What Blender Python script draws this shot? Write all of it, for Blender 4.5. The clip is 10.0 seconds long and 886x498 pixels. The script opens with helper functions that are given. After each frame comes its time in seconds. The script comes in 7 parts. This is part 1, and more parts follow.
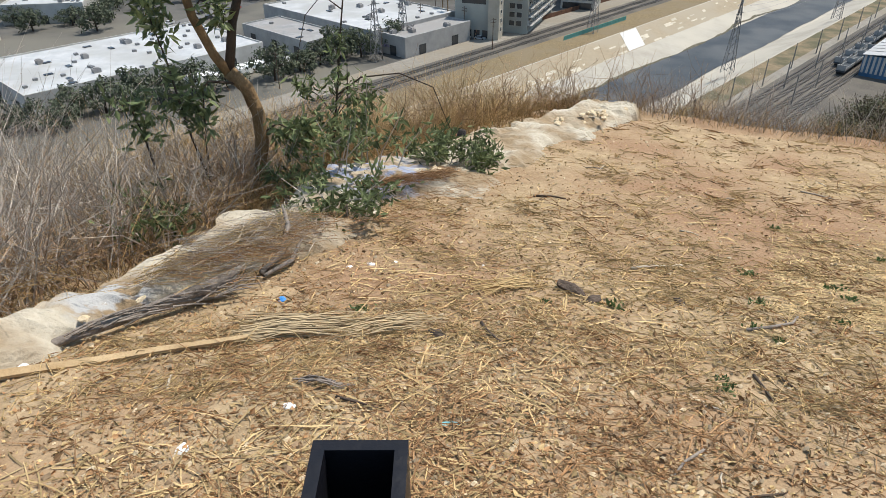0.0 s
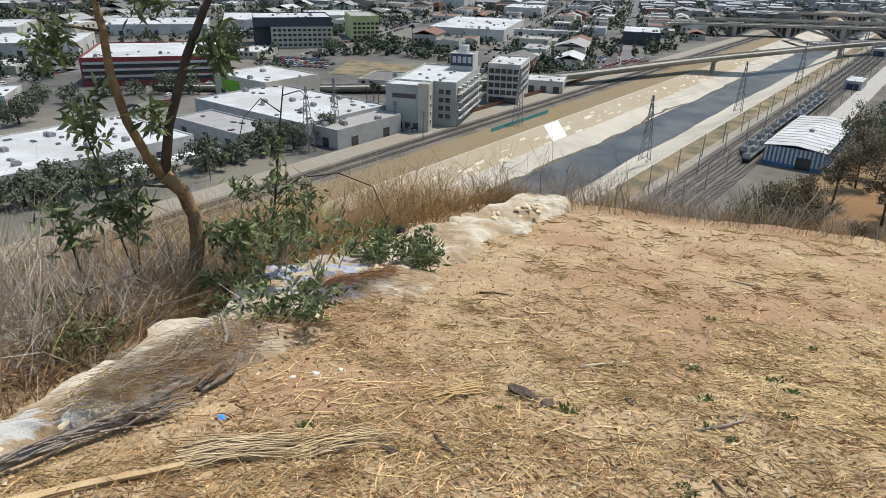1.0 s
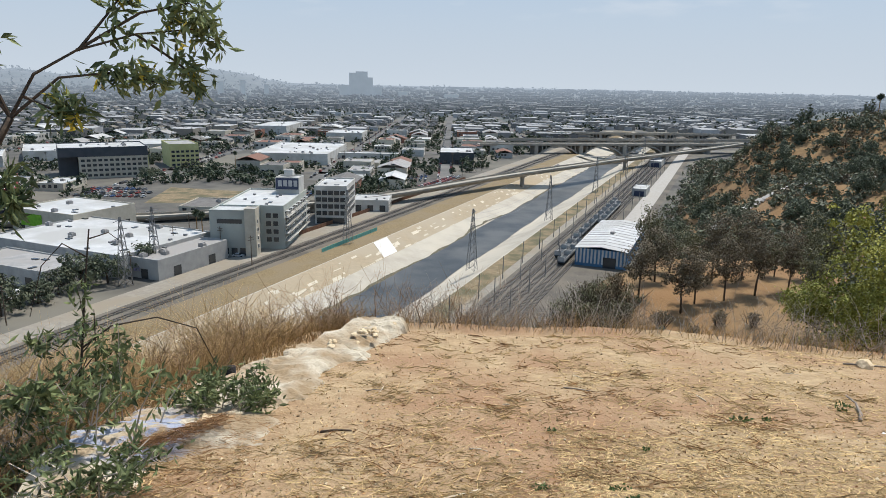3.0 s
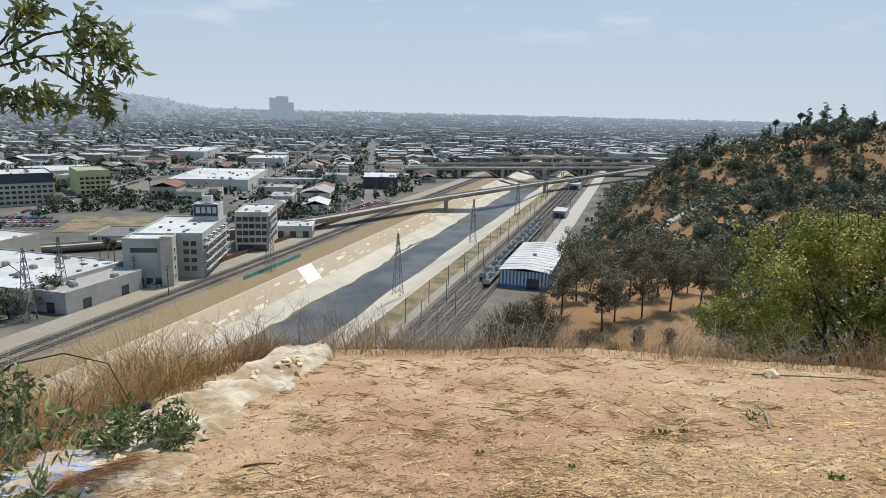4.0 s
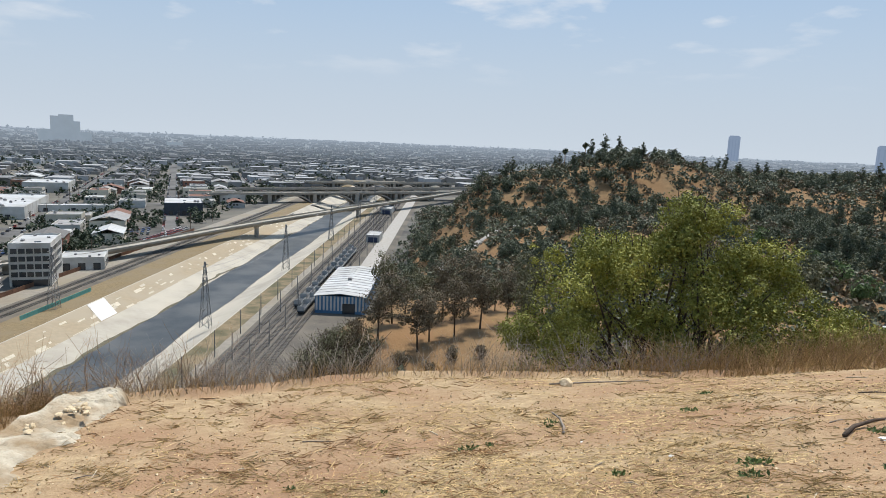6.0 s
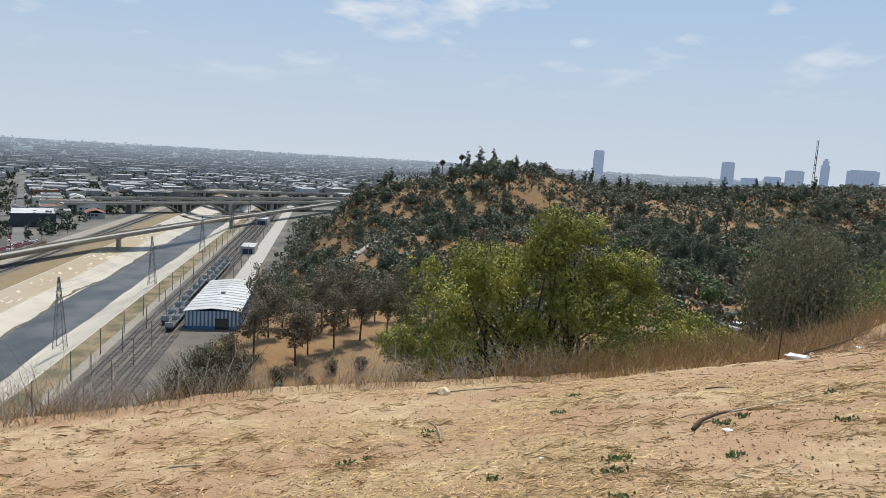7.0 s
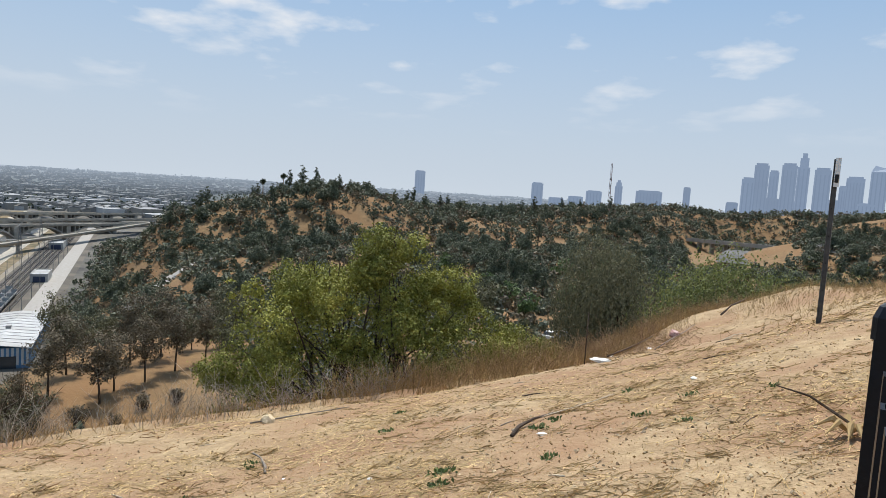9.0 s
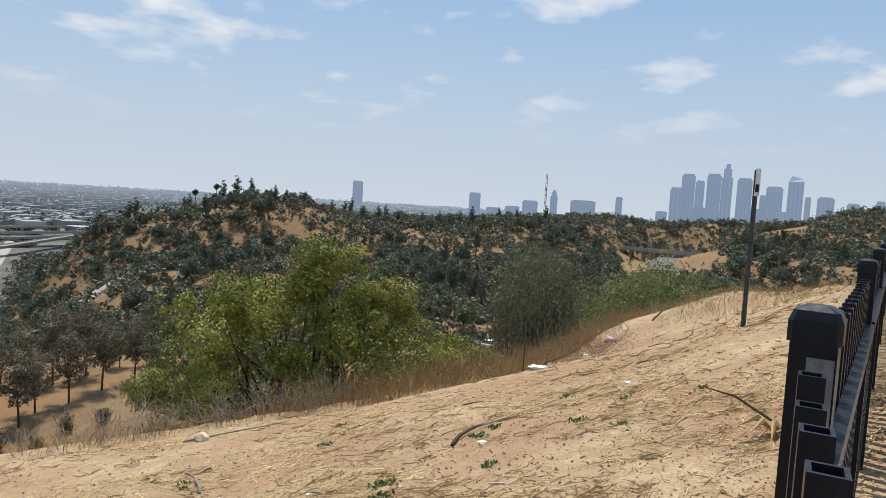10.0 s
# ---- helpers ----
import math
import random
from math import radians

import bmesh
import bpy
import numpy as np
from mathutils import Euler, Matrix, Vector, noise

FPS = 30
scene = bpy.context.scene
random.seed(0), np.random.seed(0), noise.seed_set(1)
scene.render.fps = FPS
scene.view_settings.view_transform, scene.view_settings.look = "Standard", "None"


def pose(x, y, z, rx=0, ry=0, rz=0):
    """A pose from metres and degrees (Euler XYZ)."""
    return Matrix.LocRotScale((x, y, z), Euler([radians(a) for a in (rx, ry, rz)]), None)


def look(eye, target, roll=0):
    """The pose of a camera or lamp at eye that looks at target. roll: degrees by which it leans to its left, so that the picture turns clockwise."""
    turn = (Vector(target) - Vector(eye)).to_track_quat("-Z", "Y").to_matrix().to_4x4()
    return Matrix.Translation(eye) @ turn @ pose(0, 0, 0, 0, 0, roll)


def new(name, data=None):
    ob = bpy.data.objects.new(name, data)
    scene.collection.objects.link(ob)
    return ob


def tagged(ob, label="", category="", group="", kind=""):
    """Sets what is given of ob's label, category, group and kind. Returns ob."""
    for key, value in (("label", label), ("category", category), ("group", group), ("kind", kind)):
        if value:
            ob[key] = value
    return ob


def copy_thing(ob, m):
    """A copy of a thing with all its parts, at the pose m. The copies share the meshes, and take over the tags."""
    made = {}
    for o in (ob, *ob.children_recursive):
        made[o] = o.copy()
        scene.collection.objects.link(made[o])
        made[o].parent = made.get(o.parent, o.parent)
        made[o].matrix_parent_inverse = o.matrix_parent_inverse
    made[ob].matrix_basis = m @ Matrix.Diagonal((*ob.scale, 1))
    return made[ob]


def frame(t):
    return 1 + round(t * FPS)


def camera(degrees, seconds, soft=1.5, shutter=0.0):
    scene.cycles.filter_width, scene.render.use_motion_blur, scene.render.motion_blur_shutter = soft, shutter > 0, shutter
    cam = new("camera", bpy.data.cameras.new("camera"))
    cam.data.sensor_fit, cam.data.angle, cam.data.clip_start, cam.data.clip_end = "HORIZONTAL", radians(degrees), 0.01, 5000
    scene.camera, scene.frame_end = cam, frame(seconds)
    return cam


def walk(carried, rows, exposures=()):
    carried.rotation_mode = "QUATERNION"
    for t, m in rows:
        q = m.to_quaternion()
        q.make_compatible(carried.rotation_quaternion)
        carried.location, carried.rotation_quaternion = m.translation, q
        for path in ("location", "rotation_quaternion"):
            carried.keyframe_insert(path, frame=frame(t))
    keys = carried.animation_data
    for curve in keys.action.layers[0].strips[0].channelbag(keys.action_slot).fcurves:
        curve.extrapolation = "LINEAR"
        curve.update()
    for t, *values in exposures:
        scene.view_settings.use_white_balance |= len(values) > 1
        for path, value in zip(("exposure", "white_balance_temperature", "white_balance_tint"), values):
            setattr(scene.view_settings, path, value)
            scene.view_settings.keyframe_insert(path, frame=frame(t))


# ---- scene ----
cam = camera(66.61, 10.0, soft=0.8)
PATH = [
    (0.0, pose(0.000, 0.000, 1.500, 58.56, 0.11, -0.07)),
    (0.5, pose(-0.033, 0.050, 1.536, 62.45, -0.60, -2.48)),
    (1.0, pose(-0.067, 0.102, 1.563, 65.97, -1.13, -5.65)),
    (1.5, pose(-0.068, 0.136, 1.588, 69.14, -1.36, -9.23)),
    (2.0, pose(-0.047, 0.163, 1.611, 72.03, -1.40, -12.91)),
    (2.5, pose(-0.039, 0.188, 1.631, 74.38, -1.28, -16.58)),
    (3.0, pose(-0.034, 0.202, 1.637, 76.16, -1.13, -20.27)),
    (4.5, pose(-0.026, 0.174, 1.643, 79.10, -1.53, -29.82)),
    (5.0, pose(-0.018, 0.150, 1.652, 79.68, -1.68, -33.27)),
    (5.5, pose(0.015, 0.161, 1.656, 80.28, -2.02, -37.50)),
    (7.0, pose(0.037, 0.110, 1.689, 82.36, -3.36, -52.63)),
    (7.5, pose(0.025, 0.094, 1.700, 82.98, -3.69, -57.11)),
    (8.0, pose(0.022, 0.097, 1.702, 83.59, -3.79, -61.09)),
    (8.5, pose(0.024, 0.086, 1.707, 84.24, -3.75, -64.46)),
    (9.0, pose(0.032, 0.088, 1.704, 84.90, -3.67, -67.49)),
    (9.5, pose(0.036, 0.084, 1.704, 85.51, -3.56, -70.26)),
    (10.0, pose(0.029, 0.084, 1.704, 86.09, -3.49, -72.73)),
]
walk(cam, PATH)

# ---- light ----
SUN_AZ, SUN_EL = radians(62), radians(66)
scene.view_settings.exposure = 0.0
world = bpy.data.worlds.new("world")
scene.world = world
world.use_nodes = True
wn = world.node_tree
bg = wn.nodes["Background"]
sky = wn.nodes.new("ShaderNodeTexSky")
sky.sky_type, sky.sun_disc = "NISHITA", False
sky.sun_elevation, sky.sun_rotation = SUN_EL, SUN_AZ
sky.altitude, sky.air_density, sky.dust_density, sky.ozone_density = 100, 1.0, 2.5, 1.0
# thin drifting clouds, stretched along the horizon
tc = wn.nodes.new("ShaderNodeTexCoord")
sep = wn.nodes.new("ShaderNodeSeparateXYZ")
wn.links.new(tc.outputs["Generated"], sep.inputs[0])
zz = wn.nodes.new("ShaderNodeMath"); zz.operation = "MAXIMUM"; zz.inputs[1].default_value = 0.02
wn.links.new(sep.outputs["Z"], zz.inputs[0])
zp = wn.nodes.new("ShaderNodeMath"); zp.operation = "ADD"; zp.inputs[1].default_value = 0.16
wn.links.new(zz.outputs[0], zp.inputs[0])
dv = wn.nodes.new("ShaderNodeVectorMath"); dv.operation = "DIVIDE"
wn.links.new(tc.outputs["Generated"], dv.inputs[0])
cmb = wn.nodes.new("ShaderNodeCombineXYZ")
for i in range(3):
    wn.links.new(zp.outputs[0], cmb.inputs[i])
wn.links.new(cmb.outputs[0], dv.inputs[1])
cl = wn.nodes.new("ShaderNodeTexNoise")
cl.inputs["Scale"].default_value, cl.inputs["Detail"].default_value = 2.4, 7
cl.inputs["Roughness"].default_value = 0.5
wn.links.new(dv.outputs[0], cl.inputs["Vector"])
cr = wn.nodes.new("ShaderNodeValToRGB")
cr.color_ramp.elements[0].position, cr.color_ramp.elements[1].position = 0.54, 0.70
wn.links.new(cl.outputs[0], cr.inputs[0])
up = wn.nodes.new("ShaderNodeMapRange")
up.inputs["From Min"].default_value, up.inputs["From Max"].default_value = 0.08, 0.20
wn.links.new(sep.outputs["Z"], up.inputs["Value"])
amt = wn.nodes.new("ShaderNodeMath"); amt.operation = "MULTIPLY"
wn.links.new(cr.outputs[0], amt.inputs[0]); wn.links.new(up.outputs[0], amt.inputs[1])
hz = wn.nodes.new("ShaderNodeMapRange")   # pale haze low over the plain
hz.inputs["From Min"].default_value, hz.inputs["From Max"].default_value = 0.0, 0.34
hz.inputs["To Min"].default_value, hz.inputs["To Max"].default_value = 1.0, 0.0
wn.links.new(sep.outputs["Z"], hz.inputs["Value"])
blue = wn.nodes.new("ShaderNodeMixRGB"); blue.inputs[0].default_value = 0.65; blue.inputs[2].default_value = (2.6, 5.0, 8.2, 1)
wn.links.new(sky.outputs[0], blue.inputs[1])
m0 = wn.nodes.new("ShaderNodeMixRGB"); m0.inputs[2].default_value = (5.9, 6.65, 7.5, 1)
wn.links.new(hz.outputs[0], m0.inputs[0]); wn.links.new(blue.outputs[0], m0.inputs[1])
m1 = wn.nodes.new("ShaderNodeMixRGB"); m1.inputs[2].default_value = (8.3, 8.5, 8.8, 1)
wn.links.new(amt.outputs[0], m1.inputs[0]); wn.links.new(m0.outputs[0], m1.inputs[1])
wn.links.new(m1.outputs[0], bg.inputs[0])
bg.inputs[1].default_value = 0.10
sun = new("sun", bpy.data.lights.new("sun", "SUN"))
sun.data.energy, sun.data.angle, sun.data.color = 5.0, radians(0.6), (1.0, 0.95, 0.87)
SD = Vector((math.sin(SUN_AZ) * math.cos(SUN_EL), math.cos(SUN_AZ) * math.cos(SUN_EL), math.sin(SUN_EL)))
sun.matrix_world = look(SD * 200, (0, 0, 0))


# ---- materials ----
def mat(name, c1, c2=None, scale=1.0, rough=0.9, bump=0.0, bscale=None, metal=0.0, c3=None, scale3=0.2, island=0.0, stretch=None, objrand=0.0, spec=0.3, emit=None, detail=6, rgh=0.65):
    """Two colours mixed by a fine noise, a third by a broad one; bump from the fine noise; a tint for each island or object."""
    m = bpy.data.materials.new(name)
    m.use_nodes = True
    t = m.node_tree
    b = t.nodes["Principled BSDF"]
    b.inputs["Roughness"].default_value, b.inputs["Metallic"].default_value = rough, metal
    b.inputs["Specular IOR Level"].default_value = spec
    geo = t.nodes.new("ShaderNodeNewGeometry")
    src = geo.outputs["Position"]
    if stretch:
        mp = t.nodes.new("ShaderNodeMapping")
        mp.inputs["Scale"].default_value = stretch
        t.links.new(src, mp.inputs[0])
        src = mp.outputs[0]
    n = t.nodes.new("ShaderNodeTexNoise")
    n.inputs["Scale"].default_value, n.inputs["Detail"].default_value, n.inputs["Roughness"].default_value = scale, detail, rgh
    t.links.new(src, n.inputs["Vector"])
    r = t.nodes.new("ShaderNodeValToRGB")
    r.color_ramp.elements[0].position, r.color_ramp.elements[1].position = 0.32, 0.68
    r.color_ramp.elements[0].color = (*c1, 1)
    r.color_ramp.elements[1].color = (*(c2 or c1), 1)
    t.links.new(n.outputs[0], r.inputs[0])
    col = r.outputs[0]
    if c3:
        n3 = t.nodes.new("ShaderNodeTexNoise")
        n3.inputs["Scale"].default_value, n3.inputs["Detail"].default_value = scale3, 5
        t.links.new(src, n3.inputs["Vector"])
        r3 = t.nodes.new("ShaderNodeValToRGB")
        r3.color_ramp.elements[0].position, r3.color_ramp.elements[1].position = 0.42, 0.62
        t.links.new(n3.outputs[0], r3.inputs[0])
        mx = t.nodes.new("ShaderNodeMixRGB")
        mx.inputs[2].default_value = (*c3, 1)
        t.links.new(r3.outputs[0], mx.inputs[0])
        t.links.new(col, mx.inputs[1])
        col = mx.outputs[0]
    if island or objrand:
        hs = t.nodes.new("ShaderNodeHueSaturation")
        mr = t.nodes.new("ShaderNodeMapRange")
        k = island or objrand
        mr.inputs["To Min"].default_value, mr.inputs["To Max"].default_value = 1 - k, 1 + k
        if island:
            t.links.new(geo.outputs["Random Per Island"], mr.inputs["Value"])
        else:
            oi = t.nodes.new("ShaderNodeObjectInfo")
            t.links.new(oi.outputs["Random"], mr.inputs["Value"])
        t.links.new(mr.outputs[0], hs.inputs["Value"])
        t.links.new(col, hs.inputs["Color"])
        col = hs.outputs[0]
    t.links.new(col, b.inputs["Base Color"])
    if bump:
        bn = n
        if bscale:
            bn = t.nodes.new("ShaderNodeTexNoise")
            bn.inputs["Scale"].default_value, bn.inputs["Detail"].default_value = bscale, 5
            t.links.new(src, bn.inputs["Vector"])
        bp = t.nodes.new("ShaderNodeBump")
        bp.inputs["Strength"].default_value = bump
        bp.inputs["Distance"].default_value = 0.02 if (bscale or scale) > 3 else 0.2
        t.links.new(bn.outputs[0], bp.inputs["Height"])
        t.links.new(bp.outputs[0], b.inputs["Normal"])
    if emit:
        b.inputs["Emission Color"].default_value = (*emit[:3], 1)
        b.inputs["Emission Strength"].default_value = emit[3]
    return m


def leafmat(name, c1, c2, island=0.35, trans=0.25):
    m = mat(name, c1, c2, 0.7, 0.6, island=island, spec=0.25)
    t = m.node_tree
    b = t.nodes["Principled BSDF"]
    tr = t.nodes.new("ShaderNodeBsdfTranslucent")
    col = b.inputs["Base Color"].links[0].from_socket
    t.links.new(col, tr.inputs[0])
    mx = t.nodes.new("ShaderNodeMixShader")
    mx.inputs[0].default_value = trans
    t.links.new(b.outputs[0], mx.inputs[1])
    t.links.new(tr.outputs[0], mx.inputs[2])
    t.links.new(mx.outputs[0], t.nodes["Material Output"].inputs[0])
    return m


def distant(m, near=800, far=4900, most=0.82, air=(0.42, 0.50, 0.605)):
    """Paints summer haze into far-backdrop colour and emission, paler with distance from the knoll."""
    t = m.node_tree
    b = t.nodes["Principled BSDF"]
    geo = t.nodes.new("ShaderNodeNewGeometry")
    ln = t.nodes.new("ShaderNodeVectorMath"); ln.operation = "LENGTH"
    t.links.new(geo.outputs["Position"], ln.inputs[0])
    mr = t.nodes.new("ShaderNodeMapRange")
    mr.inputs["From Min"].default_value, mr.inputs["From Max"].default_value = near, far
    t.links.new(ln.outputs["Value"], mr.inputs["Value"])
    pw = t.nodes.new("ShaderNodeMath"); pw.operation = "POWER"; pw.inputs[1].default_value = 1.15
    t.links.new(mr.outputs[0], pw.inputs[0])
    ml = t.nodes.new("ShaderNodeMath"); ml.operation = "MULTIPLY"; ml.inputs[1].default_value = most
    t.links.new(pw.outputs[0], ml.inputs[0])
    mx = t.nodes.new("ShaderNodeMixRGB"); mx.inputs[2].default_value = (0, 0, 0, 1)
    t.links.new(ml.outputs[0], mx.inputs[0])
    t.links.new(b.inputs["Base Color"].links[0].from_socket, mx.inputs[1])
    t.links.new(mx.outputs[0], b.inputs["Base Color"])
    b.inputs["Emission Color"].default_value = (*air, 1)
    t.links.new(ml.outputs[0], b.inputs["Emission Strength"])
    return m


DIRT = mat("dry_dirt", (0.22, 0.145, 0.076), (0.53, 0.395, 0.235), 5.0, 0.95, 1.0, 34, c3=(0.31, 0.19, 0.108), scale3=0.55, detail=10, rgh=0.8)
SLOPE = mat("dry_grass_slope", (0.15, 0.095, 0.048), (0.26, 0.165, 0.078), 0.35, 0.95, 0.5, 2.0, c3=(0.21, 0.12, 0.054), scale3=0.05)
DUSTY = mat("dusty_slope", (0.22, 0.185, 0.145), (0.34, 0.295, 0.24), 1.2, 0.95, 0.6, 6.0, c3=(0.27, 0.20, 0.13), scale3=0.5)
CITY = mat("city_ground", (0.046, 0.045, 0.042), (0.12, 0.112, 0.10), 0.06, 0.9, c3=(0.15, 0.138, 0.112), scale3=0.016)
# far ground: distance haze painted into its colour and glow
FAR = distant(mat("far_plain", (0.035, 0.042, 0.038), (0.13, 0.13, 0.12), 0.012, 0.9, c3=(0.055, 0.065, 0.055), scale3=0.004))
CONC = mat("channel_concrete", (0.31, 0.28, 0.23), (0.42, 0.385, 0.325), 0.12, 0.85, c3=(0.43, 0.39, 0.32), scale3=0.05)
CONCTAN = mat("stained_concrete", (0.285, 0.23, 0.155), (0.35, 0.285, 0.195), 0.6, 0.9, c3=(0.33, 0.28, 0.205), scale3=0.05)
PATCH = mat("fresh_concrete", (0.54, 0.53, 0.50), (0.62, 0.61, 0.58), 0.3, 0.8)
WATER = mat("river_water", (0.030, 0.034, 0.036), (0.055, 0.058, 0.058), 0.15, 0.42, 0.15, 1.2, spec=0.3, c3=(0.09, 0.09, 0.085), scale3=0.06)
BALLAST = mat("ballast", (0.070, 0.062, 0.052), (0.125, 0.112, 0.095), 1.5, 0.95, c3=(0.15, 0.13, 0.105), scale3=0.06)
SLEEPER = mat("sleeper_timber", (0.07, 0.065, 0.06), (0.12, 0.11, 0.10), 1.0, 0.95)
RAIL = mat("rail_steel", (0.09, 0.082, 0.075), (0.15, 0.14, 0.13), 2.0, 0.5, metal=0.6)
BANKDIRT = mat("bank_dirt", (0.15, 0.112, 0.066), (0.27, 0.205, 0.125), 0.5, 0.95, c3=(0.10, 0.092, 0.052), scale3=0.12)
ASPHALT = mat("asphalt", (0.075, 0.074, 0.072), (0.125, 0.12, 0.115), 0.4, 0.9, c3=(0.16, 0.155, 0.145), scale3=0.04)
PALEROAD = mat("pale_road", (0.30, 0.28, 0.25), (0.38, 0.36, 0.33), 0.5, 0.9)
WHITEROOF = mat("white_roof", (0.37, 0.38, 0.39), (0.52, 0.52, 0.51), 0.25, 0.7, c3=(0.36, 0.355, 0.34), scale3=0.06)
GREYROOF = mat("grey_roof", (0.22, 0.22, 0.22), (0.34, 0.33, 0.32), 0.3, 0.85, c3=(0.27, 0.255, 0.24), scale3=0.08)
DARKROOF = mat("dark_roof", (0.10, 0.095, 0.09), (0.17, 0.16, 0.15), 0.4, 0.85)
TANWALL = mat("tan_wall", (0.40, 0.36, 0.29), (0.50, 0.46, 0.38), 0.3, 0.9)
WHITEWALL = mat("white_wall", (0.46, 0.45, 0.42), (0.57, 0.56, 0.53), 0.25, 0.85, c3=(0.40, 0.38, 0.34), scale3=0.1)
GREYWALL = mat("grey_wall", (0.30, 0.30, 0.29), (0.40, 0.39, 0.37), 0.25, 0.9)
GLASSDARK = mat("dark_window", (0.025, 0.03, 0.035), (0.05, 0.055, 0.06), 0.2, 0.12, spec=0.6)
REDWALL = mat("red_wall", (0.20, 0.035, 0.04), (0.27, 0.055, 0.05), 0.2, 0.8)
BLUEWALL = mat("blue_steel", (0.05, 0.13, 0.24), (0.08, 0.18, 0.30), 0.6, 0.6)
STEEL = mat("galvanised_steel", (0.18, 0.18, 0.18), (0.28, 0.28, 0.28), 2.0, 0.5, metal=0.5)
WOODPOLE = mat("pole_wood", (0.09, 0.065, 0.045), (0.15, 0.11, 0.08), 3.0, 0.9)


# ---- mesh tools ----
class MB:
    """Collects quads and triangles with material slots."""

    def __init__(self):
        self.v, self.f, self.m = [], [], []

    def poly(self, pts, m=0):
        k = len(self.v)
        self.v += [tuple(p) for p in pts]
        self.f.append(tuple(range(k, k + len(pts))))
        self.m.append(m)

    def box(self, x0, x1, y0, y1, z0, z1, m=0, top=None, M=None):
        c = [(x0, y0, z0), (x1, y0, z0), (x1, y1, z0), (x0, y1, z0), (x0, y0, z1), (x1, y0, z1), (x1, y1, z1), (x0, y1, z1)]
        if M is not None:
            c = [tuple(M @ Vector(p)) for p in c]
        k = len(self.v)
        self.v += c
        for q in ((0, 3, 2, 1), (0, 1, 5, 4), (1, 2, 6, 5), (2, 3, 7, 6), (3, 0, 4, 7)):
            self.f.append(tuple(k + i for i in q)); self.m.append(m)
        self.f.append((k + 4, k + 5, k + 6, k + 7)); self.m.append(m if top is None else top)

    def gable(self, x0, x1, y0, y1, z0, z1, over=0.4, m=0):
        xm = (x0 + x1) / 2
        a, b, c, d = y0 - over, y1 + over, x0 - over, x1 + over
        zz0 = z0 - over * (z1 - z0) / ((x1 - x0) / 2)
        t = 0.18
        k = len(self.v)
        self.v += [(c, a, zz0), (xm, a, z1), (d, a, zz0), (c, b, zz0), (xm, b, z1), (d, b, zz0), (c, a, zz0 + t), (xm, a, z1 + t), (d, a, zz0 + t), (c, b, zz0 + t), (xm, b, z1 + t), (d, b, zz0 + t)]
        for q in ((0, 1, 4, 3), (1, 2, 5, 4), (6, 9, 10, 7), (7, 10, 11, 8), (0, 6, 7, 1), (1, 7, 8, 2), (3, 4, 10, 9), (4, 5, 11, 10), (0, 3, 9, 6), (2, 8, 11, 5)):
            self.f.append(tuple(k + i for i in q)); self.m.append(m)

    def tube(self, pts, radii, n=6, m=0, cap=True):
        P = [Vector(p) for p in pts]
        R = radii if hasattr(radii, "__len__") else [radii] * len(P)
        k0 = len(self.v)
        ref = Vector((0.31, 0.52, 0.79))
        for i, p in enumerate(P):
            d = (P[min(i + 1, len(P) - 1)] - P[max(i - 1, 0)]).normalized()
            u = d.cross(ref)
            if u.length < 1e-3:
                u = d.cross(Vector((1, 0, 0)))
            u.normalize()
            w = d.cross(u)
            for j in range(n):
                a = 2 * math.pi * j / n
                self.v.append(tuple(p + (u * math.cos(a) + w * math.sin(a)) * R[i]))
        for i in range(len(P) - 1):
            for j in range(n):
                a, b = k0 + i * n + j, k0 + i * n + (j + 1) % n
                self.f.append((a, b, b + n, a + n)); self.m.append(m)
        if cap:
            self.f.append(tuple(k0 + j for j in range(n - 1, -1, -1))); self.m.append(m)
            self.f.append(tuple(k0 + (len(P) - 1) * n + j for j in range(n))); self.m.append(m)

    def mesh(self, name, mats, smooth=False):
        me = bpy.data.meshes.new(name)
        me.from_pydata(self.v, [], self.f)
        for q in mats:
            me.materials.append(q)
        me.polygons.foreach_set("material_index", self.m)
        if smooth:
            me.polygons.foreach_set("use_smooth", [True] * len(self.f))
        me.update()
        return me


def mlist(m):
    return m if isinstance(m, (list, tuple)) else [m]


def part(name, mb, material, parent, label="", smooth=False):
    me = mb if isinstance(mb, bpy.types.Mesh) else mb.mesh(name, mlist(material), smooth)
    ob = new(name, me)
    ob.parent = parent
    if label:
        tagged(ob, label)
    return ob


def thing(name, label, category, group="", kind="", at=(0, 0, 0), rz=0.0):
    ob = new(name)
    ob.empty_display_size = 0.2
    ob.matrix_basis = Matrix.Translation(at) @ Matrix.Rotation(rz, 4, "Z")
    return tagged(ob, label, category, group, kind)


def solid(name, mb, material, label, category, kind="", group="", smooth=False, at=(0, 0, 0), rz=0.0):
    ob = new(name, mb if isinstance(mb, bpy.types.Mesh) else mb.mesh(name, mlist(material), smooth))
    ob.matrix_basis = Matrix.Translation(at) @ Matrix.Rotation(rz, 4, "Z")
    return tagged(ob, label, category, group, kind)


def npmesh(name, V, F, mats, smooth=False, mi=None):
    me = bpy.data.meshes.new(name)
    me.from_pydata(V.tolist(), [], F.tolist())
    for q in mlist(mats):
        me.materials.append(q)
    if mi is not None:
        me.polygons.foreach_set("material_index", mi)
    if smooth:
        me.polygons.foreach_set("use_smooth", [True] * len(F))
    me.update()
    return me


# ---- the lie of the land ----
PLAIN = -68.0
AX, AY = 0.682, 0.731          # along the river
rng = np.random.default_rng(7)


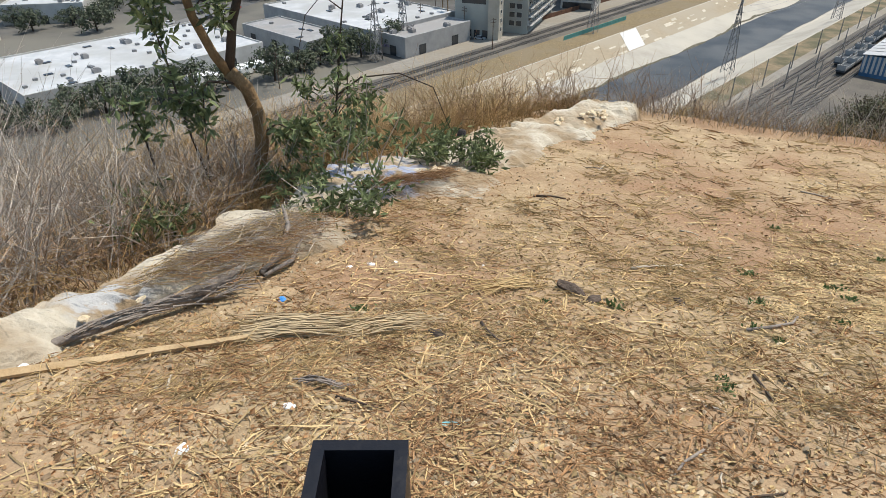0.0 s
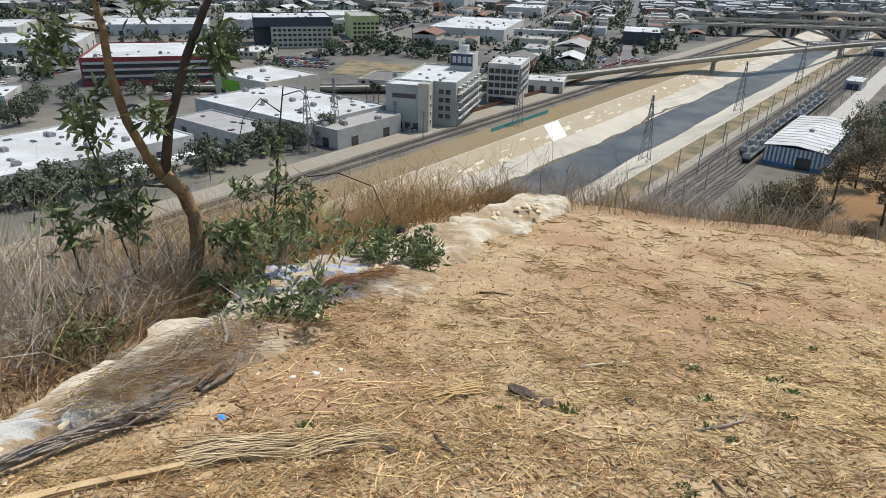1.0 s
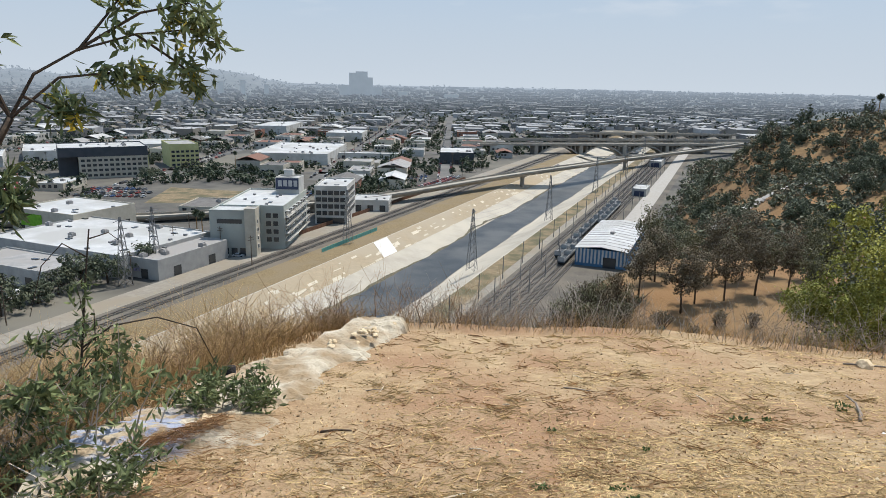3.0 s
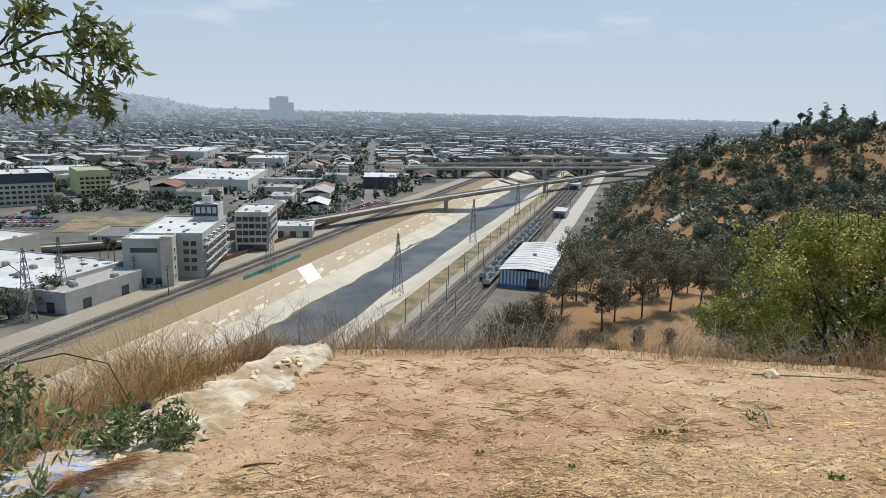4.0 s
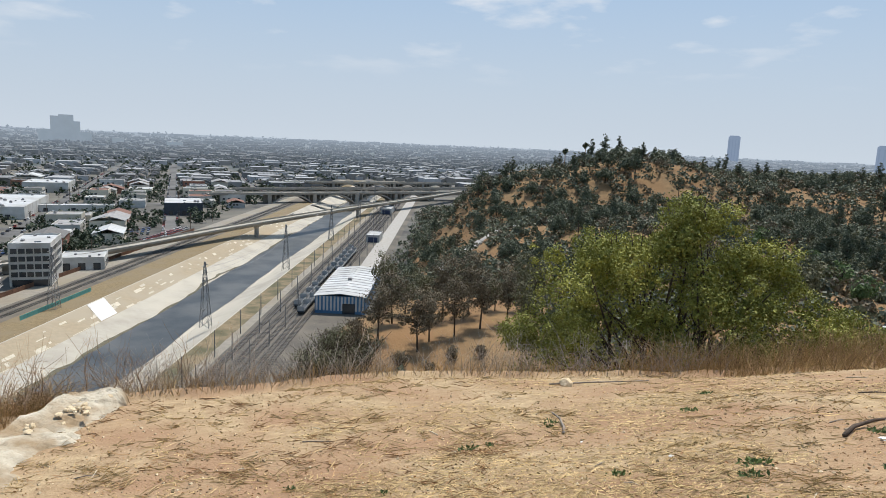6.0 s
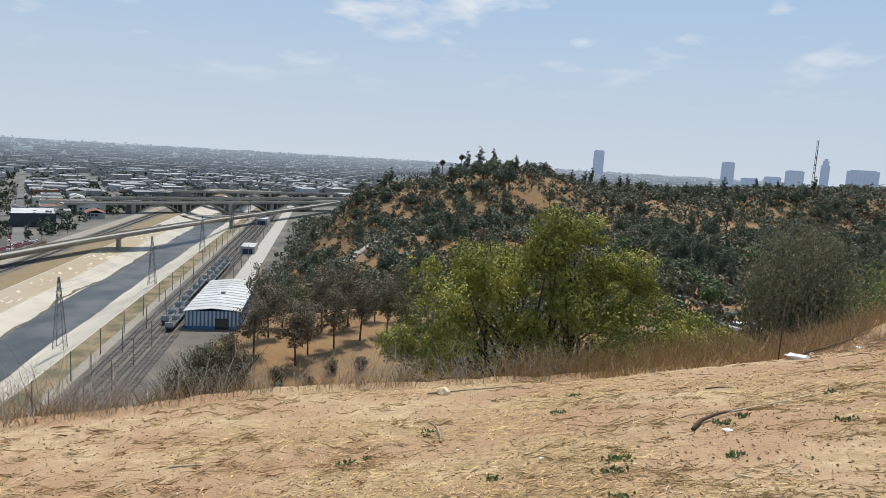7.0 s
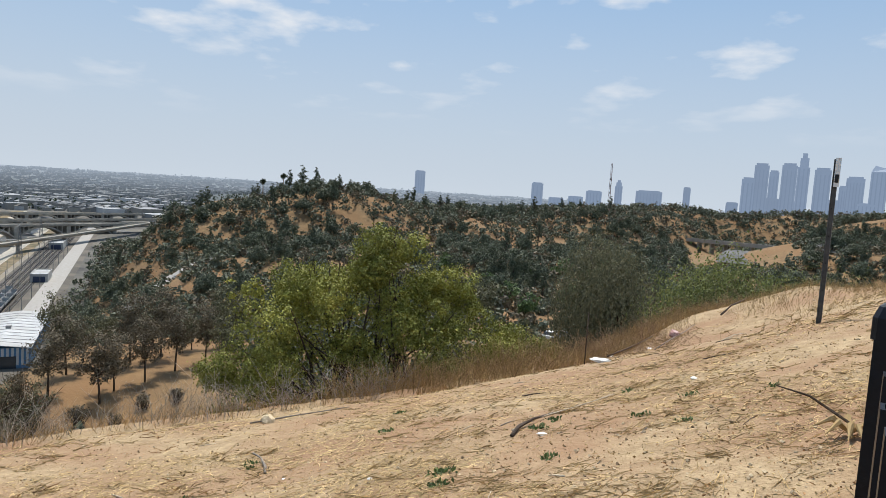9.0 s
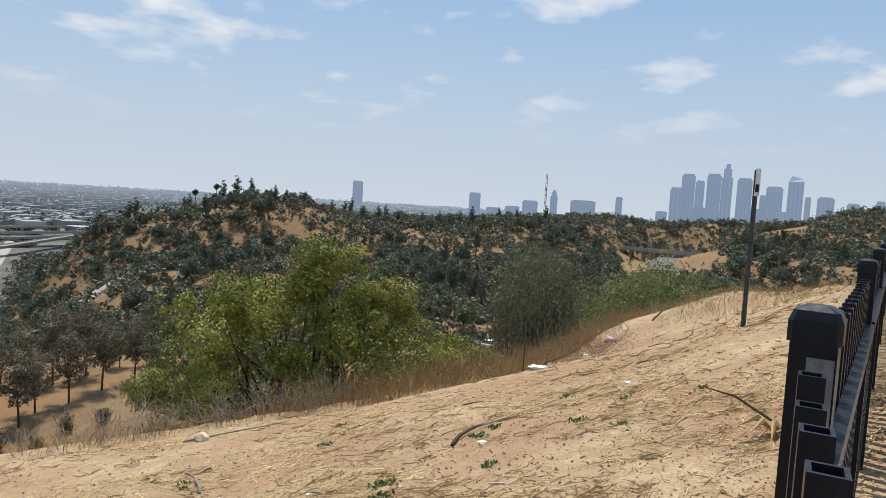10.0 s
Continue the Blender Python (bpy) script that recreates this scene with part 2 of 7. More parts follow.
def acr(x, y):
    return AY * x - AX * y


def river(c, a):
    """World x, y of a point c metres across and a metres along the river."""
    return AX * a + AY * c, AY * a - AX * c


EDGE = np.array([(-9, -40), (-7, -2), (-3.6, 1.5), (-2.25, 2.5), (-1.95, 3.1), (-1.5, 4.3), (-1.05, 5.5), (0.1, 7.2), (1.75, 9.2), (2.6, 9.65), (4.0, 9.1), (5.6, 8.95), (7.2, 8.6),
                 (8.6, 7.2), (10.0, 6.1), (11.0, 4.9), (12.3, 3.3), (14.5, 2.4), (18, 1.6), (22, -1), (25, -6), (30, -40)], float)
CTRL = [(36, 100, -33), (42, 100, -29.5), (47, 110, -28.5), (42, 125, -30), (50, 125, -29), (36, 125, -40), (55, 100, -27), (60, 170, -36), (68, 200, -34), (55, 200, -36), (48, 180, -38),
        (76, 160, -26), (80, 220, -30), (88, 200, -28), (95, 250, -32), (104, 250, -32), (100, 180, -28), (43, 370, -34), (47, 380, -20), (51, 380, -9), (56, 380, 1)]
CTRL += [(60, 390, -4), (67, 420, -12), (74, 450, -13), (80, 480, -8), (85, 560, -5), (88, 620, -4), (91, 650, -6), (88, 470, -33), (85, 420, -28), (92, 520, -37), (94, 560, -36), (45, 280, -42), (50, 270, -32), (56, 270, -26), (62, 280, -26), (70, 300, -27),
         (80, 330, -26), (40, 430, -60), (40, 300, -56), (44, 520, -58), (46, 460, -40), (42, 340, -44), (92.5, 600, -35), (93, 450, -33), (95, 800, -35)]
CTRL += [(99, 380, -14), (100, 430, -13), (101, 600, 0), (105, 700, 15), (110, 600, 15), (115, 400, 5), (105, 350, -15), (98, 700, 0), (50, 700, -60), (50, 520, -40), (60, 700, -45), (75, 800, -40),
         (90, 1000, -40), (60, 1200, -60), (90, 1500, -50), (105, 1500, -20), (150, 100, 0), (200, 60, -5), (180, 50, 0), (130, 60, -4), (300, 90, -60)]
CT = np.array([(d * math.sin(radians(a)), d * math.cos(radians(a)), z) for a, d, z in CTRL])


def vnoise(x, y, s, seed=0):
    """Smooth value noise in the plane, about -1 to 1."""
    x, y = x / s, y / s
    xi, yi = np.floor(x).astype(np.int64), np.floor(y).astype(np.int64)
    fx, fy = x - xi, y - yi
    fx, fy = fx * fx * (3 - 2 * fx), fy * fy * (3 - 2 * fy)

    def h(i, j):
        n = (i * 374761393 + j * 668265263 + seed * 1442695041) & 0xFFFFFFFF
        n = ((n ^ (n >> 13)) * 1274126177) & 0xFFFFFFFF
        return ((n ^ (n >> 16)) & 0xFFFF) / 32767.5 - 1
    return (h(xi, yi) * (1 - fx) + h(xi + 1, yi) * fx) * (1 - fy) + (h(xi, yi + 1) * (1 - fx) + h(xi + 1, yi + 1) * fx) * fy


def smooth(a, b, x):
    t = np.clip((x - a) / (b - a), 0, 1)
    return t * t * (3 - 2 * t)


def knoll_top(x, y):
    x, y = np.clip(x, -6, 24), np.clip(y, -3.5, 11)
    z = 0.1354 - 0.0012 * x - 0.2977 * y - 0.0047 * x * x - 0.006 * x * y + 0.0102 * y * y
    az = np.degrees(np.arctan2(x, y))
    z = z + 0.56 * smooth(12.5, 18, x) * smooth(82, 89, az) * smooth(101, 95.5, az)
    return np.where((y < -0.10 - 0.303 * x) & (x < 9), np.minimum(z, -0.05), z)


def edge_dist(x, y):
    """Distance outside the knoll's rim (negative inside) and the nearest point of the rim."""
    best = np.full(x.shape, 1e18)
    nx, ny = np.zeros_like(x), np.zeros_like(x)
    inside = np.zeros(x.shape, bool)
    n = len(EDGE)
    for i in range(n):
        (x0, y0), (x1, y1) = EDGE[i], EDGE[(i + 1) % n]
        dx, dy = x1 - x0, y1 - y0
        t = np.clip(((x - x0) * dx + (y - y0) * dy) / (dx * dx + dy * dy), 0, 1)
        px, py = x0 + t * dx, y0 + t * dy
        d = (x - px) ** 2 + (y - py) ** 2
        k = d < best
        best[k], nx[k], ny[k] = d[k], px[k], py[k]
        hit = ((y0 > y) != (y1 > y)) & (x < (x1 - x0) * (y - y0) / np.where(y1 == y0, 1e-9, y1 - y0) + x0)
        inside ^= hit
    d = np.sqrt(best)
    return np.where(inside, -d, d), nx, ny


def land(x, y):
    x, y = np.atleast_1d(np.asarray(x, float)), np.atleast_1d(np.asarray(y, float))
    r = np.hypot(x, y)
    w = np.zeros_like(x); s = np.zeros_like(x)
    for cx, cy, cz in CT:
        q = 1 / (((x - cx) ** 2 + (y - cy) ** 2 + 30 ** 2) ** 2)
        w += q; s += q * cz
    park = s / w + vnoise(x, y, 45, 3) * 3.0 + vnoise(x, y, 17, 5) * 1.2 + vnoise(x, y, 6, 6) * 0.3
    c = acr(x, y)
    k = smooth(-34, -17 + 40 * smooth(110, 200, AX * x + AY * y), c) * smooth(2600, 1500, r)
    az = np.degrees(np.arctan2(x, y))
    k = k * (1 - smooth(430, 520, r) * smooth(51, 46, az))
    base = PLAIN + (park - PLAIN) * k
    far = smooth(2300, 4900, r)
    base = base + far * 44
    base = base + smooth(3300, 4300, r) * smooth(5200, 4500, r) * (75 * np.exp(-((az - 1.5) / 4.2) ** 2) + 42 * np.exp(-((az + 11) / 7) ** 2) + (14 * vnoise(az, az * 0, 2.2, 31) + 6 * vnoise(az, az * 0, 0.7, 32) + 8) * smooth(15, 8, az))
    d, nx, ny = edge_dist(x, y)
    q = np.clip(d, 0, None)
    rim = 0.45 * smooth(0, 1.6, q) * np.clip(q, 0, 1.6) / 1.6
    cone = knoll_top(np.where(d < 0, x, nx), np.where(d < 0, y, ny)) - rim - np.clip(q - 0.6, 0, 5) * 0.46 - np.clip(q - 5.6, 0, None) * 0.72
    cone = cone + vnoise(x, y, 9, 8) * 0.6 * smooth(2, 12, q) + vnoise(x, y, 2.2, 9) * 0.16 * smooth(0.5, 4, q)
    flat = vnoise(x, y, 1.3, 11) * 0.035 + vnoise(x, y, 0.45, 12) * 0.014 * smooth(16, 7, r) + vnoise(x, y, 0.16, 13) * 0.006 * smooth(5.5, 3, r)
    # outer lip rounds over
    cone = cone + flat - 0.10 * smooth(-0.7, 0.0, d) * (d < 0) - 0.10 * (d >= 0)
    z = np.maximum(base, cone)
    ch = (c > -144) & (c < -77) & (AX * x + AY * y < 1118)
    return np.where(ch & (z < -60), PLAIN - 9.0, z)


def land1(x, y):
    return float(land(x, y)[0])


def build_ground():
    az = np.concatenate([np.arange(-42, 122, 0.34), np.arange(122, 318, 4.0)])
    rad = [0.12]
    while rad[-1] < 4900:
        rad.append(rad[-1] * 1.022 + 0.004)
    rad = np.array(rad)
    A, R = np.meshgrid(np.radians(az), rad)
    X, Y = R * np.sin(A), R * np.cos(A)
    Z = land(X.ravel(), Y.ravel())
    V = np.column_stack([X.ravel(), Y.ravel(), Z])
    V = np.vstack([V, [0, 0, land1(0, 0)]])
    na, nr = len(az), len(rad)
    i, j = np.meshgrid(np.arange(nr - 1), np.arange(na), indexing="ij")
    j2 = (j + 1) % na
    F = np.column_stack([(i * na + j).ravel(), ((i + 1) * na + j).ravel(), ((i + 1) * na + j2).ravel(), (i * na + j2).ravel()])[:, ::-1]
    cx, cy = V[F].mean(1)[:, 0], V[F].mean(1)[:, 1]
    d, _, _ = edge_dist(cx, cy)
    c = acr(cx, cy)
    r = np.hypot(cx, cy)
    zc = V[F][:, :, 2].mean(1)
    mi = np.where(d < 0.8, 0, np.where(((c < -12) | (r > 420)) & (zc < -61) | (r > 1500), np.where(r > 1300, 3, 2), 1))
    me = bpy.data.meshes.new("ground")
    faces = F.tolist() + [[na * nr, (k + 1) % na, k] for k in range(na)]
    me.from_pydata(V.tolist(), [], faces)
    mi = np.where((d >= .8) & (d < 70) & (cx < 3 + .35 * cy) & (mi == 1), 4, mi)
    for q in (DIRT, SLOPE, CITY, FAR, DUSTY):
        me.materials.append(q)
    me.polygons.foreach_set("material_index", np.concatenate([mi, np.zeros(na, int)]))
    me.polygons.foreach_set("use_smooth", [True] * len(faces))
    me.update()
    ob = new("ground", me)
    tagged(ob, "bare dusty knoll and dry slopes falling to a wide city plain", "ground", kind="structure")


build_ground()


def strip(c0, c1, a0, a1, z0, z1, mb, m=0, n=40):
    """A long sheet beside the river between two lines across, c0 at z0 and c1 at z1."""
    for i in range(n):
        s, t = a0 + (a1 - a0) * i / n, a0 + (a1 - a0) * (i + 1) / n
        p = [river(c0, s), river(c1, s), river(c1, t), river(c0, t)]
        mb.poly([(*p[0], z0), (*p[1], z1), (*p[2], z1), (*p[3], z0)], m)


# ---- the river channel ----
CH0, CH1 = -40, 1120
mb = MB()
strip(-140, -129, CH0, 600, PLAIN + .25, PLAIN - 3.2, mb, 1)
strip(-140, -129, 600, CH1, PLAIN + .25, PLAIN - 3.2, mb, 0)
strip(-129, -118, CH0, CH1, PLAIN - 3.2, PLAIN - 6.0, mb, 0)
strip(-118, -96, CH0, CH1, PLAIN - 6.0, PLAIN - 6.0, mb, 0)
strip(-96, -81, CH0, CH1, PLAIN - 6.0, PLAIN + .25, mb, 0)
strip(-140.6, -140, CH0, CH1, PLAIN + .25, PLAIN + .25, mb, 0)
strip(-81, -80.4, CH0, CH1, PLAIN + .25, PLAIN + .25, mb, 0)
channel = solid("river_channel", mb, [CONC, CONCTAN], "sloping concrete river channel with tan stained upper bank", "river channel", "structure")
mb = MB()
N = 190
for i in range(N):
    s, t = CH0 + (CH1 - CH0) * i / N, CH0 + (CH1 - CH0) * (i + 1) / N

    def wl(a): return -118.2 + 1.6 * float(vnoise(np.array([a]), np.array([0.]), 30, 21)[0]) + 0.7 * float(vnoise(np.array([a]), np.array([0.]), 8, 22)[0])
    def wr(a): return -97.0 + 1.4 * float(vnoise(np.array([a]), np.array([9.]), 26, 23)[0]) + 0.6 * float(vnoise(np.array([a]), np.array([3.]), 7, 24)[0])
    p = [river(wl(s), s), river(wr(s), s), river(wr(t), t), river(wl(t), t)]
    mb.poly([(*q, PLAIN - 5.86) for q in p])
solid("river_water", mb, WATER, "shallow dark river water between concrete banks", "water", "structure")
mb = MB()
p = [river(-139.8, 257), river(-129.2, 247), river(-129.2, 259.5), river(-139.8, 270)]
zs = [PLAIN + .19, PLAIN - 3.14, PLAIN - 3.14, PLAIN + .19]
mb.poly([(q[0], q[1], z + .12) for q, z in zip(p, zs)])
solid("bank_patch", mb, PATCH, "pale fresh concrete patch on the stained river bank", "concrete patch", "structure")
CREAM = mat("cream_concrete", (0.42, 0.37, 0.28), (0.54, 0.48, 0.38), 0.5, 0.85, objrand=.12)
rp = random.Random(44)


def bank_z(c):
    return PLAIN + .25 - 3.45 * (c + 140) / 11 if c < -129 else PLAIN - 3.2 - 2.8 * (c + 129) / 11


for k in range(120):      # pale repairs on the stained upper bank
    a, c = 130 + 520 * rp.random() ** 1.2, -129.3 - 9.6 * rp.random() ** 1.7
    la, lc = rp.uniform(1.2, 7.0), rp.uniform(.5, 2.0)
    c1 = min(c + lc, -129.05)
    sk = (c1 - c) * -.8
    q = [(c, a), (c1, a + sk), (c1, a + la + sk), (c, a + la)]
    mb = MB(); mb.poly([(*river(cc, aa), bank_z(cc) + .07) for cc, aa in q])
    ob = part("repair_patch", mb, CREAM, channel)
ALGAE = mat("dried_algae", (0.085, 0.075, 0.05), (0.15, 0.13, 0.09), 0.5, 0.95)
mb = MB()
for i in range(300):
    s, t = 120 + 3 * i, 123 + 3 * i
    w0, w1 = [.4 + 1.5 * max(0., float(vnoise(np.array([v]), np.array([4.]), 11, 27)[0])) for v in (s, t)]
    e0, e1 = [-118.2 + 1.6 * float(vnoise(np.array([v]), np.array([0.]), 30, 21)[0]) + 0.7 * float(vnoise(np.array([v]), np.array([0.]), 8, 22)[0]) for v in (s, t)]
    mb.poly([(*river(c, a), max(bank_z(c), PLAIN - 6.0) + .1) for c, a in ((e0 - w0, s), (e0 + .6, s), (e1 + .6, t), (e1 - w1, t))])
solid("algae_line", mb, ALGAE, "ragged dark algae line along the water's edge", "algae", "structure")
# strips of ground beside the channel
GOLD = mat("golden_dry_grass", (0.14, 0.105, 0.055), (0.25, 0.185, 0.10), 1.2, 0.95, 0.6, 2.0, c3=(0.20, 0.155, 0.095), scale3=0.08)
GRAVEL = mat("pale_gravel", (0.20, 0.18, 0.15), (0.29, 0.265, 0.225), 0.5, 0.95, c3=(0.24, 0.205, 0.155), scale3=0.05)
for nm, c0, c1, z, m, lab in (("left_bank_strip", -155, -140.6, .2, GOLD, "dry dirt verge between railway and river channel"),
                              ("right_bank_strip", -80.4, -73, .2, BANKDIRT, "dry grassy verge along the river channel"),
                              ("service_road", -73, -69.5, .24, GRAVEL, "tan dirt service road beside the river"),
                              ("rail_bed_left", -168, -155, .22, BALLAST, "grey ballast bed under railway tracks"),
                              ("gravel_strip", -178, -168, .2, GRAVEL, "pale gravel strip beside the railway"),
                              ("rail_bed_right", -69.5, -33, .22, BALLAST, "grey ballast yard under railway tracks"),
                              ("yard_road", -46.5, -37, .26, PALEROAD, "pale concrete access road below the hill")):
    mb = MB()
    strip(c0, c1, 325 if nm == "yard_road" else -40, 1115, PLAIN + z, PLAIN + z, mb)
    solid(nm, mb, m, lab, "road" if "road" in nm else "verge", "structure")


def track(c, a0, a1, z, da=0.0):
    th = thing("railway_track", "steel rails on dark sleepers in grey ballast", "railway track", "railway tracks")
    for off in (-0.75, 0.75):
        mb = MB()
        n = 30
        for i in range(n):
            s, t = a0 + (a1 - a0) * i / n, a0 + (a1 - a0) * (i + 1) / n
            p = [river(c + off - .1, s), river(c + off + .1, s), river(c + off + .1, t), river(c + off - .1, t)]
            mb.poly([(*q, z + .3) for q in p])
            mb.poly([(*p[0], z), (*p[0], z + .3), (*p[3], z + .3), (*p[3], z)])
            mb.poly([(*p[1], z), (*p[2], z), (*p[2], z + .3), (*p[1], z + .3)])
        part("rail", mb, RAIL, th)
    mb = MB()
    n = int((a1 - a0) / 1.6)
    for i in range(n):
        s = a0 + i * 1.6
        M = Matrix.Translation((*river(c, s), z)) @ Matrix.Rotation(-math.atan2(AX, AY), 4, "Z")
        mb.box(-1.3, 1.3, -.25, .25, 0.0, .12, M=M)
    ob = part("sleeper_row", mb, SLEEPER, th)
    tagged(ob, kind="stuff")


for c in (-164.5, -159.5):
    track(c, -20, 700, PLAIN + .22)
for c in (-66.5, -62.5, -59.0, -55.5, -52.5):
    track(c, 60, 800, PLAIN + .22)


# ---- buildings ----
GA = math.atan2(0.36, 0.933)      # the street grid leans this far from north


def shed():
    # blue and white striped steel shed, white ribbed roof
    th = thing("striped_shed", "blue and white striped steel shed with a white ribbed roof", "shed", at=(*river(-51, 261), PLAIN + .26), rz=-math.atan2(AX, AY))
    w, l, h = 20, 60, 7.0
    mb = MB()
    mb.box(0, w, 0, l, 0, h)
    part("wall", mb, BLUEWALL, th)
    n = 14
    for i in range(n):
        mb = MB()
        x = (i + .25) * w / n
        mb.box(x, x + w / n * .5, -.14, -.01, 1.2, h)
        part("white_panel", mb, WHITEWALL, th)
    for i in range(26):
        mb = MB()
        y = (i + .25) * l / 26
        mb.box(-.14, -.01, y, y + l / 26 * .5, 1.2, h)
        part("white_panel", mb, WHITEWALL, th)
    mb = MB()
    mb.box(w * .55, w * .8, -.18, -.02, 0, 4.2)
    part("door", mb, GLASSDARK, th, "dark open roller door")
    mb = MB()
    mb.gable(0, w, 0, l, h, h + 1.1, .5)
    part("roof", mb, WHITEROOF, th, "white ribbed metal roof")
    for i in range(1, 12):
        mb = MB()
        y = l * i / 12
        for s, x in ((1, 0), (-1, w)):
            mb.box(0, w / 2, -.06, .06, 0, .1, M=Matrix.Translation((x, y, h + .2)) @ (Matrix.Rotation(0 if s > 0 else math.pi, 4, "Z")) @ Matrix.Rotation(-math.atan2(1.1, w / 2), 4, "Y"))
        part("roof_rib", mb, GREYROOF, th)
    mb = MB()
    mb.box(w * .5 - .8, w * .5 + .8, 26, 28, h + .9, h + 2.2)
    part("roof_vent", mb, GREYROOF, th)


shed()


def face_windows(th, mesh, xs, zs, face, w, l, depth=0.0):
    """Windows on one face of a w by l block: 'f' front (y=0), 'r' right (x=w)."""
    for x in xs:
        for z in zs:
            ob = new("window", mesh)
            ob.parent = th
            if face == "f":
                ob.location = (x, -0.02, z)
            elif face == "r":
                ob.location, ob.rotation_euler = (w + 0.02, x, z), (0, 0, math.pi / 2)
            elif face == "l":
                ob.location, ob.rotation_euler = (-0.02, x, z), (0, 0, -math.pi / 2)


def window_mesh(w, h, frame_mat, bars=1):
    """A proud frame round a recessed dark pane, one shell."""
    me = MB()
    o = [(-w / 2 - .12, z) for z in (-.1,)]
    X0, X1, Z0, Z1 = -w / 2 - .12, w / 2 + .12, -.1, h + .1
    A = [(X0, Z0), (X1, Z0), (X1, Z1), (X0, Z1)]
    B = [(-w / 2, 0), (w / 2, 0), (w / 2, h), (-w / 2, h)]
    me.v = [(x, .02, z) for x, z in A] + [(x, -.12, z) for x, z in A] + [(x, -.12, z) for x, z in B] + [(x, -.03, z) for x, z in B]
    for lev in range(3):
        for k in range(4):
            p, q = lev * 4 + k, lev * 4 + (k + 1) % 4
            me.f.append((p, q, q + 4, p + 4)); me.m.append(1)
    me.f.append((12, 13, 14, 15)); me.m.append(0)
    return me.mesh("window", [GLASSDARK, frame_mat])


def block(th, x0, x1, y0, y1, z0, h, wall, roof, parapet=0.7):
    """A flat-roofed block: wall shell with a parapet, and the roof sheet inside it."""
    mb = MB()
    mb.box(x0, x1, y0, y1, z0, h - .15)
    t = .35
    mb.box(x0, x1, y0, y0 + t, h - .15, h + parapet); mb.box(x0, x1, y1 - t, y1, h - .15, h + parapet)
    mb.box(x0, x0 + t, y0 + t, y1 - t, h - .15, h + parapet); mb.box(x1 - t, x1, y0 + t, y1 - t, h - .15, h + parapet)
    part("wall", mb, wall, th)
    mb = MB()
    mb.box(x0 + t, x1 - t, y0 + t, y1 - t, h - .15, h)
    part("roof", mb, roof, th)


UNIT = MB(); UNIT.box(-1.2, 1.2, -.9, .9, 0, 1.3); UNIT.box(-.7, .7, -.6, .6, 1.3, 1.6); UNIT = UNIT.mesh("roof_unit", [GREYROOF])
VENT = MB(); VENT.box(-.6, .6, -.6, .6, 0, .7); VENT = VENT.mesh("roof_vent", [STEEL])
LIGHTPIPE = MB(); LIGHTPIPE.box(-.7, .7, -1.3, 1.3, 0, .35); LIGHTPIPE = LIGHTPIPE.mesh("skylight", [GLASSDARK])


def roof_clutter(th, x0, x1, y0, y1, z, n, rnd):
    for _ in range(n):
        me = rnd.choice([UNIT, VENT, VENT, LIGHTPIPE])
        ob = new(me.name.split(".")[0], me)
        ob.parent = th
        ob.location = (rnd.uniform(x0 + 2, x1 - 2), rnd.uniform(y0 + 2, y1 - 2), z)
        ob.rotation_euler = (0, 0, rnd.choice([0, math.pi / 2]))


rnd = random.Random(5)
WIN_BIG = window_mesh(2.2, 2.0, WHITEWALL, 2)
WIN_STD = window_mesh(1.5, 1.5, WHITEWALL, 1)
SIGNBLUE = mat("sign_navy", (0.03, 0.04, 0.08), (0.05, 0.06, 0.10), 0.5, 0.6)
PALEGREEN = mat("pale_green_wall", (0.36, 0.385, 0.35), (0.44, 0.46, 0.42), 0.2, 0.9, c3=(0.32, 0.33, 0.30), scale3=0.06)
YELLOWG = mat("yellow_fins", (0.46, 0.44, 0.20), (0.56, 0.54, 0.27), 0.2, 0.8)
NAVYBLOCK = mat("dark_cladding", (0.04, 0.05, 0.06), (0.07, 0.075, 0.085), 0.2, 0.6)
TRUCKWHITE = mat("white_van_paint", (0.72, 0.72, 0.71), (0.80, 0.80, 0.78), 0.5, 0.4)
TYRE = mat("tyre_rubber", (0.02, 0.02, 0.02), (0.035, 0.035, 0.035), 5, 0.9)
GREENPAINT = mat("green_mural", (0.10, 0.28, 0.02), (0.20, 0.42, 0.04), 0.6, 0.8)
RUST = mat("rusty_steel", (0.10, 0.055, 0.035), (0.20, 0.10, 0.06), 0.7, 0.85)
TEAL = mat("teal_fence", (0.08, 0.25, 0.23), (0.12, 0.32, 0.29), 0.6, 0.7)


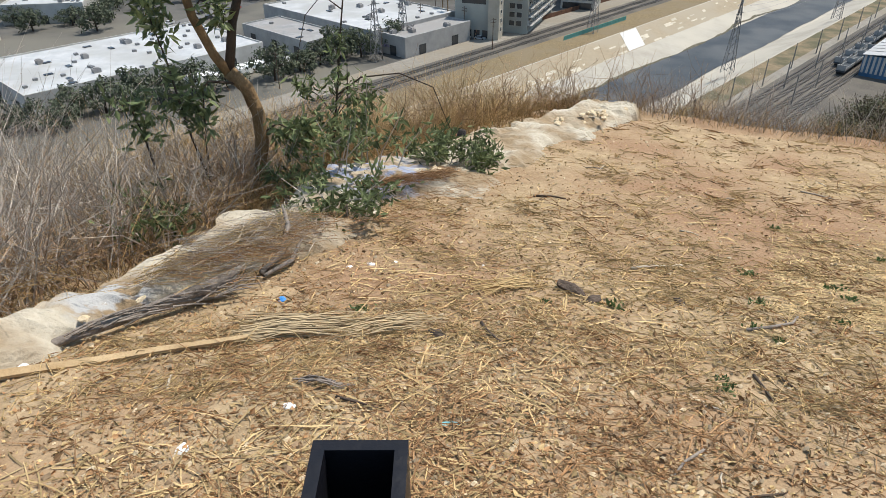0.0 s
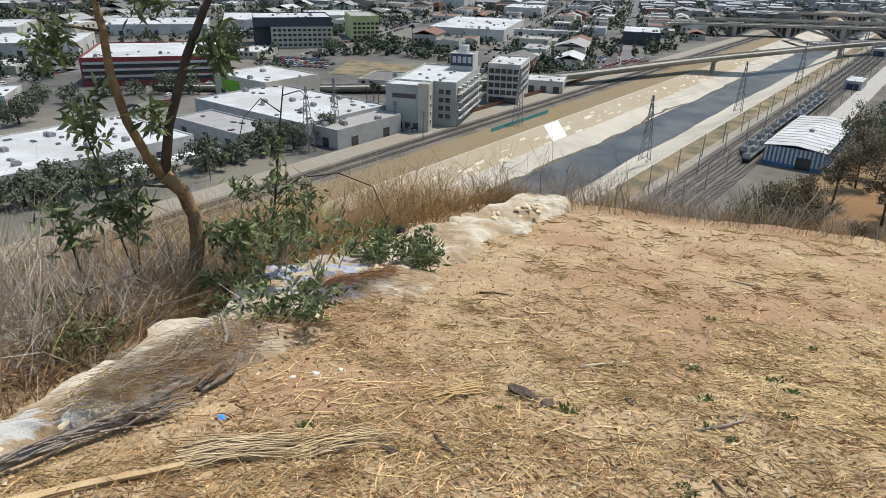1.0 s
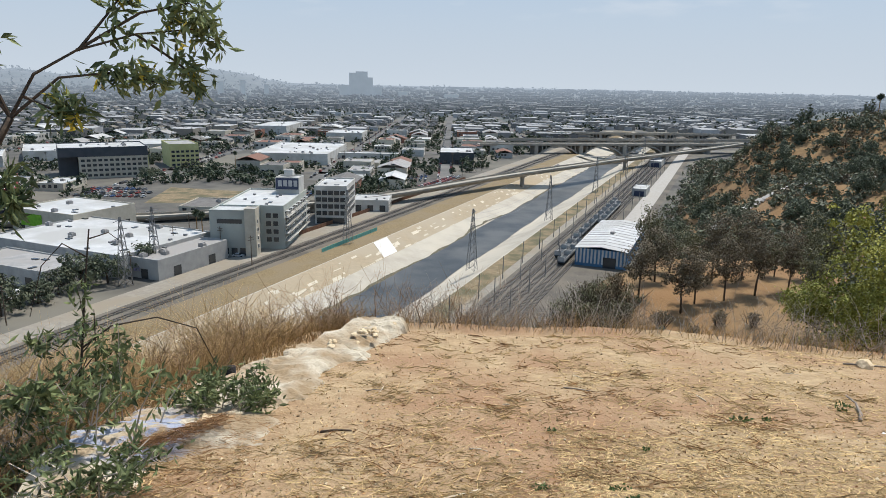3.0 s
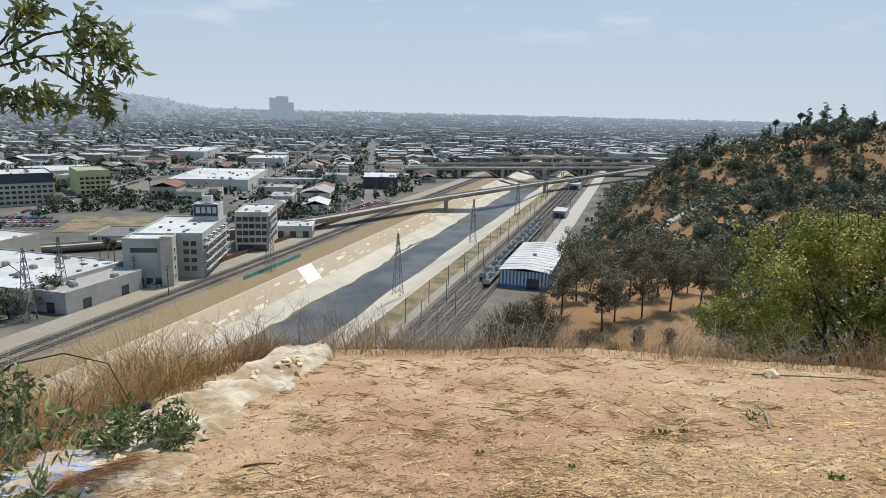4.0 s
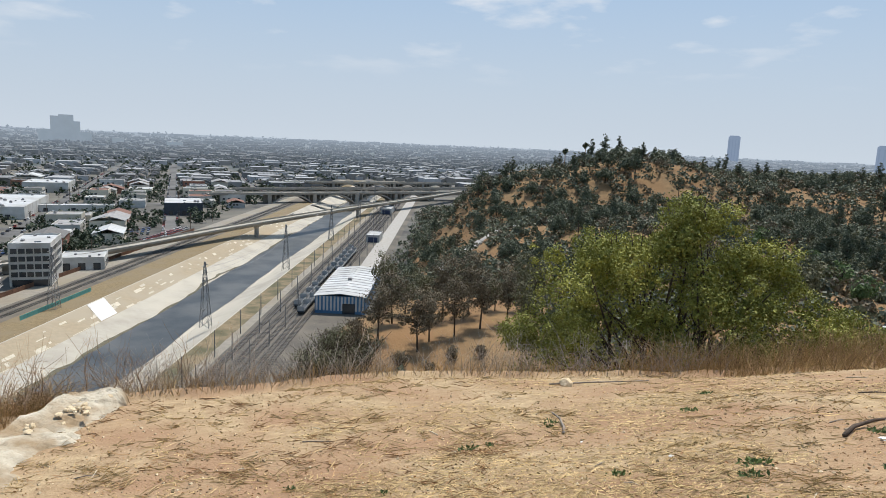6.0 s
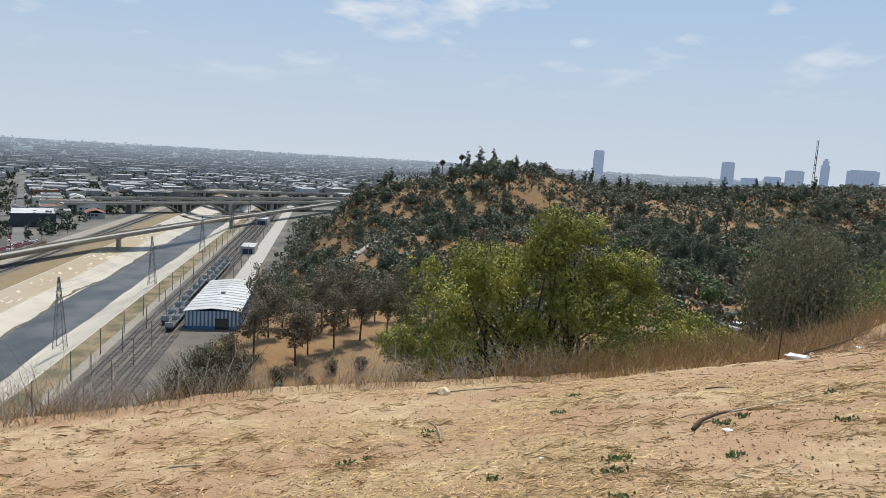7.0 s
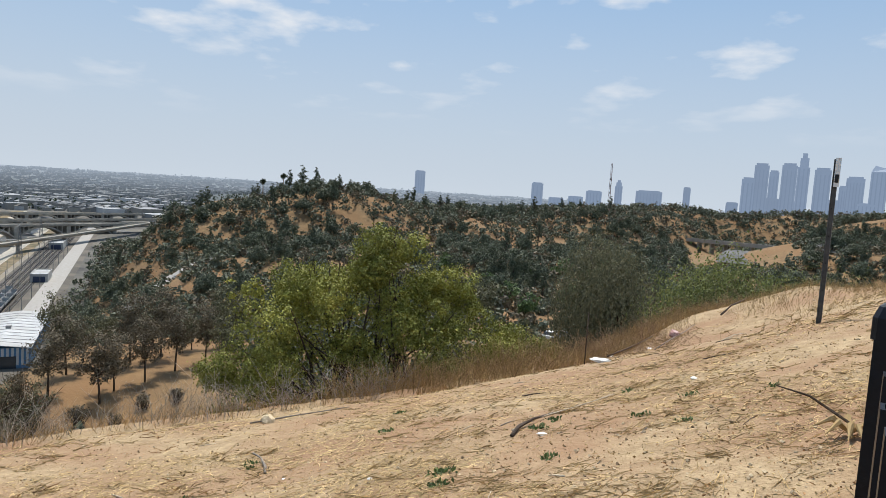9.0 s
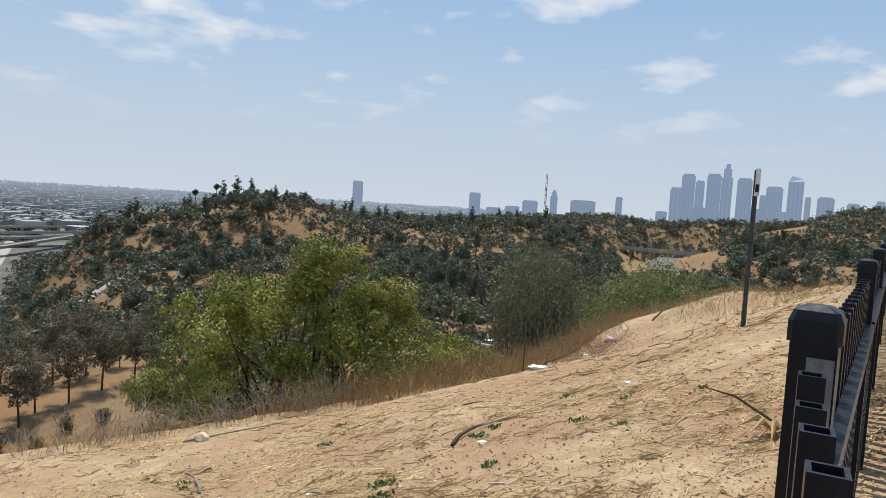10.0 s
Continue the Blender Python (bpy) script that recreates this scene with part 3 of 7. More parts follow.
def loft():
    th = thing("loft_building", "five-storey pale concrete loft building with balconies and a roof sign box", "building", at=(5, 281, PLAIN), rz=-GA)
    h = 18
    block(th, 0, 17, 0, 12, 0, h, PALEGREEN, WHITEROOF)
    block(th, 0, 27, 12, 57, 0, h, PALEGREEN, WHITEROOF)
    block(th, 14.5, 19, -1.5, 4, 0, h + 1.5, TANWALL, GREYROOF, .2)
    for z in (3.2, 6.6, 10.0, 13.4):
        ob = new("window", WIN_STD); ob.parent = th; ob.location, ob.rotation_euler = (19.02, 1.2, z), (0, 0, math.pi / 2)
        for x in (20.5, 23.5):
            ob = new("window", WIN_BIG); ob.parent = th; ob.location = (x, 11.98, z)
    mb = MB(); mb.box(3, 13, -.14, -.02, 13.2, 15.0)
    part("window_band", mb, GLASSDARK, th)
    for x in (6, 9.5, 13):
        mb = MB(); mb.box(x - 1.2, x + 1.2, -.12, -.02, 0, 3.2)
        part("garage_door", mb, GLASSDARK, th)
    for i, z in enumerate((3.4, 6.8, 10.2, 13.6)):
        mb = MB(); mb.box(27, 28.8, 13, 56, z - .2, z)
        part("balcony_slab", mb, WHITEWALL, th)
        mb = MB(); mb.box(28.7, 28.8, 13, 56, z + .95, z + 1.05)
        for k in range(22):
            mb.box(28.7, 28.8, 13 + k * 2, 13.1 + k * 2, z, z + .95)
        part("balcony_rail", mb, STEEL, th)
        face_windows(th, WIN_BIG, [15 + k * 3.4 for k in range(12)], [z + .15], "r", 27, 57)
        for k in range(6):
            mb = MB(); mb.box(27, 28.6, 14.5 + k * 7.3, 17 + k * 7.3, z + 2.3, z + 2.45)
            part("awning", mb, WHITEROOF, th)
    block(th, 15, 26, 46, 56.5, h + .05, h + 7, WHITEWALL, WHITEROOF)
    mb = MB(); mb.box(15.3, 25.7, 45.7, 45.97, h + 2.2, h + 7.4)
    sign = part("sign_box", mb, SIGNBLUE, th, "dark sign box with pale lettering bars")
    for k in range(4):
        mb = MB(); x = 16.4 + k * 2.4
        mb.box(x, x + 1.7, 45.6, 45.68, h + 3.6, h + 6.4)
        ob = part("letter_bar", mb, WHITEROOF, sign)
    block(th, 18, 22, 51, 55, h + 7.8, h + 10.5, WHITEWALL, GREYROOF, .2)
    roof_clutter(th, 2, 25, 14, 44, h, 8, rnd)


def window_block():
    th = thing("office_building", "five-storey white framed office block with dark windows", "building", at=(5 + 29 * .933 + 66 * .36, 281 - 29 * .36 + 66 * .933, PLAIN), rz=-GA)
    h = 18.5
    block(th, 0, 16, 0, 30, 0, h, WHITEWALL, WHITEROOF)
    W = window_mesh(2.5, 2.2, WHITEWALL, 2)
    zs = [4.4, 7.8, 11.2, 14.6]
    face_windows(th, W, [2 + k * 3 for k in range(5)], zs, "f", 16, 30)
    face_windows(th, W, [2.5 + k * 3.2 for k in range(8)], zs, "r", 16, 30)
    mb = MB(); mb.box(1, 15, -.12, -.02, .2, 3.2)
    part("ground_floor_glazing", mb, GLASSDARK, th)
    roof_clutter(th, 1, 15, 1, 29, h, 6, rnd)


loft()
window_block()


def warehouse(x, y, rz, w, l, h, wall, roof, label, n=6, name="warehouse", doors=3, band=None):
    th = thing(name, label, "building", "city blocks", at=(x, y, PLAIN), rz=rz)
    block(th, 0, w, 0, l, 0, h, wall, roof, .5)
    for k in range(doors):
        mb = MB(); a = (k + .5) * w / doors
        mb.box(a - 1.6, a + 1.6, -.1, -.02, 0, min(3.6, h * .6))
        part("door", mb, GLASSDARK, th)
    for k in range(doors):
        mb = MB(); a = (k + .5) * l / doors
        mb.box(w + .02, w + .1, a - 1.8, a + 1.8, 0, min(3.6, h * .6))
        part("door", mb, GLASSDARK, th)
    if n:
        roof_clutter(th, 0, w, 0, l, h, n, rnd)
    return th


RA = -math.atan2(AX, AY)
warehouse(*river(-262, 55), RA, 48, 80, 6.5, WHITEWALL, WHITEROOF, "broad white-roofed warehouse with many roof vents", 42)
warehouse(*river(-262, 168), RA, 70, 46, 8, GREYWALL, WHITEROOF, "long pale-roofed distribution warehouse", 26)
warehouse(*river(-246, 147), RA, 42, 18, 6, GREYWALL, GREYROOF, "low grey-roofed loading shed", 4)
warehouse(*river(-205, 172), RA, 26, 36, 7, GREYWALL, GREYROOF, "grey flat-roofed depot with a dark opening", 5, doors=2)
gw = warehouse(*river(-300, 205), RA, 40, 34, 10, TANWALL, WHITEROOF, "pale warehouse with a green painted wall panel", 6)
mb = MB(); mb.box(6, 20, -.22, -.1, 3, 8.5); part("mural", mb, GREENPAINT, gw, "bright green painted wall mural")
warehouse(81, 360, -GA, 20, 20, 6, WHITEWALL, WHITEROOF, "small white warehouse beside the railway", 3)
warehouse(47, 593, -GA, 65, 105, 9, WHITEWALL, WHITEROOF, "large white-roofed warehouse with skylights", 24)
warehouse(76, 898, -GA, 42, 95, 12, WHITEWALL, WHITEROOF, "tall pale concrete warehouse block", 5)
warehouse(150, 800, -GA, 42, 55, 10, WHITEWALL, WHITEROOF, "white flat-roofed warehouse by a street", 6)
warehouse(205, 560, -GA, 30, 50, 10, NAVYBLOCK, WHITEROOF, "dark-walled building with a white roof", 5)
warehouse(122, 620, -GA, 60, 12, 5, WHITEWALL, WHITEROOF, "long narrow white-roofed sheds", 4)


for x, y, w, l in ((-262, 470, 70, 60), (-300, 350, 60, 70), (-215, 590, 80, 60), (-130, 640, 60, 70), (-330, 560, 60, 60), (-60, 690, 60, 60), (-190, 300, 34, 26)):
    warehouse(x, y, radians(10), w, l, 8, WHITEWALL, WHITEROOF, "wide white-roofed industrial hall in the city", 14)


def red_building():
    th = thing("red_building", "long red and white banded four-storey building", "building", at=(-150, 372, PLAIN), rz=radians(10))
    h = 14
    block(th, 0, 68, 0, 62, 0, h, REDWALL, WHITEROOF)
    for z in (2.6, 6.0, 9.4):
        mb = MB(); mb.box(1, 67, -.12, -.02, z, z + 1.7)
        part("window_band", mb, GLASSDARK, th)
        mb = MB(); mb.box(1, 67, -.2, -.02, z + 1.75, z + 2.9)
        part("white_band", mb, WHITEWALL, th)
        mb = MB(); mb.box(68.02, 68.14, 1, 61, z, z + 1.7)
        part("window_band", mb, GLASSDARK, th)
    roof_clutter(th, 1, 67, 1, 60, h, 14, rnd)


def fin_building():
    th = thing("courthouse_building", "dark-topped office building with yellow fins and window grid", "building", at=(-73, 522, PLAIN), rz=radians(10))
    h = 21
    block(th, 0, 44, 0, 42, 0, 15, TANWALL, GREYROOF, .2)
    block(th, -12, 44.3, -.3, 42.3, 15.2, h, NAVYBLOCK, WHITEROOF)
    block(th, -12, -.3, 8, 42, 0, 15, NAVYBLOCK, GREYROOF, .1)
    W = window_mesh(2.4, 1.7, TANWALL, 2)
    face_windows(th, W, [2.5 + k * 3.6 for k in range(12)], [1.5, 5.0, 8.4, 11.8], "f", 44, 42)
    for k in range(28):
        mb = MB(); y = 1 + k * 1.5
        mb.box(44.02, 44.7, y, y + .35, 0, 15)
        part("fin", mb, YELLOWG, th)
    roof_clutter(th, 0, 44, 2, 40, h, 10, rnd)
    th2 = thing("yellow_building", "yellow scaffolded building beside the dark office", "building", at=(-16, 575, PLAIN), rz=radians(10))
    block(th2, 0, 22, 0, 40, 0, 18, YELLOWG, GREYROOF)
    face_windows(th2, W, [2.5 + k * 3.6 for k in range(6)], [1.5, 5.0, 8.4, 11.8], "f", 22, 40)


red_building()
fin_building()


# vans, cars
WHEEL = MB(); WHEEL.tube([(-.12, 0, 0), (.12, 0, 0)], .36, 10); WHEEL = WHEEL.mesh("wheel", [TYRE])


def vehicle(name, paint, label, L, W, H, cab, van=False):
    th = thing(name, label, "vehicle", "parked vehicles")
    mb = MB()
    mb.box(-W / 2, W / 2, -L / 2, L / 2, .35, H * (.93 if van else .58))
    part("body", mb, paint, th)
    mb = MB()
    if van:
        mb.box(-W / 2 + .1, W / 2 - .1, -L / 2 - .9, -L / 2, .35, H * .6)
        part("bonnet", mb, paint, th)
        mb = MB(); mb.box(-W / 2 + .05, W / 2 - .05, -L / 2 - .06, -L / 2 - .01, H * .62, H * .88)
        part("windscreen", mb, GLASSDARK, th)
    else:
        k = len(mb.v); z0, z1 = H * .58, H
        mb.v += [(-W / 2 + .06, -L * .22, z0), (W / 2 - .06, -L * .22, z0), (W / 2 - .06, L * .36, z0), (-W / 2 + .06, L * .36, z0), (-W / 2 + .22, -L * .08, z1), (W / 2 - .22, -L * .08, z1), (W / 2 - .22, L * .26, z1), (-W / 2 + .22, L * .26, z1)]
        for q in ((0, 1, 5, 4), (1, 2, 6, 5), (2, 3, 7, 6), (3, 0, 4, 7)):
            mb.f.append(tuple(k + i for i in q)); mb.m.append(0)
        mb.f.append((k + 4, k + 5, k + 6, k + 7)); mb.m.append(1)
        part("cabin", mb, [GLASSDARK, paint], th)
    for x in (-W / 2 + .1, W / 2 - .1):
        for y in (-L * .32, L * .32):
            ob = new("wheel", WHEEL); ob.parent = th; ob.location = (x, y, .36)
    return th


def put(first, spots, z=PLAIN):
    for i, (x, y, r) in enumerate(spots):
        m = Matrix.Translation((x, y, z)) @ Matrix.Rotation(r, 4, "Z")
        if i == 0:
            first.matrix_basis = m
        else:
            copy_thing(first, m)


put(vehicle("delivery_van", TRUCKWHITE, "white delivery van parked in a depot row", 6.0, 2.1, 2.7, 1, True), [(*river(-208.5 + .15 * k, 104 + 3.1 * k), RA + radians(-80)) for k in range(12)])
CARS = [("white", (0.72, 0.72, 0.70)), ("silver", (0.42, 0.43, 0.44)), ("black", (0.03, 0.03, 0.035)), ("red", (0.32, 0.04, 0.03)), ("blue", (0.05, 0.10, 0.25)), ("grey", (0.16, 0.16, 0.17))]
spots = [[] for _ in CARS]
for k in range(26):      # yard beside the railway with old cars
    a, c = 415 + (k % 13) * 5.2, -186 - 4.5 * (k // 13)
    spots[rnd.choice([3, 3, 0, 1, 3])].append((*river(c, a), RA + rnd.uniform(-.3, .3)))
for k in range(40):      # car parks by the streets
    g, q = 440 + (k // 10) * 9, 40 + (k % 10) * 3.2
    spots[rnd.randrange(6)].append((q * .933 + g * .36 - 160, -q * .36 + g * .933 + 20, -GA + rnd.uniform(-.05, .05)))
for k in range(30):
    g, q = 500 + (k // 10) * 11, 10 + (k % 10) * 3.4
    spots[rnd.randrange(6)].append((q * .933 + g * .36 - 60, -q * .36 + g * .933 + 10, -GA))
for k in range(34):      # lot beside the vacant field
    spots[rnd.randrange(6)].append((-66 + (k % 12) * 3.4 + (k // 12) * 3, 448 + (k // 12) * 13 - (k % 12) * 1.2, -GA))
spots[0] += [(9, 277, 1.2), (-2, 290, .4)]
spots[1] += [(15, 275, 1.2)]
for (n, col), sp in zip(CARS, spots):
    if sp:
        put(vehicle("car", mat("car_paint_" + n, col, col, 1, 0.3, spec=0.5), n + " car parked on asphalt", 4.5, 1.8, 1.45, 0), sp)

# ---- streets and the city blocks ----
GX, GY = .36, .933


def grid(q, g):
    return q * GY + g * GX, -q * GX + g * GY


def gridc(x, y):
    return x * GY - y * GX, x * GX + y * GY


def street(q0, g0, q1, g1, w, lab="grey asphalt street through the city blocks"):
    mb = MB()
    p, q = Vector((*grid(q0, g0), 0)), Vector((*grid(q1, g1), 0))
    d = (q - p).normalized(); s = Vector((-d.y, d.x, 0)) * w / 2
    n = 12
    for i in range(n):
        a, b = p.lerp(q, i / n), p.lerp(q, (i + 1) / n)
        mb.poly([(*(a - s).xy, PLAIN + .12), (*(b - s).xy, PLAIN + .12), (*(b + s).xy, PLAIN + .12), (*(a + s).xy, PLAIN + .12)][::-1])
    solid("street", mb, ASPHALT, lab, "street", "structure")


mb = MB(); mb.poly([(-27, 413, PLAIN + .15), (22, 402, PLAIN + .15), (34, 440, PLAIN + .15), (-14, 470, PLAIN + .15)])
solid("vacant_field", mb, BANKDIRT, "bare tan vacant field between city blocks", "field", "structure")
QS = [-420, -320, -215, -98, -5, 92, 195, 300]
for q in QS:
    street(q, 200 if q < -200 else 480 + (q > 0) * 120, q, 1500, 11)
for g in (330, 520, 690, 860, 1030, 1200, 1370):
    street(-520, g, -215 if g < 400 else (-20 if g < 600 else 240 + (g - 690) * .2), g, 10)

taken = []       # circles kept free of random houses
for x, y, r in ((20, 310, 55), (70, 350, 40), (-40, 220, 20), (*river(-235, 95), 62), (*river(-225, 190), 60), (*river(-280, 222), 34), (-120, 405, 55), (-52, 545, 45), (0, 595, 30), (95, 635, 75), (110, 945, 60), (180, 825, 40),
                (225, 585, 35), (0, 440, 46), (-130, 250, 20), (-230, 505, 52), (-275, 390, 50), (-178, 625, 52), (-105, 675, 48), (-305, 595, 48), (-35, 722, 46), (-175, 313, 26)):
    taken.append((x, y, r))


def free(x, y, r):
    c = acr(x, y)
    if c > -186 - r * .7 and c < 20:
        return False
    if c >= 20 and not (math.hypot(x, y) > 640 and math.degrees(math.atan2(x, y)) < 47):
        return False
    if any((x - a) ** 2 + (y - b) ** 2 < (r * .6 + q) ** 2 for a, b, q in taken):
        return False
    q, g = gridc(x, y)
    return not any(abs(q - s) < r * .75 + 6 for s in QS)


WALLS = [WHITEWALL, TANWALL, GREYWALL, WHITEWALL, TANWALL, mat("brick_wall", (0.22, 0.10, 0.07), (0.30, 0.15, 0.10), 0.4, 0.9), mat("cream_wall", (0.55, 0.49, 0.38), (0.62, 0.56, 0.45), 0.3, 0.9)]
ROOFS = [WHITEROOF, GREYROOF, GREYROOF, DARKROOF, DARKROOF, mat("red_tile_roof", (0.15, 0.08, 0.06), (0.21, 0.115, 0.085), 0.8, 0.9)]
rnd = random.Random(11)
count = 0
for g in range(180, 1000, 35):
    for q in range(-520, 330, 30):
        x, y = grid(q + rnd.uniform(-4, 4), g + rnd.uniform(-4, 4))
        az = math.degrees(math.atan2(x, y))
        r = math.hypot(x, y)
        if not (-38 < az < 40) or r > 950 or not free(x, y, 22) or rnd.random() < .04:
            continue
        w, l, h = rnd.uniform(15, 27), rnd.uniform(17, 31), rnd.choice([4.5, 5, 6, 7, 9])
        wm, rm = rnd.choice(WALLS), rnd.choice(ROOFS)
        lab = {"white_roof": "pale-roofed", "grey_roof": "grey-roofed", "dark_roof": "dark-roofed", "red_tile_roof": "red-roofed"}[rm.name] + " low commercial building on a city block"
        ox, oy = -w / 2, -l / 2
        th = thing("city_building", lab, "building", "city blocks", at=(x, y, PLAIN), rz=-GA)
        if rnd.random() < .3:
            mb = MB(); mb.box(ox, -ox, oy, -oy, 0, h); part("wall", mb, wm, th)
            mb = MB(); mb.gable(ox, -ox, oy, -oy, h, h + w * .16, .4); part("roof", mb, rm, th)
        else:
            block(th, ox, -ox, oy, -oy, 0, h, wm, rm, .5)
            roof_clutter(th, ox, -ox, oy, -oy, h, rnd.randrange(1, 5), rnd)
        for k in range(rnd.randrange(2, 5)):
            ob = new("window", WIN_BIG); ob.parent = th; ob.location = (ox + w * (k + .7) / 5, oy - .02, h * .45)
            ob = new("window", WIN_BIG); ob.parent = th; ob.location, ob.rotation_euler = (-ox + .02, oy + l * (k + .7) / 5, h * .45), (0, 0, math.pi / 2)
        count += 1
        taken.append((x, y, 4))

PAINTS = [mat("street_car_" + n, c, c, 1, 0.35, spec=0.5) for n, c in (("white", (.6, .6, .58)), ("grey", (.14, .14, .15)), ("dark", (.03, .03, .035)), ("red", (.28, .05, .04)))]
mbc = MB()
rc = random.Random(61)
for q in QS:
    for g in range(240, 1150, 7):
        for e in (-4.6, 4.6):
            x, y = grid(q + e, g + rc.uniform(-1, 1))
            if rc.random() < .45 or acr(x, y) > -186 or (q >= -200 and g < 480 + (q > 0) * 120):
                continue
            k = rc.choice([0, 0, 1, 1, 2, 2, 3])
            M = Matrix.Translation((x, y, PLAIN + .12)) @ Matrix.Rotation(-GA, 4, "Z")
            mbc.box(-.9, .9, -2.2, 2.2, .25, .85, k, M=M)
            mbc.box(-.75, .75, -1.2, 1.5, .85, 1.45, 2, top=k, M=M)
solid("kerbside_cars", mbc, PAINTS, "rows of small cars parked along the city streets", "cars", "stuff")
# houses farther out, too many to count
# roof colours with painted haze, starting 600 m out
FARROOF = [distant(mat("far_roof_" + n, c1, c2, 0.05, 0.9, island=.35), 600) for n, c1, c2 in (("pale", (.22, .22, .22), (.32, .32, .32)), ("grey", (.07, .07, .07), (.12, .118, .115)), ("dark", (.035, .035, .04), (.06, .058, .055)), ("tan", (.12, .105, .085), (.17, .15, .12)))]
# farthest roofs: haze mixed into base colour and emission
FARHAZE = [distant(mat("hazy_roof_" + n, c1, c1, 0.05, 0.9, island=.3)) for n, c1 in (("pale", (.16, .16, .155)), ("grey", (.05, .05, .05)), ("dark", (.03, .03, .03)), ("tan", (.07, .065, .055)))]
mb_near, mb_far = MB(), MB()
rn = np.random.default_rng(3)
for _ in range(13500):
    r = 640 * (4300 / 640) ** rn.random()
    az = rn.uniform(-36, 80)
    x, y = r * math.sin(radians(az)), r * math.cos(radians(az))
    q, g = gridc(x, y)
    q = round(q / 16) * 16 + rn.uniform(-2, 2)
    x, y = grid(q, g)
    if r < 1500 and any(abs(q - s) < 13 for s in QS):
        continue
    c = acr(x, y)
    if c < -100 and r < 900:
        continue
    if (-190 < c < 24 and r < 1150) or (c >= 24 and r < (620 if az < 45 else 1250)):
        continue
    mb = mb_far if r > 1650 else mb_near
    big = rn.random() < (.16 if az > 20 and r > 900 else .07)
    k = 1 + max(0, r - 1500) / 2600
    w, l, h = rn.uniform(8, 13) * k * (2.6 if big else 1), rn.uniform(9, 17) * k * (2.4 if big else 1), rn.uniform(3.5, 6.5) * (1.5 if big else 1) * k ** .5
    z = PLAIN + 44 * float(smooth(2300, 4900, np.array(r)))
    M = Matrix.Translation((x, y, z)) @ Matrix.Rotation(-GA, 4, "Z")
    wi, ri = rn.choice([0, 1, 3, 3]), (0 if big else rn.choice([0, 1, 1, 2, 2, 3]))
    if big or rn.random() < .4:
        mb.box(-w / 2, w / 2, -l / 2, l / 2, -1, h, wi, top=ri, M=M)
    else:
        mb.box(-w / 2, w / 2, -l / 2, l / 2, -1, h, wi, M=M)
        k0 = len(mb.v)
        mb.gable(-w / 2, w / 2, -l / 2, l / 2, h, h + w * .22, .4, ri)
        mb.v[k0:] = [tuple(M @ Vector(p)) for p in mb.v[k0:]]
solid("far_houses", mb_near, FARROOF, "dense low houses and sheds spreading over the plain", "houses", "stuff")
solid("hazy_houses", mb_far, FARHAZE, "hazy low roofs spreading to the horizon", "houses", "stuff")


# ---- bridges ----
def viaduct():
    th = thing("rail_viaduct", "low curved concrete railway viaduct crossing the river channel", "bridge")
    P = [(-330, 190, -66), (-240, 262, -65.2), (-179, 344, -62.5), (-149.5, 424, -60.6), (-133, 468, -60), (-80, 602, -59.2), (-54, 662, -59), (-20, 740, -58.5), (20, 830, -57)]
    pts = []
    for i in range(len(P) - 1):
        for k in range(6):
            t = k / 6
            pts.append([P[i][j] + (P[i + 1][j] - P[i][j]) * t for j in range(3)])
    pts.append(list(P[-1]))
    for _ in range(4):
        pts = [pts[0]] + [[(pts[i - 1][j] + 2 * pts[i][j] + pts[i + 1][j]) / 4 for j in range(3)] for i in range(1, len(pts) - 1)] + [pts[-1]]
    W = [Vector((*river(c, a), z)) for c, a, z in pts]
    mb, mr = MB(), MB()
    for i in range(len(W) - 1):
        p, q = W[i], W[i + 1]
        def side(k):
            d = (W[min(k + 1, len(W) - 1)] - W[max(k - 1, 0)]); return Vector((-d.y, d.x, 0)).normalized() * 4.6
        s, t = side(i), side(i + 1)
        dn = Vector((0, 0, -1.9))
        inn = .55
        for m, a, b, c, d in ((0, p + s, q + t, q - t, p - s), (0, p - s, q - t, q - t * inn + dn, p - s * inn + dn), (0, p - s * inn + dn, q - t * inn + dn, q + t * inn + dn, p + s * inn + dn), (0, p + s * inn + dn, q + t * inn + dn, q + t, p + s)):
            mb.poly([a, d, c, b] if m else [a, b, c, d], 0)
        up = Vector((0, 0, 1.0))
        for e in (1, -1):
            mr.poly([p + s * e, q + t * e, q + t * e + up, p + s * e + up])
            mr.poly([p + s * e * .95, p + s * e * .95 + up, q + t * e * .95 + up, q + t * e * .95])
            mr.poly([p + s * e + up, q + t * e + up, q + t * e * .95 + up, p + s * e * .95 + up])
    CB = mat("bridge_concrete", (0.26, 0.235, 0.20), (0.36, 0.33, 0.28), 0.2, 0.9)
    part("deck", mb, CB, th)
    part("parapet", mr, CB, th)
    for c, a, z, zb in ((-133, 468, -61.8, -73), (-80, 602, -61, -75), (-179, 344, -64.4, -69), (-205, 308, -65, -69), (-54, 662, -61, -69)):
        x, y = river(c, a)
        mb = MB()
        mb.tube([(x, y, zb), (x, y, z - 1.6), (x, y, z + .1)], [1.6, 1.5, 2.8], 14)
        part("pier", mb, CB, th)
    return CB


CB = viaduct()


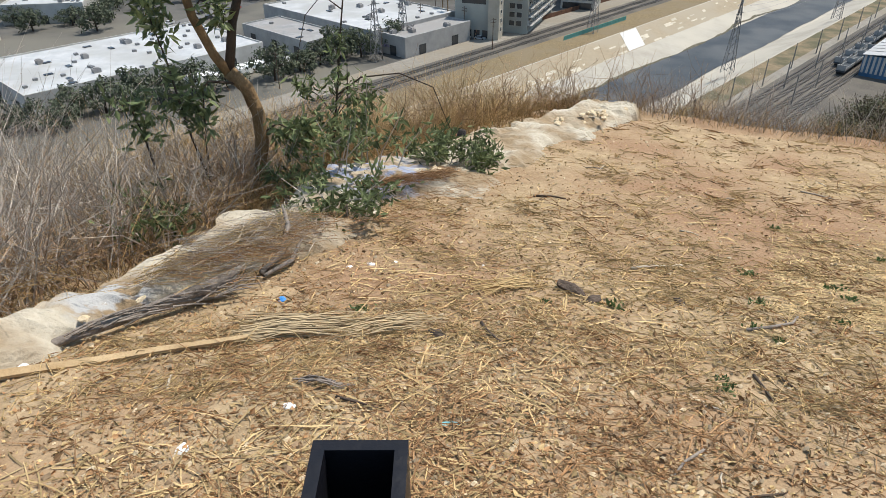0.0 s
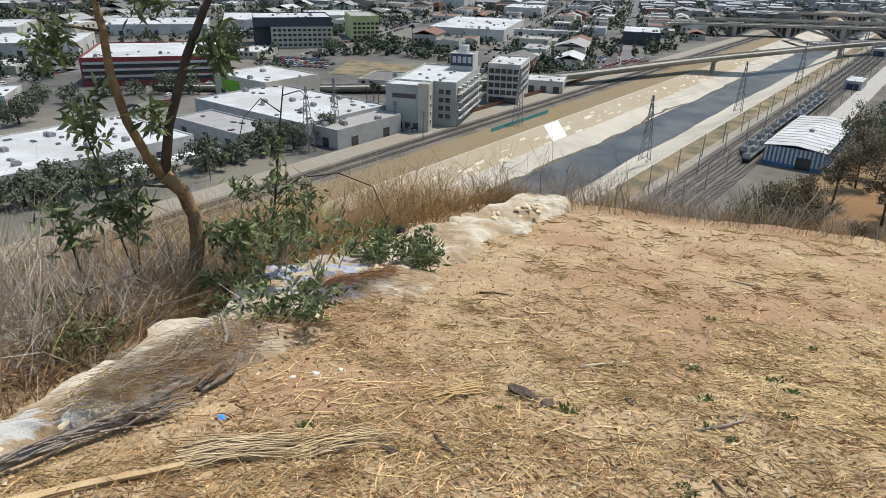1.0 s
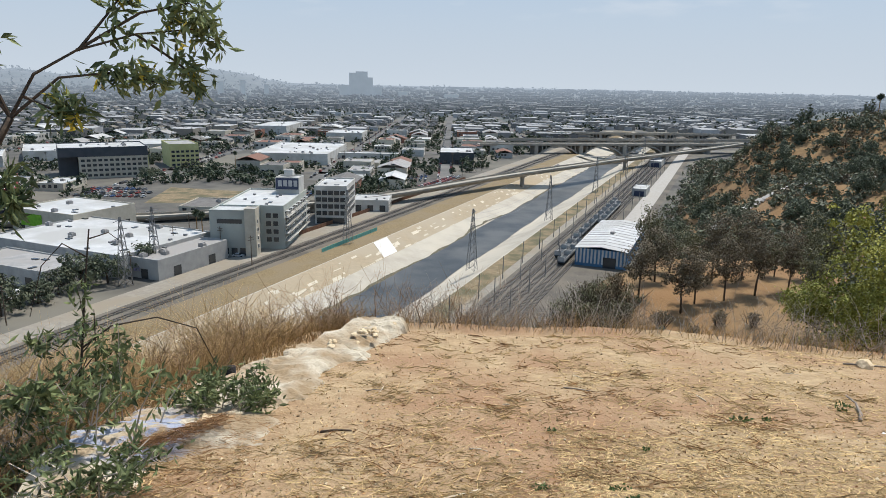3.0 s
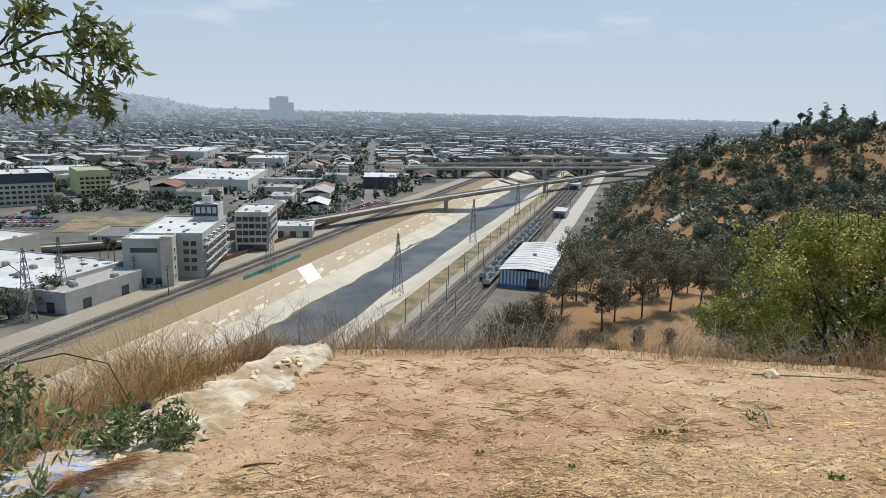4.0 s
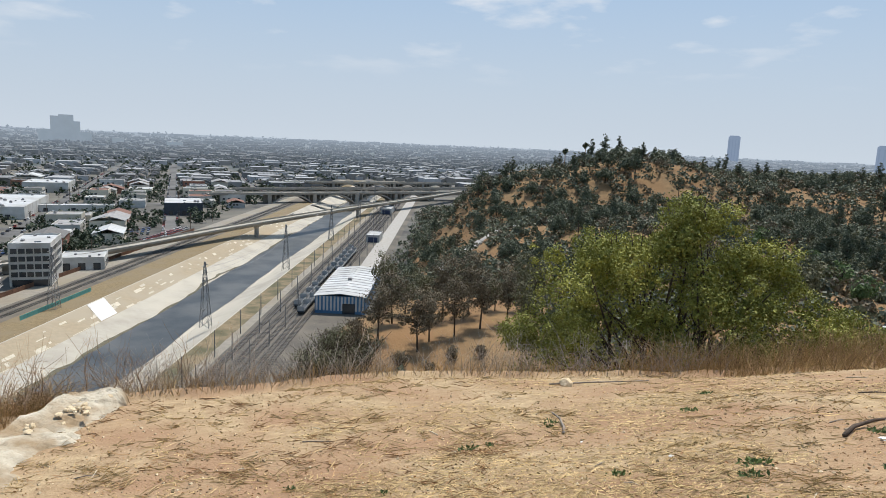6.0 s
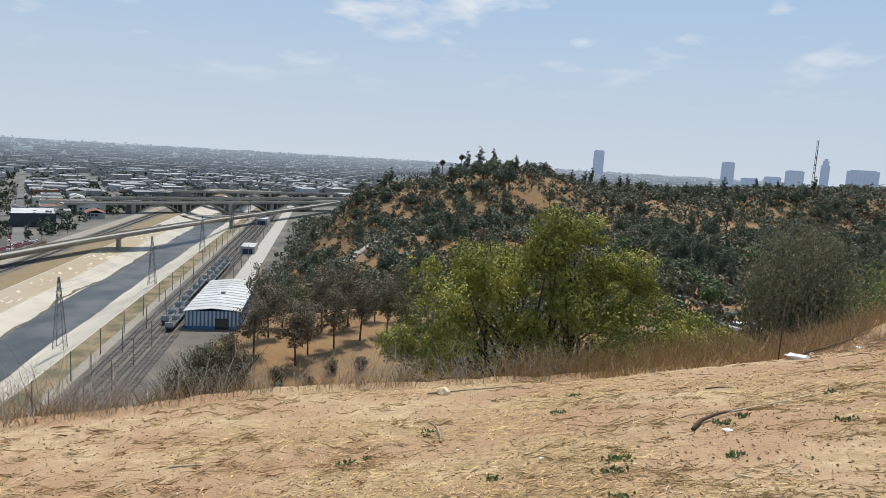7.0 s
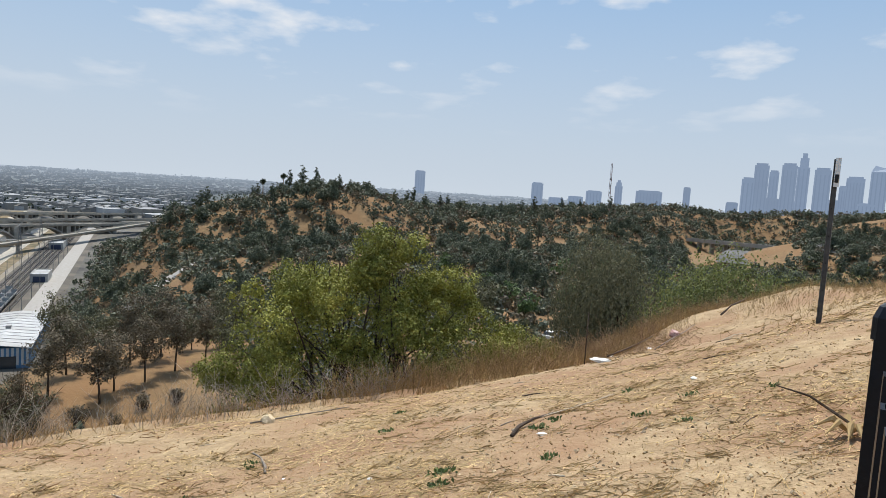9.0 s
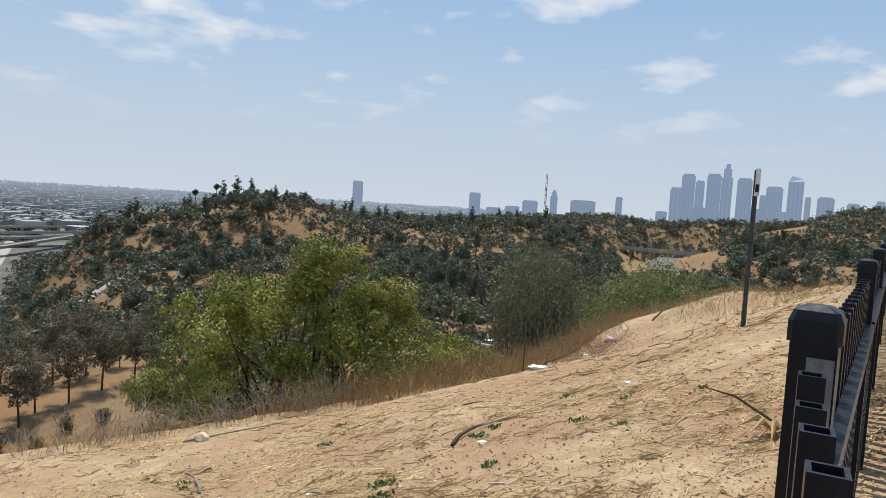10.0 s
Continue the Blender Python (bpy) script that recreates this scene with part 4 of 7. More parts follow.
def arch_bridge(c0, a0, c1, a1, z, spans, w, label):
    th = thing("arch_bridge", label, "bridge", "river bridges")
    p, q = Vector((*river(c0, a0), 0)), Vector((*river(c1, a1), 0))
    L = (q - p).length
    ang = math.atan2((q - p).y, (q - p).x)
    th.matrix_basis = Matrix.Translation((p.x, p.y, 0)) @ Matrix.Rotation(ang, 4, "Z")
    mb = MB(); mb.box(-60, L + 60, -w / 2, w / 2, z - 1.2, z)
    part("deck", mb, CB, th)
    for s in (-1, 1):
        mb = MB(); mb.box(-60, L + 60, s * w / 2 - .3, s * w / 2 + .3, z - .3, z + 1.1)
        part("parapet", mb, CB, th)
    S = L / spans
    for i in range(spans + 1):
        mb = MB(); mb.box(i * S - 2, i * S + 2, -w / 2 + .5, w / 2 - .5, -76, z - 1.2)
        part("pier", mb, CB, th)
    for i in range(spans):
        x0, x1 = i * S + 2, (i + 1) * S - 2
        mb = MB(); n = 14
        zc = lambda t: z - 2.4 - 9.5 * (2 * t - 1) ** 2
        for k in range(n):
            t0, t1 = k / n, (k + 1) / n
            a, b = x0 + (x1 - x0) * t0, x0 + (x1 - x0) * t1
            for y in (-w / 2 + .6, w / 2 - .6):
                mb.poly([(a, y, zc(t0)), (b, y, zc(t1)), (b, y, max(zc(t1) + 1.5, z - 1.2 if k in (0, 3, 6, 7, 10, n - 1) else 0) if True else 0), (a, y, max(zc(t0) + 1.5, z - 1.2 if k in (0, 3, 6, 7, 10, n - 1) else -99))] if False else [(a, y, zc(t0)), (b, y, zc(t1)), (b, y, min(zc(t1) + 1.6, z - 1.2)), (a, y, min(zc(t0) + 1.6, z - 1.2))])
            mb.poly([(a, -w / 2 + .6, zc(t0)), (a, w / 2 - .6, zc(t0)), (b, w / 2 - .6, zc(t1)), (b, -w / 2 + .6, zc(t1))])
            mb.poly([(a, -w / 2 + .6, min(zc(t0) + 1.6, z - 1.2)), (b, -w / 2 + .6, min(zc(t1) + 1.6, z - 1.2)), (b, w / 2 - .6, min(zc(t1) + 1.6, z - 1.2)), (a, w / 2 - .6, min(zc(t0) + 1.6, z - 1.2))])
        part("arch", mb, CB, th)
        for k in range(1, 10):
            t = k / 10
            x = x0 + (x1 - x0) * t
            if zc(t) + 1.5 < z - 1.4:
                mb = MB(); mb.box(x - .4, x + .4, -w / 2 + .6, w / 2 - .6, zc(t) + 1.2, z - 1.2)
                part("spandrel_column", mb, CB, th)


arch_bridge(-185, 690, -22, 800, -58, 4, 16, "concrete open-spandrel arch bridge over the river")
arch_bridge(-190, 775, -18, 890, -59.5, 4, 14, "second concrete arch bridge farther down the river")
arch_bridge(-205, 930, 0, 1040, -61.5, 5, 15, "distant pale concrete bridge over the river")


# ---- towers, poles, train ----
def lattice_tower(H=24):
    th = thing("lattice_tower", "grey steel lattice power tower on the river bank", "power tower", "power towers")
    b = 1.7
    def leg(sx, sy): return [(sx * b, sy * b, 0), (sx * b * .5, sy * b * .5, H * .6), (sx * .18, sy * .18, H)]
    for sx in (-1, 1):
        for sy in (-1, 1):
            mb = MB(); mb.tube(leg(sx, sy), .13, 4); part("leg", mb, STEEL, th)
    n = 9
    def hw(z): return b * (1 - .5 * z / (H * .6)) if z < H * .6 else b * .5 + (.18 - b * .5) * (z - H * .6) / (H * .4)
    for i in range(n):
        z0, z1 = H * i / n, H * (i + 1) / n
        h0, h1 = hw(z0), hw(z1)
        for s in (-1, 1):
            for p, q in (((-h0, s * h0, z0), (h1, s * h1, z1)), ((h0, s * h0, z0), (-h1, s * h1, z1)), ((s * h0, -h0, z0), (s * h1, h1, z1)), ((s * h0, h0, z0), (s * h1, -h1, z1))):
                mb = MB(); mb.tube([p, q], .07, 3); part("brace", mb, STEEL, th)
    for z in (H * .70, H * .82, H * .94):
        mb = MB(); mb.tube([(-2.6, 0, z), (0, 0, z + .35), (2.6, 0, z)], .12, 4); part("cross_arm", mb, STEEL, th)
    return th


put(lattice_tower(), [(98, 230, .8), (175, 309, .8), (253, 386, .8), (333, 466, .8), (62, 285, .8), (-24, 245, .8), (-15, 262, .7), (405, 540, .8)], PLAIN)


def pole(h, wood, label, arms):
    th = thing("utility_pole", label, "utility pole", "utility poles")
    mb = MB(); mb.tube([(0, 0, 0), (0, 0, h)], [.2, .13], 6); part("post", mb, wood, th)
    for z in arms:
        mb = MB(); mb.box(-1.3, 1.3, -.07, .07, z, z + .16); part("cross_arm", mb, wood, th)
        for x in (-1.1, -.4, .4, 1.1):
            mb = MB(); mb.tube([(x, 0, z + .16), (x, 0, z + .38)], .07, 5); part("insulator", mb, STEEL, th)
    return th


rnd = random.Random(21)
put(pole(12, WOODPOLE, "wooden utility pole with cross arms beside the railway", (11.2, 10.2)), [(-9, 285, .5), (-3, 310, .5), (19, 259, .5), (-21, 715, .4)] + [(*river(-184, 120 + 45 * k), RA) for k in range(10)] + [(*grid(q + 6, g), -GA) for q in QS for g in range(520, 1000, 60) if acr(*grid(q, g)) < -190], PLAIN)
put(pole(9, STEEL, "slim dark steel pole between railway tracks", ()), [(*river(-57.2, 150 + 22 * k), RA) for k in range(22)] + [(*river(-64.4, 140 + 30 * k), RA) for k in range(18)] + [(*river(-70.5, 150 + 26 * k), RA) for k in range(16)] + [(*river(-46.8, 330 + 34 * k), RA) for k in range(9)], PLAIN)

for c, z in ((-82.6, PLAIN + 22.5), (-85.2, PLAIN + 19.8), (-80.0, PLAIN + 19.8)):
    for a in (-90, 235, 345, 455, 560):
        n = 10
        pts = []
        for k in range(n + 1):
            t = k / n
            s = a + t * 110
            pts.append((*river(c, s), z - 4 * 3 * t * (1 - t)))
        if a > 0:
            mb = MB(); mb.tube(pts, .05, 3, cap=False)
            solid("power_line", mb, STEEL, "thin power cable hung between lattice towers", "cable", group="power cables")


def flatcar():
    th = thing("rail_wagon", "dark grey open rail wagon with end racks", "rail wagon", "rail wagons")
    mb = MB(); mb.box(-1.4, 1.4, -6, 6, 1.0, 1.5); part("bed", mb, NAVYBLOCK, th)
    for y in (-5.7, 5.5):
        mb = MB(); mb.box(-1.4, 1.4, y, y + .25, 1.5, 3.3); part("end_rack", mb, GREYWALL, th)
    for s in (-1.35, 1.2):
        mb = MB(); mb.box(s, s + .15, -5.7, 5.7, 1.5, 2.3); part("side_rail", mb, GREYWALL, th)
    for y in (-4.2, 4.2):
        mb = MB(); mb.box(-1.2, 1.2, y - 1.1, y + 1.1, .15, 1.0); part("bogie", mb, TYRE, th)
    return th


put(flatcar(), [(*river(-59.2, 272 + 12.6 * k), RA) for k in range(12)] + [(*river(-55.6, 262 + 12.6 * k), RA) for k in range(3)] + [(*river(-55.6, 350 + 12.6 * k), RA) for k in range(5)], PLAIN + .5)


def yard_hut(c, a, w, l, h):
    th = thing("yard_hut", "pale railway hut with a flat white roof and dark blue doorway", "shed", at=(*river(c, a), PLAIN + .26), rz=RA)
    block(th, 0, w, 0, l, 0, h, GREYWALL, WHITEROOF, .4)
    mb = MB(); mb.box(w * .15, w * .85, -.1, -.02, 0, h * .75); part("door", mb, SIGNBLUE, th, "dark blue open doorway")


yard_hut(-54, 452, 9, 22, 4.6)
yard_hut(-62, 628, 10, 40, 5.2)
# teal screen and low wall by the tracks
def panel_row(name, c, a0, n, step, h, m, label, cat, kind=""):
    th = thing(name, label, cat, kind=kind)
    mb = MB(); mb.box(-.08, .08, 0, step - .12, 0, h)
    me = mb.mesh("panel", [m])
    for k in range(n):
        ob = new("panel", me)
        ob.parent = th
        ob.matrix_basis = Matrix.Translation((*river(c, a0 + k * step), PLAIN + .1)) @ Matrix.Rotation(RA, 4, "Z")


panel_row("screen_fence", -150.5, 232, 22, 2.2, 1.8, TEAL, "teal mesh screen fence beside the railway", "fence")
panel_row("rail_wall", -177.5, 230, 60, 4.0, 2.0, RUST, "rust brown wall along the railway", "wall", "structure")

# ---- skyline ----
# blue-grey emission paints haze over the towers and their window strips
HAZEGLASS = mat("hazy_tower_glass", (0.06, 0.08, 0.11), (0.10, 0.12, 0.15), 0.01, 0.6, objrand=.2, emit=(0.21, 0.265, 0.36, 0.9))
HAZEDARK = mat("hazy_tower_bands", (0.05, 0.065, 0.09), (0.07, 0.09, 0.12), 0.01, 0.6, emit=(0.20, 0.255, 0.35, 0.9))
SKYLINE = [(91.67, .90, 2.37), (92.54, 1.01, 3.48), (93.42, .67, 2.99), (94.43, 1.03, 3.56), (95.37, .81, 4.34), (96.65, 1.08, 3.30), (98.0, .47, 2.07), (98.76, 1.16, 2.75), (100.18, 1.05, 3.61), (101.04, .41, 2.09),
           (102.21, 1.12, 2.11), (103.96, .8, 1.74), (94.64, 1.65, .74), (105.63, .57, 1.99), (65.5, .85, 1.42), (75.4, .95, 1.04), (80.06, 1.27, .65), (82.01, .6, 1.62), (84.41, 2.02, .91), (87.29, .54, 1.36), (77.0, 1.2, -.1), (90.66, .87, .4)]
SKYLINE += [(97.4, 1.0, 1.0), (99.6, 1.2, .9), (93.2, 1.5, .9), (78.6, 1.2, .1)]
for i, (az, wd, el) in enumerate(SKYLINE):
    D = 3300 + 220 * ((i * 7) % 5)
    th = thing("skyscraper", "tall blue-grey glass skyscraper with haze painted as glow", "skyscraper", "downtown skyline", at=(D * math.sin(radians(az)), D * math.cos(radians(az)), -60), rz=-radians(az))
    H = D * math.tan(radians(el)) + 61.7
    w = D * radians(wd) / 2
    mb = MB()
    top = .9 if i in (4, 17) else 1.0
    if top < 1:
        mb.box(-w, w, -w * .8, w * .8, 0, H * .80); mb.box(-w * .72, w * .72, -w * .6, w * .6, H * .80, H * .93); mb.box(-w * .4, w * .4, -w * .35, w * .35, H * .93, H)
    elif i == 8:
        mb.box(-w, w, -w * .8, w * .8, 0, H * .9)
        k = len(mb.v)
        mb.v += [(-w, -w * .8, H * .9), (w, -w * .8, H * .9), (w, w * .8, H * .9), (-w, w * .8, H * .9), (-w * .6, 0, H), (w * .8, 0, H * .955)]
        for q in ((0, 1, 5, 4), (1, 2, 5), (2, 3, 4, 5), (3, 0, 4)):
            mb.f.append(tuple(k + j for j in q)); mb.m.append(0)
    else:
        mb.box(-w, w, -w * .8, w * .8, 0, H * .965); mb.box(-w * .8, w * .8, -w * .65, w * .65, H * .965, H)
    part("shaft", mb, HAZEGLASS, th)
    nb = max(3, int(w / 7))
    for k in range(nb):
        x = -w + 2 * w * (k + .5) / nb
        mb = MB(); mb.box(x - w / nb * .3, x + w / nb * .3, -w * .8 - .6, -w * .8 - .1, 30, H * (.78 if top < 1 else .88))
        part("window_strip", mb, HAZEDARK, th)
# hospital far across the plain
th = thing("hospital_tower", "pale stepped hospital tower complex on the far plain", "building", at=(3000 * math.sin(radians(13.5)), 3000 * math.cos(radians(13.5)), -60), rz=-radians(13.5))
# pale walls, with haze painted in as dimmed colour plus emission
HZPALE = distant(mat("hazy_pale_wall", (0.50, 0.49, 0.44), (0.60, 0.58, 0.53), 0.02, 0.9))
for x0, x1, z in ((-48, -5, 96), (-20, 30, 102), (30, 52, 78), (52, 90, 40), (-90, -48, 45)):
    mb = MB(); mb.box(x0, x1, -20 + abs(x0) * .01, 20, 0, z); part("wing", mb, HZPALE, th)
for az, wd, el in ((-1, 1.0, -.5), (2.5, .5, -.2), (4.2, .4, -.1), (6.0, .4, -.35), (17, .8, -.75), (21, 1.2, -.9)):
    D = 2900
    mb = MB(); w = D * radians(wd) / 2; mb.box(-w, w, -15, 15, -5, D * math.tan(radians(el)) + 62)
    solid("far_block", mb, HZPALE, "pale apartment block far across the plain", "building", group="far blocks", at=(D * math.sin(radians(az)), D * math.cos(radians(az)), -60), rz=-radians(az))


# ---- plants ----
OAK = leafmat("oak_leaf", (0.072, 0.088, 0.056), (0.125, 0.138, 0.085), .40, .15)
SCRUB = leafmat("scrub_leaf", (0.078, 0.092, 0.062), (0.145, 0.152, 0.098), .40, .15)
FRESH = leafmat("fresh_green_leaf", (0.075, 0.115, 0.042), (0.13, 0.18, 0.065), .40, .25)
BROADLEAF = leafmat("broad_leaf", (0.125, 0.12, 0.068), (0.19, 0.18, 0.10), .35, .35)
PARKLEAF = leafmat("park_leaf", (0.12, 0.145, 0.045), (0.22, 0.235, 0.08), .4, .3)
DRYLEAF = leafmat("dry_brown_leaf", (0.098, 0.078, 0.050), (0.16, 0.132, 0.083), .40, .2)
OLIVE = leafmat("olive_leaf", (0.092, 0.090, 0.050), (0.145, 0.138, 0.072), .40, .2)
BUSHLEAF = leafmat("bush_leaf", (0.145, 0.155, 0.030), (0.315, 0.31, 0.064), .35, .10)
SAPLEAF = leafmat("sapling_leaf", (0.085, 0.110, 0.045), (0.20, 0.23, 0.10), .55, .28)
YELLOWLEAF = leafmat("yellow_leaf", (0.40, 0.30, 0.03), (0.55, 0.42, 0.06), .3, .35)
BARK = mat("brown_bark", (0.16, 0.095, 0.045), (0.30, 0.19, 0.09), 12, 0.9, 0.6, 40)
DARKBARK = mat("dark_bark", (0.045, 0.032, 0.024), (0.09, 0.065, 0.045), 6, 0.9, 0.5, 30)
STRAW = mat("straw", (0.36, 0.245, 0.11), (0.54, 0.395, 0.20), 3, 0.85, island=.45)
STRAWBROWN = mat("brown_straw", (0.27, 0.145, 0.068), (0.42, 0.255, 0.125), 3, 0.9, island=.45)
DRYGRASS = mat("dry_grass_blade", (0.38, 0.25, 0.11), (0.54, 0.385, 0.19), 2, 0.9, island=.45)
TWIG = mat("grey_twig", (0.34, 0.29, 0.24), (0.54, 0.475, 0.40), 4, 0.9, island=.4)
REDTWIG = mat("rusty_twig", (0.29, 0.185, 0.11), (0.43, 0.295, 0.18), 4, 0.9, island=.4)
JACARANDA = leafmat("lilac_blossom", (0.22, 0.18, 0.34), (0.34, 0.29, 0.48), .3, .2)


def unit(v):
    return v / np.maximum(np.linalg.norm(v, axis=1, keepdims=True), 1e-9)


def leaf_quads(P, D, L, W, rg, fold=.25, out=None):
    """Diamond leaves from base points P along D, their faces turned towards out where it is given."""
    n = len(P)
    D = unit(D)
    if out is not None:
        out = unit(out)
        D = unit(D - out * (D * out).sum(1, keepdims=True) * .75)
    S = unit(np.cross(D, unit(rg.normal(size=(n, 3))) if out is None else unit(out + rg.normal(size=(n, 3)) * .28)))
    N = np.cross(S, D)
    L, W = np.broadcast_to(L, n)[:, None], np.broadcast_to(W, n)[:, None]
    mid = P + D * L * .45
    V = np.stack([P, mid + S * W + N * W * fold, P + D * L, mid - S * W + N * W * fold], 1).reshape(-1, 3)
    F = np.arange(4 * n).reshape(-1, 4)
    return V, F


def cloud(lobes, n, leaf, aspect, rg, shell=.55, up=.3, clump=60):
    """Leaves in clumps through ellipsoid lobes (x, y, z, rx, ry, rz), denser at the outside."""
    L = np.array(lobes, float)
    vol = (L[:, 3] * L[:, 4] * L[:, 5]) ** .75
    k = max(1, n // clump)
    which = rg.choice(len(L), k, p=vol / vol.sum())
    d = unit(rg.normal(size=(k, 3)))
    rad = shell + (1.06 - shell) * rg.random(k) ** .7
    C = L[which, :3] + d * rad[:, None] * L[which, 3:]
    ci = rg.integers(0, k, n)
    size = L[which, 3:].mean(1) * .20
    P = C[ci] + rg.normal(size=(n, 3)) * size[ci][:, None] * np.array([1, 1, .8])
    D = rg.normal(size=(n, 3)) + d[ci] * .7 + np.array([0, 0, up])
    out = unit(P - C[ci]) * .8 + d[ci] * .7 + np.array([0, 0, .3])
    return leaf_quads(P, D, leaf * rg.uniform(.6, 1.3, n), leaf * aspect * rg.uniform(.7, 1.2, n), rg, out=out)


def make_tree(name, label, crownmat, h, lobes, n, leaf, seed, bark=DARKBARK, trunk_r=.25, lean=.3, group="park trees", limbs=4):
    rg = np.random.default_rng(seed)
    rr = random.Random(seed)
    th = thing(name, label, "tree", group)
    mb = MB()
    fork = h * .42
    mb.tube([(0, 0, -.4), (lean * .3, 0, fork * .5), (lean, .1, fork)], [trunk_r, trunk_r * .8, trunk_r * .65], 7)
    for i in range(limbs):
        lb = lobes[i % len(lobes)]
        e = (lb[0] + rr.uniform(-.4, .4), lb[1] + rr.uniform(-.4, .4), lb[2] + lb[5] * .3)
        mid = ((lean + e[0]) / 2 + rr.uniform(-.3, .3), (.1 + e[1]) / 2 + rr.uniform(-.3, .3), (fork + e[2]) / 2 - .2)
        mb.tube([(lean, .1, fork - .1), mid, e], [trunk_r * .55, trunk_r * .35, trunk_r * .12], 5)
    part("trunk", mb, bark, th, smooth=True)
    V, F = cloud(lobes, n, leaf, .5, rg, clump=26)
    part("crown", npmesh("crown", V, F, crownmat), crownmat, th)
    return th


def spread(first, places, rg, smin=.8, smax=1.25, sink=.1):
    for i, (x, y) in enumerate(places):
        s = rg.uniform(smin, smax)
        m = Matrix.Translation((x, y, land1(x, y) - sink)) @ Matrix.Rotation(rg.uniform(0, 6.28), 4, "Z")
        ob = first if i == 0 else copy_thing(first, m)
        ob.matrix_basis = m @ Matrix.Diagonal((s, s, s * rg.uniform(.85, 1.15), 1))


def polar(az, d):
    return d * math.sin(radians(az)), d * math.cos(radians(az))


rg = np.random.default_rng(12)
oak_l = [(0, 0, 3.6, 3.2, 3.0, 2.2), (1.8, .8, 2.8, 2.4, 2.2, 1.8), (-1.8, -.6, 2.9, 2.4, 2.4, 1.8), (.3, 1.5, 5.0, 1.8, 1.7, 1.4)]
tall_l = [(0, 0, 9.5, 1.6, 1.5, 1.6), (.9, .3, 7.6, 1.5, 1.4, 1.2), (-1.0, -.3, 6.6, 1.5, 1.4, 1.1), (.3, -.6, 11.2, 1.0, 1.0, 1.1), (.5, .5, 5.2, 1.3, 1.2, .9)]
round_l = [(0, 0, 3.2, 2.2, 2.2, 1.9), (1.0, .6, 2.5, 1.6, 1.5, 1.3), (-1.0, -.4, 2.6, 1.6, 1.5, 1.3)]
gum_l = [(a, b, z * .92 - .4, p * 1.3, q * 1.3, r * 1.35) for a, b, z, p, q, r in [(0, 0, 10.5, 2.2, 2.0, 1.7), (1.5, .5, 8.6, 1.7, 1.5, 1.2), (-1.6, .3, 8.2, 1.8, 1.6, 1.3), (.4, -1.3, 7.0, 1.5, 1.5, 1.1), (-.5, 1.0, 6.0, 1.4, 1.3, 1.0), (1.4, -.6, 5.6, 1.3, 1.2, .9)]]

# the wooded hill across the gully
hill, tall, dryt = [], [], []
tries = 0
while len(hill) < 300 and tries < 9000:
    tries += 1
    az, d = rg.uniform(39, 104), rg.uniform(190, 640)
    x, y = polar(az, d)
    if acr(x, y) < -18 or d > 470 + 2.2 * max(0, az - 60) or (87.5 < az < 96 and d > 300):
        continue
    if vnoise(np.array([x]), np.array([y]), 40, 40)[0] < -.25:
        continue
    (tall if rg.random() < .2 else dryt if rg.random() < .22 else hill).append((x, y))
for az in (42.0, 43.2, 44.5, 45.6, 47.8, 58.5, 59.7, 63.5, 65, 66, 67.3, 69, 71, 72.5, 73.4, 75, 77.5, 79, 83, 86, 88.6):      # trees on the crest
    tall.append(polar(az, 372 + (az > 62) * 48 + (az > 76) * 50 + rg.uniform(-8, 8)))
for az in (53.5, 54.5, 55.4, 56.5, 57.2, 58.6, 60.2, 61.0):
    hill.append(polar(az, 376 + rg.uniform(-5, 5)))
spread(make_tree("oak_tree", "dark green spreading oak on a dry hillside", OAK, 6.5, oak_l, 1700, .46, 1), hill, rg, .75, 1.3)
spread(make_tree("eucalyptus_tree", "tall slim dark eucalyptus on a hill crest", OAK, 12, tall_l, 1500, .40, 2), tall, rg, .6, 1.05)
spread(make_tree("dry_tree", "brown half-dry tree on a dusty hillside", DRYLEAF, 6, oak_l, 600, .5, 3), dryt, rg, .6, 1.0)
ob = make_tree("hilltop_tree", "tall lone tree rising above the hill crest", OAK, 12, tall_l, 1700, .36, 4)
spread(ob, [polar(55.8, 380)], rg, 1.2, 1.21)
# green trees down in the gully
gul = []
while len(gul) < 60:
    az, d = rg.uniform(60, 84), rg.uniform(150, 260)
    gul.append(polar(az, d))
spread(make_tree("gully_tree", "fresh green leafy tree in a gully", FRESH, 5, round_l, 800, .5, 5), gul[:34], rg, .9, 1.5)
spread(make_tree("gully_oak", "dull olive tree in a gully", OLIVE, 6, oak_l, 900, .5, 6), gul[34:], rg, .9, 1.3)
def rise_to(first, spots, top, wide):
    """Places copies of a tree of height top so that their crowns end at given heights: (azimuth, distance, crown's height)."""
    for i, (az, d, zt) in enumerate(spots):
        x, y = polar(az, d)
        g = land1(x, y) - .3
        k = (zt - g) / top
        m = Matrix.Translation((x, y, g)) @ Matrix.Rotation(az * 3.1, 4, "Z")
        ob = first if i == 0 else copy_thing(first, m)
        ob.matrix_basis = m @ Matrix.Diagonal((k * wide, k * wide, k, 1))


